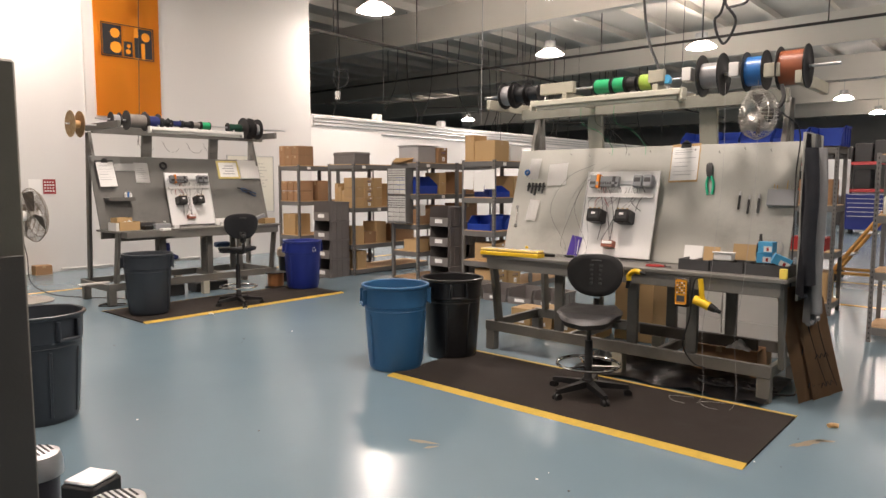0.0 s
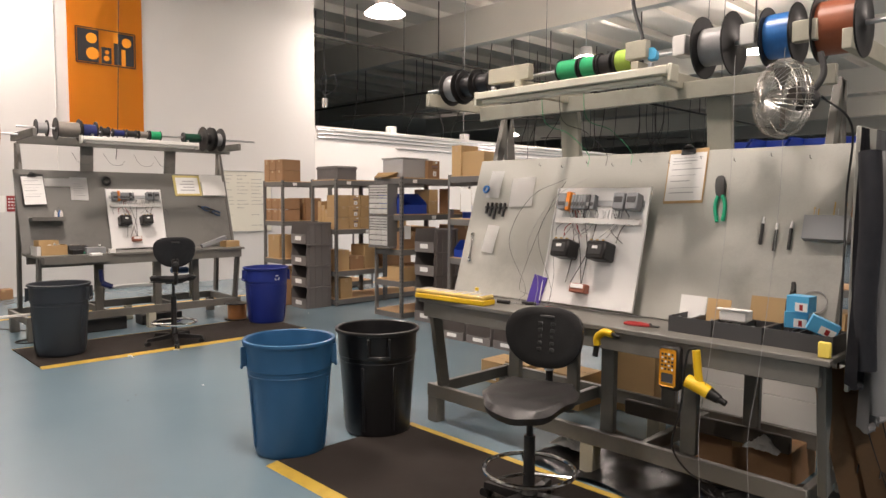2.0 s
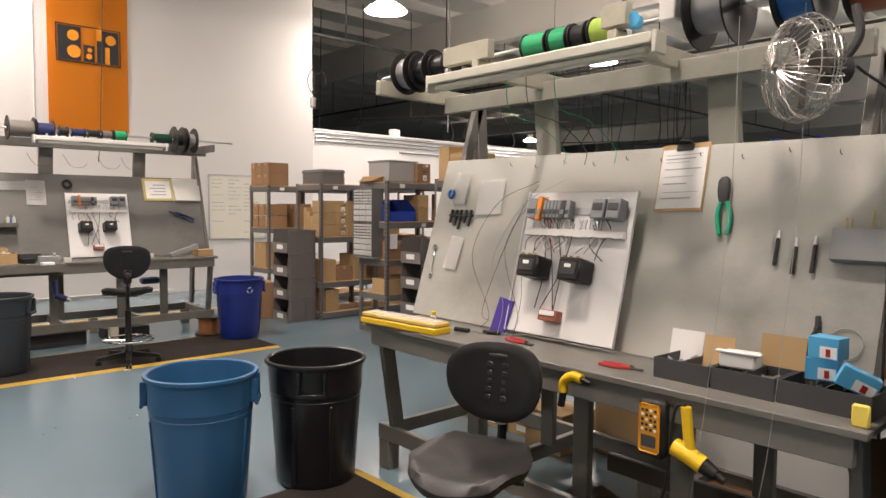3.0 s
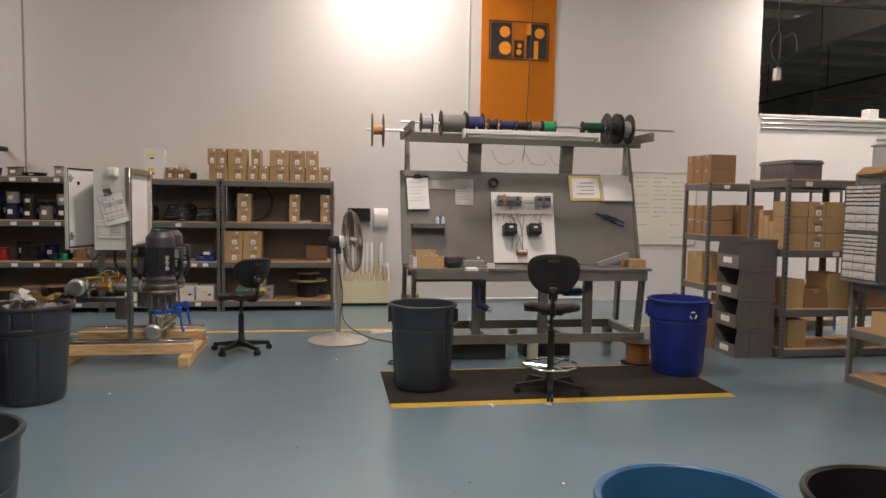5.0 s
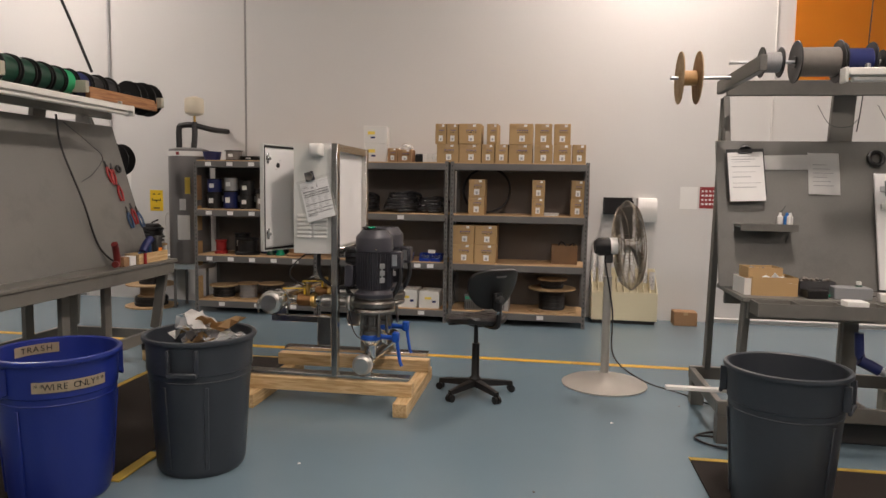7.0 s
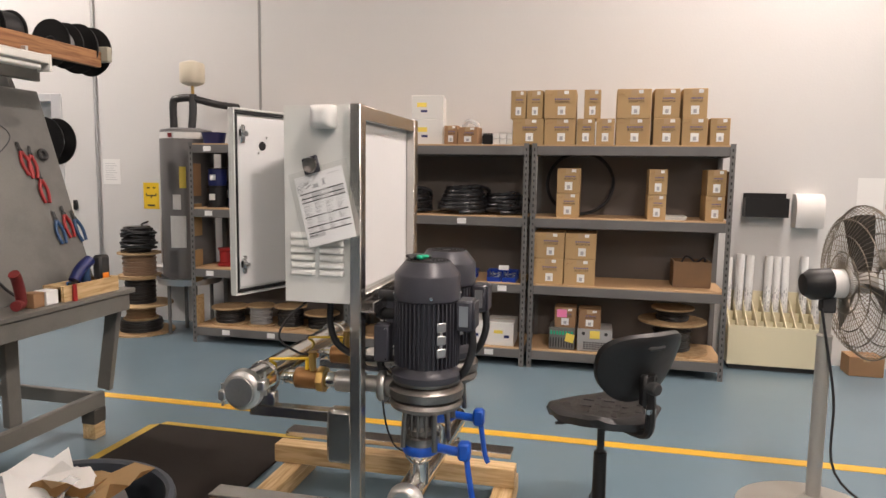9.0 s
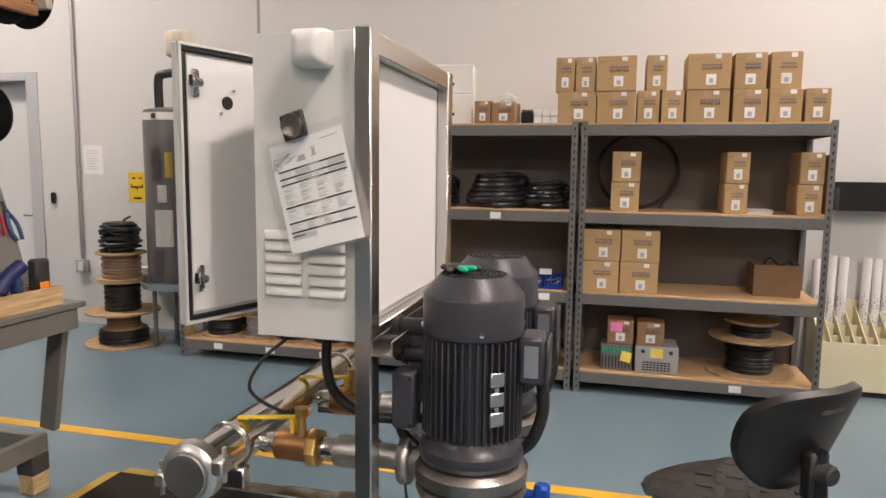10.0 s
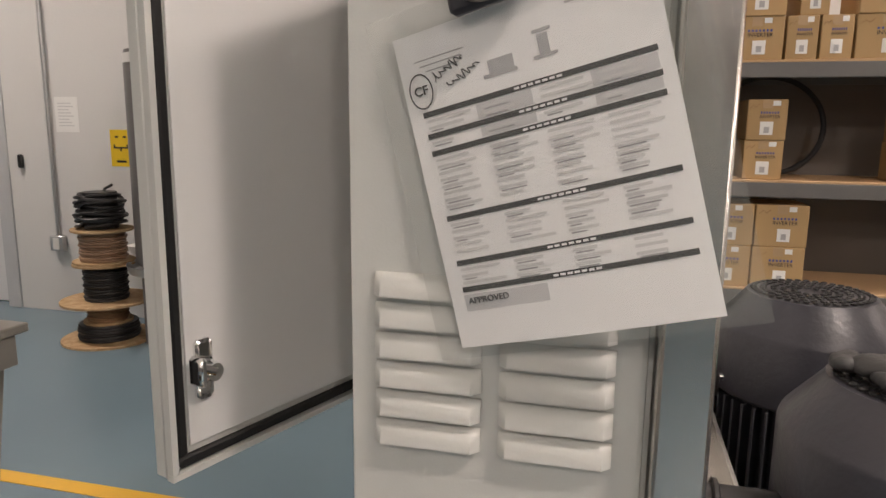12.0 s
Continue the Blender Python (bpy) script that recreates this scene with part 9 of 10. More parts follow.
    tube(bm, bend([(1.6, 0.60, 2.0), (1.9, 0.60, 1.85), (2.02, 0.58, 1.75), (1.85, 0.54, 1.62), (1.68, 0.52, 1.55)]), 0.003, 6)
    one("loose_wire", bm, CABLEGREY, "thin wire looping over the board", "wire", F3)
    bm = B()
    tube(bm, bend([(1.0, 1.6, 6.9), (1.4, 1.0, 4.5), (1.75, 0.5, 3.0), (1.85, 0.3, 2.4)]), 0.011, 8)
    one("ceiling_cord", bm, CABLE, "black power cord slanting down to the rack", "cable", B3)


bench3_things()


# ---- stock shelving behind the benches ----
def stack_bins(x, y, n, w, d, h, label):
    for k in range(n):
        parts_bin(pose(x, y, h * k), w, d, h - 0.004, BINGREY, label, False, "grey stacking bins", True, 0.05)


def drawer_cabinet(m, cols, rows, w, d, h):
    t = thing("drawer_cabinet", "grey small-parts cabinet with milky plastic drawers", "drawer cabinet", m, "small-parts cabinets")
    bm = B()
    for a in ((0, w, 0, d, 0, 0.008), (0, w, 0, d, h - 0.008, h), (0, 0.008, 0, d, 0.008, h - 0.008), (w - 0.008, w, 0, d, 0.008, h - 0.008), (0.008, w - 0.008, d - 0.006, d, 0.008, h - 0.008)):
        box(bm, *a)
    part("case", bm, DRAWERGREY, t)
    z = 0.012
    for r in range(rows):
        big = r < 3
        hh = (h - 0.024) / (rows + 3) * (2 if big else 1)
        nc = 3 if big else cols
        cw = (w - 0.02) / nc
        for c in range(nc):
            bm = B()
            x = 0.010 + cw * c
            box(bm, x + 0.004, x + cw - 0.004, 0.0, 0.1, z + 0.004, z + hh - 0.005, 0.002)
            box(bm, x + cw * 0.3, x + cw * 0.7, -0.01, 0.0, z + hh * 0.3, z + hh * 0.5, 0.002)
            part("drawer", bm, CLEARPL, t)
        z += hh
    return t


def stock_rows():
    Y = 8.33
    def row(x0, x1, levels, label, units=2, W=0.92):
        for k in range(units):
            # front of the unit faces +x
            shelf_unit(pose(x1, Y + (W + 0.01) * k, 0, 0, 0, 90), W, x1 - x0, 1.86, levels, label, back=False, posts_slots=(k == 0), tags=[(0.2, levels[0]), (0.55, levels[1])] if k == 0 else ())
    lv = (1.86, 1.22, 0.60, 0.13)
    row(-10.47, -9.87, lv, "grey steel shelf unit with brown cartons by the wall")
    row(-9.05, -8.40, (1.86, 1.14, 0.52, 0.10), "grey steel shelf unit with stacked cartons")
    row(-7.50, -6.94, (1.86, 1.38, 0.92, 0.50, 0.08), "grey steel shelf unit with bins and cartons")
    row(-6.08, -5.50, (1.86, 1.35, 0.88, 0.45, 0.08), "grey steel shelf unit beside the wiring bench")
    rnd = random.Random(21)

    def facing(x, y, z):
        return pose(x, y, z)      # front faces -y

    # first row
    for (x, z, w, h) in ((-10.46, 1.86, 0.15, 0.36), (-10.30, 1.86, 0.20, 0.175), (-10.09, 1.86, 0.20, 0.175), (-10.30, 2.036, 0.2, 0.175), (-10.09, 2.036, 0.2, 0.175)):
        carton(facing(x, Y + 0.02, z), w, 0.34, h, "brown carton with a white label on a shelf top", False, CARDDARK)
    for x in (-10.44, -10.24, -10.05):
        for z in (1.22, 1.405):
            carton(facing(x, Y + 0.03, z), 0.175, 0.3, 0.175, "brown carton with a white label in a shelf stack", False, CARDDARK)
        carton(facing(x, Y + 0.45, 1.22), 0.175, 0.3, 0.37, "tall brown carton deeper in the shelf", False, CARDDARK)
    carton(facing(-10.42, Y + 0.05, 0.60), 0.36, 0.35, 0.38, "brown carton on a lower deck", False, CARD)
    carton(facing(-10.40, Y + 0.40, 0.13), 0.3, 0.35, 0.30, "brown carton on the lowest deck", False, CARD)
    # second row: block of narrow cartons, crates
    for k in range(3):
        for z in (1.14, 1.305, 1.47):
            carton(pose(-8.42, Y + 0.05 + 0.21 * k, z, 0, 0, 90), 0.205, 0.28, 0.163, "narrow brown carton in a full shelf block", k == 1, CARD)
    for k in range(3):
        carton(facing(-8.95 + 0.09 * k, Y + 0.06, 1.14), 0.085, 0.25, 0.40 - 0.06 * k, "upright brown carton on a shelf", False, CARD)
    for (y, z, w, h, mt) in ((Y + 0.05, 0.52, 0.22, 0.30, CARD), (Y + 0.28, 0.52, 0.26, 0.2, CARDDARK), (Y + 0.55, 0.52, 0.24, 0.36, CARD), (Y + 0.1, 0.10, 0.22, 0.3, CARD), (Y + 1.0, 1.14, 0.4, 0.4, CARD), (Y + 1.0, 0.52, 0.5, 0.3, CARDDARK)):
        carton(pose(-8.44, y, z, 0, 0, 90), w, 0.34, h, "brown carton on a lower shelf", False, mt)
    t = thing("plastic_crate", "dark grey folding crate on the shelf top", "crate", pose(-8.95, Y + 0.05, 1.86))
    bm = B()
    for a in ((0, 0.52, 0, 0.015), (0, 0.52, 0.335, 0.35), (0, 0.015, 0.015, 0.335), (0.505, 0.52, 0.015, 0.335)):
        box(bm, a[0], a[1], a[2], a[3], 0, 0.20, 0.003)
    box(bm, 0.015, 0.505, 0.015, 0.335, 0, 0.012)
    part("body", bm, BINGREY, t)
    for k in range(12):
        bm = B()
        box(bm, 0.03 + 0.04 * k, 0.045 + 0.04 * k, -0.008, 0.0, 0.02, 0.14, 0.002)
        part("rib", bm, BINGREY, t)
    bm = B()
    box(bm, -0.012, 0.532, -0.012, 0.362, 0.155, 0.185, 0.006)
    part("rim", bm, BINGREY, t)
    carton(facing(-8.98, Y + 0.45, 1.86), 0.2, 0.2, 0.12, "low brown carton on the shelf top", False, CARD)
    stack_bins(-8.86, 7.86, 4, 0.39, 0.43, 0.31, "dark grey stacking hopper bin with a white label")
    # third row: small-parts cabinets, blue bins, totes
    for z in (0.955, 1.375):
        drawer_cabinet(pose(-7.50, Y - 0.10, z - 0.01), 6, 8, 0.40, 0.17, 0.415)
    bm = B()
    box(bm, -7.50, -7.06, Y - 0.11, Y + 0.02, 0.925, 0.945, 0.003)
    one("cabinet_ledge", bm, SHELF, "steel ledge under the small-parts cabinets", "ledge")
    parts_bin(pose(-6.97, Y + 0.06, 1.38, 0, 0, 90), 0.42, 0.5, 0.27, BINBLUE, "large blue hopper bin on a shelf")
    for z, y, w, h in ((1.38, Y + 0.52, 0.17, 0.17), (1.55, Y + 0.52, 0.17, 0.16), (0.92, Y + 0.06, 0.3, 0.22), (0.92, Y + 0.4, 0.25, 0.28), (0.50, Y + 0.03, 0.26, 0.18), (0.50, Y + 0.32, 0.26, 0.2), (0.50, Y + 0.62, 0.24, 0.16), (0.92, Y + 1.0, 0.5, 0.3), (1.38, Y + 1.0, 0.5, 0.35), (0.5, Y + 1.0, 0.4, 0.25)):
        carton(pose(-6.97, y, z, 0, 0, 90), w, 0.3, h, "brown open-front carton on a shelf", False, CARDDARK if h > 0.19 else CARD)
    t = thing("storage_tote", "light grey plastic tote with a lid on the shelf top", "storage bin", pose(-7.45, Y + 0.1, 1.86))
    bm = B()
    box(bm, 0, 0.42, 0, 0.45, 0, 0.25, 0.012)
    part("body", bm, TOTE, t)
    bm = B()
    box(bm, -0.01, 0.43, -0.01, 0.46, 0.25, 0.268, 0.005)
    part("lid", bm, TOTE, t)
    carton(pose(-6.97, Y + 0.5, 1.86, 0, 0, 90), 0.22, 0.3, 0.24, "reddish brown carton on the shelf top", True, CARDDARK)
    for k in range(5):
        bm = B()
        box(bm, 0, 0.30, 0, 0.2, 0, 0.012, 0.002)
        one("cardboard_sheet", bm, CARD, "flat cardboard pieces on the shelf top", "cardboard sheet", pose(-7.48 + 0.02 * k, Y - 0.02, 1.865 + 0.013 * k, 0, 0, 6 * k - 10), "flat cardboard")
    bm = B()
    box(bm, 0, 0.003, 0, 0.11, 0, 0.18)
    one("paper_tag", bm, PAPER, "white paper tag hung on a shelf post", "paper", pose(-6.937, Y + 0.05, 1.05))
    # fourth row, mostly behind the bench
    carton(pose(-5.54, Y + 0.05, 1.86, 0, 0, 90), 0.34, 0.45, 0.28, "large brown carton with printed marks", False, CARD)
    carton(pose(-5.54, Y + 0.42, 1.86, 0, 0, 90), 0.3, 0.45, 0.22, "white carton on the shelf top", False, WHITEPL, False)
    carton(facing(-6.05, Y + 0.03, 1.86), 0.16, 0.3, 0.36, "upright brown carton with an open flap", False, CARD)
    for k in range(3):
        bm = B()
        box(bm, 0, 0.18, 0, 0.002, 0, 0.27, 0, pose(0, 0, 0, 0, 2 - 2 * k, 0))
        one("paper_sheet", bm, PAPER, "white sheet hung on the shelf end", "paper", pose(-6.05 + 0.19 * k, Y - 0.006, 1.46 - 0.03 * (k % 2)), "papers on the shelf end")
    parts_bin(pose(-5.53, Y + 0.1, 1.35, 0, 0, 90), 0.3, 0.4, 0.16, BINBLUE, "blue plastic hopper bin on a shelf")
    parts_bin(facing(-6.0, Y + 0.03, 0.88), 0.40, 0.3, 0.2, BINBLUE, "blue plastic hopper bin on a shelf")
    parts_bin(facing(-6.0, Y + 0.40, 0.88), 0.40, 0.3, 0.2, BINBLUE, "blue plastic hopper bin deeper in the shelf")
    for z, y, w, h in ((0.45, Y + 0.05, 0.3, 0.25), (0.45, Y + 0.4, 0.3, 0.25), (0.08, Y + 0.05, 0.3, 0.25), (0.08, Y + 0.4, 0.3, 0.22), (1.35, Y + 0.5, 0.3, 0.3)):
        carton(pose(-5.53, y, z, 0, 0, 90), w, 0.35, h, "brown carton on a lower shelf", True, CARD)
    stack_bins(-6.78, 8.42, 4, 0.36, 0.43, 0.30, "dark grey stacking hopper bin with a white label")
    stack_bins(-6.76, 8.90, 3, 0.36, 0.43, 0.30, "dark grey stacking hopper bin beside a stack")
    for k in range(4):
        stack_bins(-5.75 + 0.4 * k, 7.9, 1, 0.36, 0.4, 0.2, "low dark grey bin on the floor")
    # cartons behind the blue recycling bin
    carton(pose(-9.1, 7.55, 0, 0, 0, 70), 0.4, 0.35, 0.5, "tall brown carton on the floor by the shelves", False, CARDDARK)
    t = thing("trash_can", "dark bin with a clear bag and red scrap", "trash can", pose(-8.75, 7.30, 0), "trash cans")
    bm = B()
    lathe(bm, [(0, 0), (0.17, 0), (0.2, 0.5), (0.205, 0.51), (0.19, 0.51), (0.165, 0.02), (0, 0.02)], 28)
    part("body", bm, CANBLACK, t)
    bm = B()
    lathe(bm, [(0.0, 0.60), (0.10, 0.58), (0.19, 0.52), (0.212, 0.50), (0.214, 0.40), (0.21, 0.40)], 18)
    part("bag", bm, mat("pale_bag", (0.55, 0.45, 0.33), 0.4, vary=0.3, scale=12, bump=0.6, fine=30), t)
    bm = B()
    tube(bm, bend([(-0.05, 0, 0.60), (0.0, 0.03, 0.63), (0.06, 0.0, 0.61)]), 0.025, 8)
    part("red_scrap", bm, RED, t)


stock_rows()
bm = B()
for k in range(3):
    a0 = math.radians(-60 + 120 * k)
    pts = [(0.2685, 0.03 * math.cos(a0 + 0.25 * j), 0.585 + 0.03 * math.sin(a0 + 0.25 * j)) for j in range(6)]
    tube(bm, pts, 0.006, 5)
one("bin_mark", bm, LABEL, "white round arrow mark on the blue bin", "mark", pose(-7.97, 6.94, 0.0, 0, 0, 0))


# ---- far side of the hall ----
def far_things():
    shelf_unit(pose(-3.55, 9.68, 0), 1.95, 0.5, 1.98, (1.98, 1.30, 0.75, 0.15), "grey steel shelf unit with blue bins on top", back=False)
    for k in range(5):
        parts_bin(pose(-3.45 + 0.38 * k, 9.66, 1.98), 0.35, 0.5, 0.24, BINBLUE, "large blue hopper bin on the shelf top")
    for k in range(4):
        carton(pose(-3.4 + 0.46 * k, 9.75, 1.30), 0.36, 0.35, 0.3, "brown carton on a far shelf", False, CARDDARK)
        carton(pose(-3.4 + 0.46 * k, 9.75, 0.15), 0.36, 0.35, 0.35, "brown carton on a far lower shelf", False, CARD)
    bm = B()
    box(bm, 0, 0.4, 0, 0.3, 0, 0.16, 0.01)
    one("storage_tub", bm, RED, "red plastic tub on a far shelf", "tub", pose(-2.1, 9.74, 0.75))
    shelf_unit(pose(-1.04, 8.44, 0), 1.2, 0.55, 1.83, (1.83, 1.25, 0.70, 0.16), "grey steel shelf unit with bottles, half full", back=False)
    for k in range(4):
        bm = B()
        lathe(bm, [(0, 0), (0.06, 0), (0.065, 0.02), (0.065, 0.16), (0.03, 0.2), (0.03, 0.23), (0, 0.23)], 18)
        one("bottle", bm, (WHITEPL, CLEARPL, TOOLGREEN, WHITEPL)[k], "plastic bottle on a steel shelf", "bottle", pose(-0.92 + 0.2 * k, 8.6, (1.25, 1.25, 0.70, 0.70)[k]), "bottles")
    carton(pose(-0.9, 8.5, 1.83), 0.5, 0.4, 0.12, "low white carton on the shelf top", False, WHITEPL, False)
    # rolling ladder
    t = thing("rolling_ladder", "orange steel rolling ladder on black casters", "ladder", pose(-2.21, 12.78, 0))
    for y in (0, 0.6):
        bm = B()
        tube(bm, [(0, y, 0.16), (1.5, y, 2.4)], 0.03, 8)
        tube(bm, [(0.0, y, 0.16), (1.7, y, 0.16)], 0.025, 8)
        tube(bm, [(1.6, y, 0.16), (1.5, y, 2.4)], 0.025, 8)
        part("side_rail", bm, mat("orange_frame", (0.55, 0.27, 0.05), 0.5, stain=0.2), t)
        bm = B()
        cyl(bm, (0, y - 0.025, 0.08), (0, y + 0.025, 0.08), 0.08, n=18)
        cyl(bm, (1.65, y - 0.025, 0.08), (1.65, y + 0.025, 0.08), 0.08, n=18)
        part("caster", bm, BLACKP, t)
    for k in range(6):
        bm = B()
        f = (k + 0.8) / 6.5
        box(bm, 1.5 * f - 0.08, 1.5 * f + 0.08, 0.03, 0.57, 0.16 + 2.24 * f, 0.18 + 2.24 * f, 0.003)
        part("tread", bm, GALV, t)
    # tool chest, white cabinet, racking with dark crates
    t = thing("tool_chest", "blue rolling tool chest with white drawer edges", "tool chest", pose(-4.3, 25.0, 0))
    bm = B()
    box(bm, 0, 1.2, 0, 0.6, 0.14, 1.25, 0.01)
    part("body", bm, CANROYAL, t)
    for k in range(6):
        bm = B()
        z = 0.45 + 0.135 * k
        box(bm, 0.04, 1.16, -0.02, 0, z, z + 0.115, 0.004)
        box(bm, 0.04, 1.16, -0.03, -0.02, z + 0.095, z + 0.115, 0.002)
        d = part("drawer", bm, CANROYAL, t)
        bm = B()
        box(bm, 0.05, 1.15, -0.034, -0.03, z + 0.098, z + 0.112)
        part("drawer_pull", bm, LABEL, d)
    for x in (0.12, 1.08):
        bm = B()
        cyl(bm, (x - 0.03, 0.1, 0.07), (x + 0.03, 0.1, 0.07), 0.07, n=14)
        cyl(bm, (x - 0.03, 0.5, 0.07), (x + 0.03, 0.5, 0.07), 0.07, n=14)
        part("caster", bm, BLACKP, t)
    t = thing("white_cabinet", "white metal cabinet standing on a frame", "cabinet", pose(-5.6, 26.0, 0))
    bm = B()
    box(bm, 0, 1.1, 0, 0.6, 1.15, 2.35, 0.01)
    part("body", bm, WHITEP, t)
    bm = B()
    box(bm, 0.03, 0.54, -0.02, 0, 1.18, 2.32, 0.004)
    part("door", bm, WHITEP, t)
    bm = B()
    box(bm, 0.56, 1.07, -0.02, 0, 1.18, 2.32, 0.004)
    part("door", bm, WHITEP, t)
    bm = B()
    box(bm, 0.5, 0.53, -0.04, -0.02, 1.7, 1.9, 0.004)
    part("handle", bm, RED, t)
    for x in (0.05, 0.98):
        bm = B()
        box(bm, x, x + 0.06, 0.05, 0.11, 0, 1.15)
        box(bm, x, x + 0.06, 0.5, 0.56, 0, 1.15)
        part("leg", bm, SHELF, t)
    t = thing("pallet_rack", "pallet rack with red beams and dark crates", "rack", pose(-9.5, 30.0, 0))
    for x in (0, 4.2, 8.4, 12.6):
        bm = B()
        box(bm, x, x + 0.09, 0, 0.09, 0, 2.9)
        box(bm, x, x + 0.09, 1.0, 1.09, 0, 2.9)
        part("upright", bm, SHELF, t)
    for z in (1.25, 2.25):
        bm = B()
        box(bm, 0, 12.6, -0.04, 0, z, z + 0.12)
        part("beam", bm, mat("red_beam", (0.45, 0.06, 0.06), 0.5), t)
    for k in range(20):
        bm = B()
        box(bm, 0.15 + 0.62 * k, 0.70 + 0.62 * k, 0.05, 0.95, 1.37 if k % 2 else 0.0, (2.05 if k % 2 else 0.8) + 0.05 * (k % 3), 0.02)
        part("crate", bm, BLACKM, t)
        bm = B()
        box(bm, 0.15 + 0.62 * k, 0.70 + 0.62 * k, 0.05, 0.95, 2.37, 2.95 + 0.1 * (k % 3), 0.02)
        part("crate", bm, BLACKM, t)
    # hanging drop cord near the wall's end
    t = thing("drop_cord", "coiled drop cord with a white socket hanging from the roof", "cable", pose(-9.2, 8.7, 0))
    bm = B()
    tube(bm, bend([(0, 0, 6.9), (0.01, 0, 4.5), (0, 0, 3.55), (0.12, 0.1, 3.5), (0.13, 0.12, 3.3), (0.0, 0, 3.2), (-0.06, -0.05, 3.4), (0.02, 0, 3.55), (0.03, 0, 3.3), (0.0, 0, 3.12)]), 0.007, 6)
    part("cord", bm, CABLEGREY, t)
    bm = B()
    box(bm, -0.035, 0.035, -0.03, 0.03, 3.0, 3.14, 0.006)
    part("socket", bm, WHITEPL, t)
    for x, y, z in ((-5.4, 7.9, 2.3), (-8.2, 13.0, 3.0), (-4.6, 12.5, 3.2), (-11.0, 16.0, 2.6), (-6.0, 15.0, 2.6)):
        bm = B()
        tube(bm, bend([(x, y, 6.9), (x + 0.01, y, 5), (x - 0.01, y, z)]), 0.005, 6)
        one("hanging_cable", bm, GREYW if x == -5.4 else CABLE, "thin cable hanging from the roof", "cable", group="hanging cables")
    # clutter of pipes beyond the low wall
    rnd = random.Random(17)
    for k in range(26):
        x, y = rnd.uniform(-17, -13.5), rnd.uniform(13, 32)
        bm = B()
        tube(bm, bend([(x, y, 6.9), (x + rnd.uniform(-0.2, 0.2), y, 4.8), (x + rnd.uniform(-0.5, 0.5), y + rnd.uniform(-0.5, 0.5), 3.6), (x + rnd.uniform(-0.8, 0.8), y + rnd.uniform(-1, 1), 3.2)]), 0.014, 6)
        one("hanging_cable", bm, DARKPIPE, "dark hose hanging beyond the low wall", "cable", group="hanging cables")
    for k in range(4):
        bm = B()
        y = 14 + 4.5 * k
        cyl(bm, (-16, y, 3.9 + 0.25 * (k % 2)), (-13.2, y + 1.5, 3.9 + 0.25 * (k % 2)), 0.02, n=6)
        cyl(bm, (-14.4, y + 0.85, 3.9), (-14.4, y + 0.85, 6.6), 0.012, n=6)
        one("hanging_rail", bm, DARKPIPE, "dark rail hung beyond the low wall", "rail", group="hanging rails")


far_things()


# ---- things close to where the walk starts ----
def near_start():
    t = thing("steel_cabinet", "grey steel cabinet at the walkway edge", "cabinet", pose(-1.84, 1.13, 0, 0, 0, 0))
    bm = B()
    box(bm, -0.22, 0.05, 0, 0.236, 0.0, 1.84, 0.006)
    part("body", bm, mat("olive_grey_steel", (0.13, 0.125, 0.10), 0.45), t)
    bm = B()
    box(bm, 0.052, 0.06, 0.01, 0.23, 0.05, 1.36, 0.003)
    part("lower_door", bm, mat("dark_steel_door", (0.06, 0.055, 0.05), 0.5), t)
    for i, (x, y, h) in enumerate(((-2.90, 1.70, 0.45), (-2.25, 1.75, 0.44))):
        t = thing("electric_motor", "grey electric motor standing on its end", "motor", pose(x, y, 0), "motors on the floor")
        bm = B()
        lathe(bm, [(0, h), (0.07, h), (0.095, h - 0.01), (0.105, h - 0.05), (0.105, h - 0.1), (0, h - 0.1)], 32)
        c = part("cowl", bm, GALV, t)
        bm = B()
        for k in range(7):
            yy = -0.06 + 0.02 * k
            xx = math.sqrt(max(0.0, 0.07 ** 2 - yy ** 2))
            box(bm, -xx, xx, yy - 0.004, yy + 0.004, h, h + 0.002)
        part("grille", bm, RUBBER, c)
        bm = B()
        lathe(bm, [(0, 0.0), (0.11, 0.0), (0.11, 0.03), (0.09, 0.04), (0.09, h - 0.1), (0, h - 0.1)], 32)
        part("body", bm, MOTOR, t)
    t = thing("junction_case", "black metal case on the floor between motors", "case", pose(-2.70, 1.72, 0, 0, 0, 25))
    bm = B()
    box(bm, 0, 0.16, 0, 0.16, 0, 0.36, 0.01)
    part("body", bm, BLACKP, t)
    bm = B()
    box(bm, 0.01, 0.15, 0.01, 0.15, 0.36, 0.375, 0.006)
    part("lid", bm, GALV, t)


near_start()
# scuffs and scraps on the open floor
for k, (x, y, w, h, rz) in enumerate(((-7.12, 4.95, 0.07, 0.012, 20), (-7.1, 5.4, 0.05, 0.012, 60), (-0.75, 5.55, 0.06, 0.03, 40))):
    bm = B()
    tube(bm, bend([(-w / 2, 0, h / 2), (0, 0.008, h / 2 + 0.002), (w / 2, -0.004, h / 2)], 3), h / 2, 6)
    one("paper_scrap", bm, PAPER if k < 2 else TANW, "small scrap lying on the floor", "scrap", pose(x, y, 0.0005, 0, 0, rz), "floor scraps")



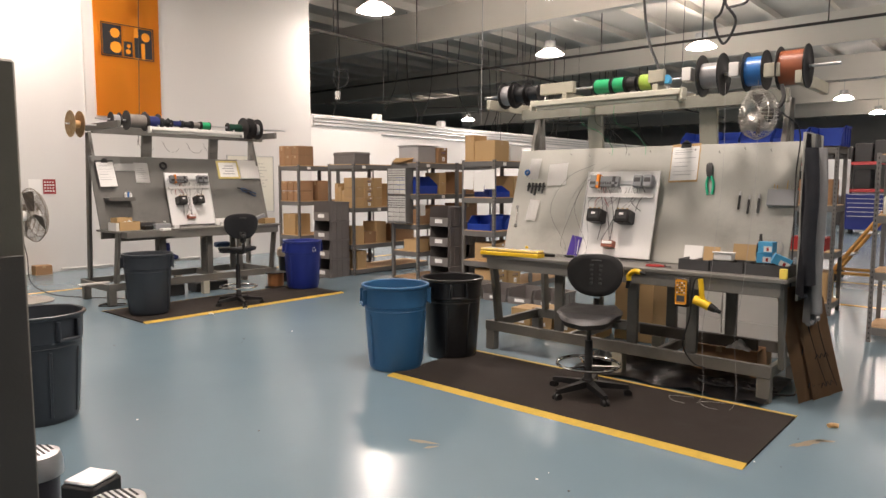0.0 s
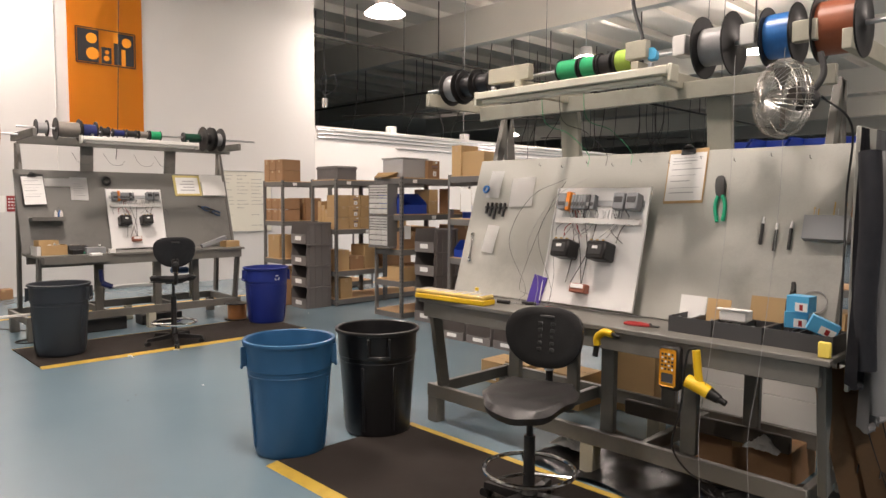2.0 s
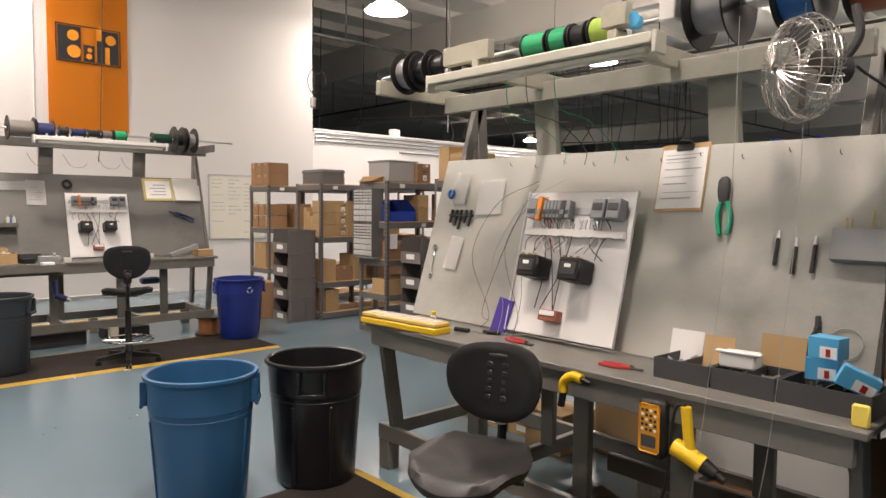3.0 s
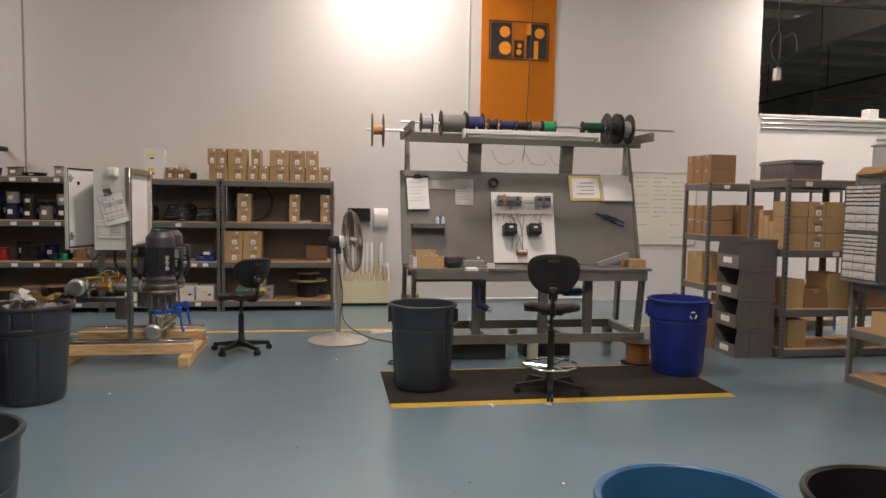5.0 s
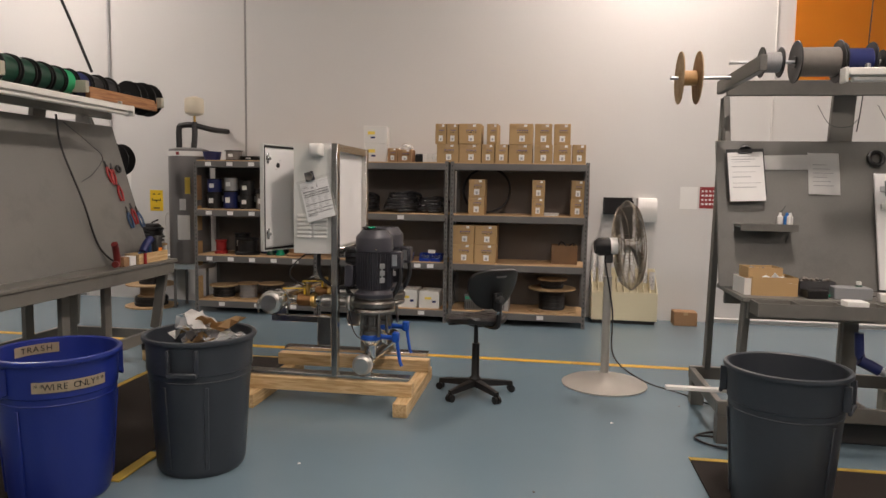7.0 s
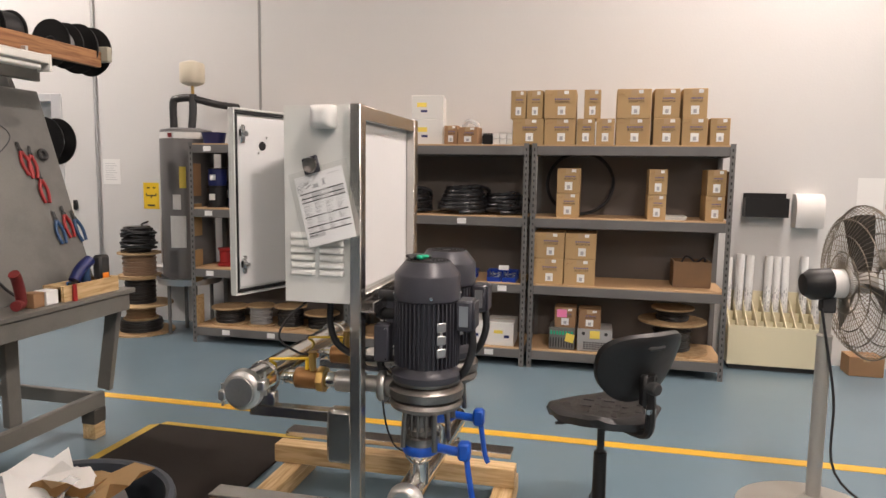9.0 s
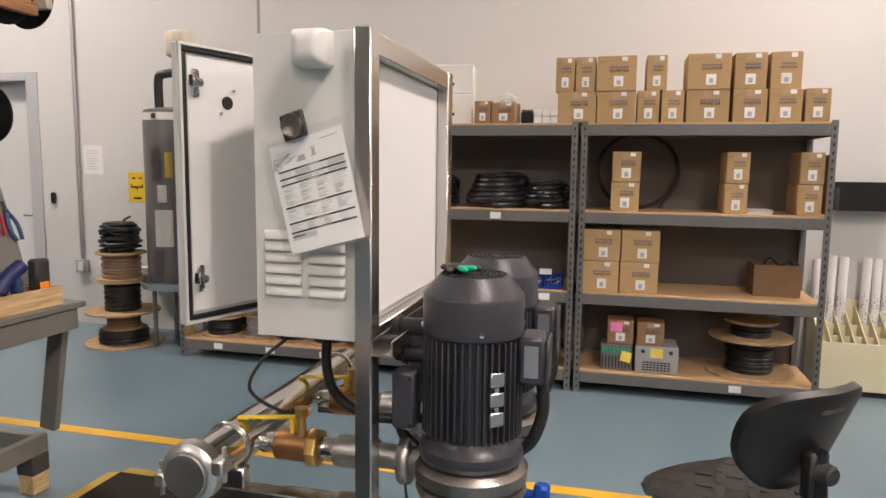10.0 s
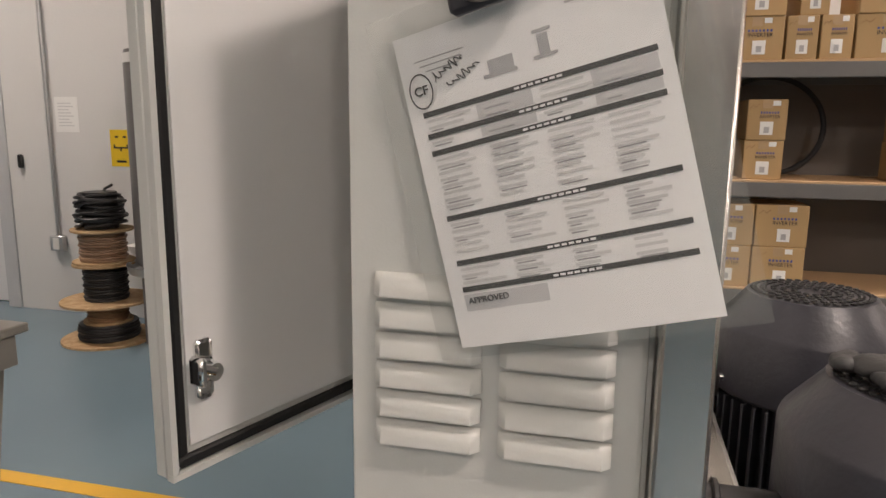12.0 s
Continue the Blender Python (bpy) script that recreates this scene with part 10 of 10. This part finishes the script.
# ---- goods and litter under the first bench ----
def under_bench():
    for k, (u, z, h) in enumerate(((1.10, 0.0, 0.29), (1.60, 0.0, 0.29), (1.10, 0.291, 0.28), (1.60, 0.291, 0.28))):
        carton(B1 @ pose(u, 1.55, z), 0.49, 0.40, h, "white carton stacked behind the wiring bench", False, WHITEPL, False, "white cartons")
    carton(B1 @ pose(0.62, 1.35, 0), 0.40, 0.36, 0.62, "tall brown carton behind the wiring bench", False, CARD)
    t = thing("black_sheet", "crumpled black plastic sheet on the floor under the bench", "plastic sheet", B1 @ pose(0.9, 0.0, 0.0005))
    rnd = random.Random(41)
    bm = B()
    nx, ny = 26, 14
    g = [[bm.verts.new((1.5 * i / nx, 0.04 + 0.82 * k / ny + 0.015 * math.sin(i * 0.9), 0.004 + 0.022 * rnd.random() ** 2 + 0.012 * (1 + math.sin(i * 0.8 + k * 0.5)))) for k in range(ny + 1)] for i in range(nx + 1)]
    for i in range(nx):
        for k in range(ny):
            bm.faces.new((g[i][k], g[i + 1][k], g[i + 1][k + 1], g[i][k + 1]))
    bmesh.ops.solidify(bm, geom=bm.faces[:], thickness=0.002)
    part("sheet", bm, mat("black_film", (0.012, 0.012, 0.013), 0.3, vary=0.3, scale=8), t)
    bm = B()
    box(bm, 0, 0.95, 0, 0.035, 0.0, 0.09, 0.006)
    one("timber_offcut", bm, mat("dark_stained_timber", (0.05, 0.042, 0.034), 0.6, vary=0.3, scale=8), "dark stained timber beam lying under the bench", "timber", B1 @ pose(1.25, 0.55, 0.27))
    # bubble wrap
    for (u, y, w, d, sd) in ((0.86, 0.32, 0.24, 0.20, 3), (1.98, 0.50, 0.18, 0.15, 5)):
        r2 = random.Random(sd)
        bm = B()
        n = 10
        g = [[bm.verts.new((w * i / n, d * k / n, 0.004 + 0.10 * r2.uniform(0.35, 1.0) * math.sin(math.pi * (i + 0.5) / (n + 1)) * math.sin(math.pi * (k + 0.5) / (n + 1)))) for k in range(n + 1)] for i in range(n + 1)]
        for i in range(n):
            for k in range(n):
                bm.faces.new((g[i][k], g[i + 1][k], g[i + 1][k + 1], g[i][k + 1]))
        bmesh.ops.solidify(bm, geom=bm.faces[:], thickness=0.003)
        one("bubble_wrap", bm, mat("bubble_film", (0.7, 0.7, 0.68), 0.15, vary=0.25, scale=90, bump=0.6, fine=120), "crumpled bubble wrap under the bench", "packing", B1 @ pose(u, y, 0.036 if u < 1 else 0.265), "bubble wrap")
    # low cartons with white labels on the floor behind the bench legs
    for k in range(4):
        c = carton(B1 @ pose(-0.55 + 0.27 * k, 1.22, 0.0), 0.25, 0.30, 0.19 + 0.03 * (k % 2), "low brown parts carton with a white label on the floor", False, CARD, False, "floor cartons")
        bm = B()
        box(bm, 0.08, 0.17, -0.002, 0.0, 0.03, 0.07)
        part("label", bm, LABEL, c, "white label")


under_bench()


def wall_pipe():
    bm = B()
    cyl(bm, (WX + 0.02, 5.3, 0.05), (WX + 0.02, 7.9, 0.05), 0.014, n=10)
    one("conduit", bm, WHITEPL, "white pipe running low along the wall", "pipe")


wall_pipe()


def floor_marks():
    rnd = random.Random(14)
    tan = mat("tan_scuff", (0.22, 0.18, 0.12), 0.5, vary=0.25, scale=20)
    for x, y, a, b, rz in ((-0.81, 5.16, 0.16, 0.03, 62), (-0.74, 5.27, 0.07, 0.025, 30), (-2.55, 3.67, 0.10, 0.022, 20), (-2.46, 3.64, 0.05, 0.015, 60)):
        bm = B()
        n = 22
        rim = [bm.verts.new((a * math.cos(2 * math.pi * k / n) * rnd.uniform(0.75, 1.1), b * math.sin(2 * math.pi * k / n) * rnd.uniform(0.6, 1.2), 0.0012)) for k in range(n)]
        c = bm.verts.new((0, 0, 0.0012))
        for k in range(n):
            bm.faces.new((rim[k], rim[(k + 1) % n], c))
        one("floor_stain", bm, tan, "dull tan scuff on the glossy floor", "stain", pose(x, y, 0, 0, 0, rz), kind="structure")
    dark = mat("dark_speck", (0.03, 0.028, 0.025), 0.6)
    for k in range(46):
        bm = B()
        r = rnd.uniform(0.003, 0.011)
        lathe(bm, [(0, 0.003), (r * 0.8, 0.002), (r, 0.0), (0, 0.0)], 6)
        x, y = rnd.uniform(-9.5, 0.5), rnd.uniform(0.5, 8.0)
        one("floor_speck", bm, dark if k % 3 else PAPER, "tiny speck of litter on the floor", "litter", pose(x, y, 0.0), "floor specks")


floor_marks()
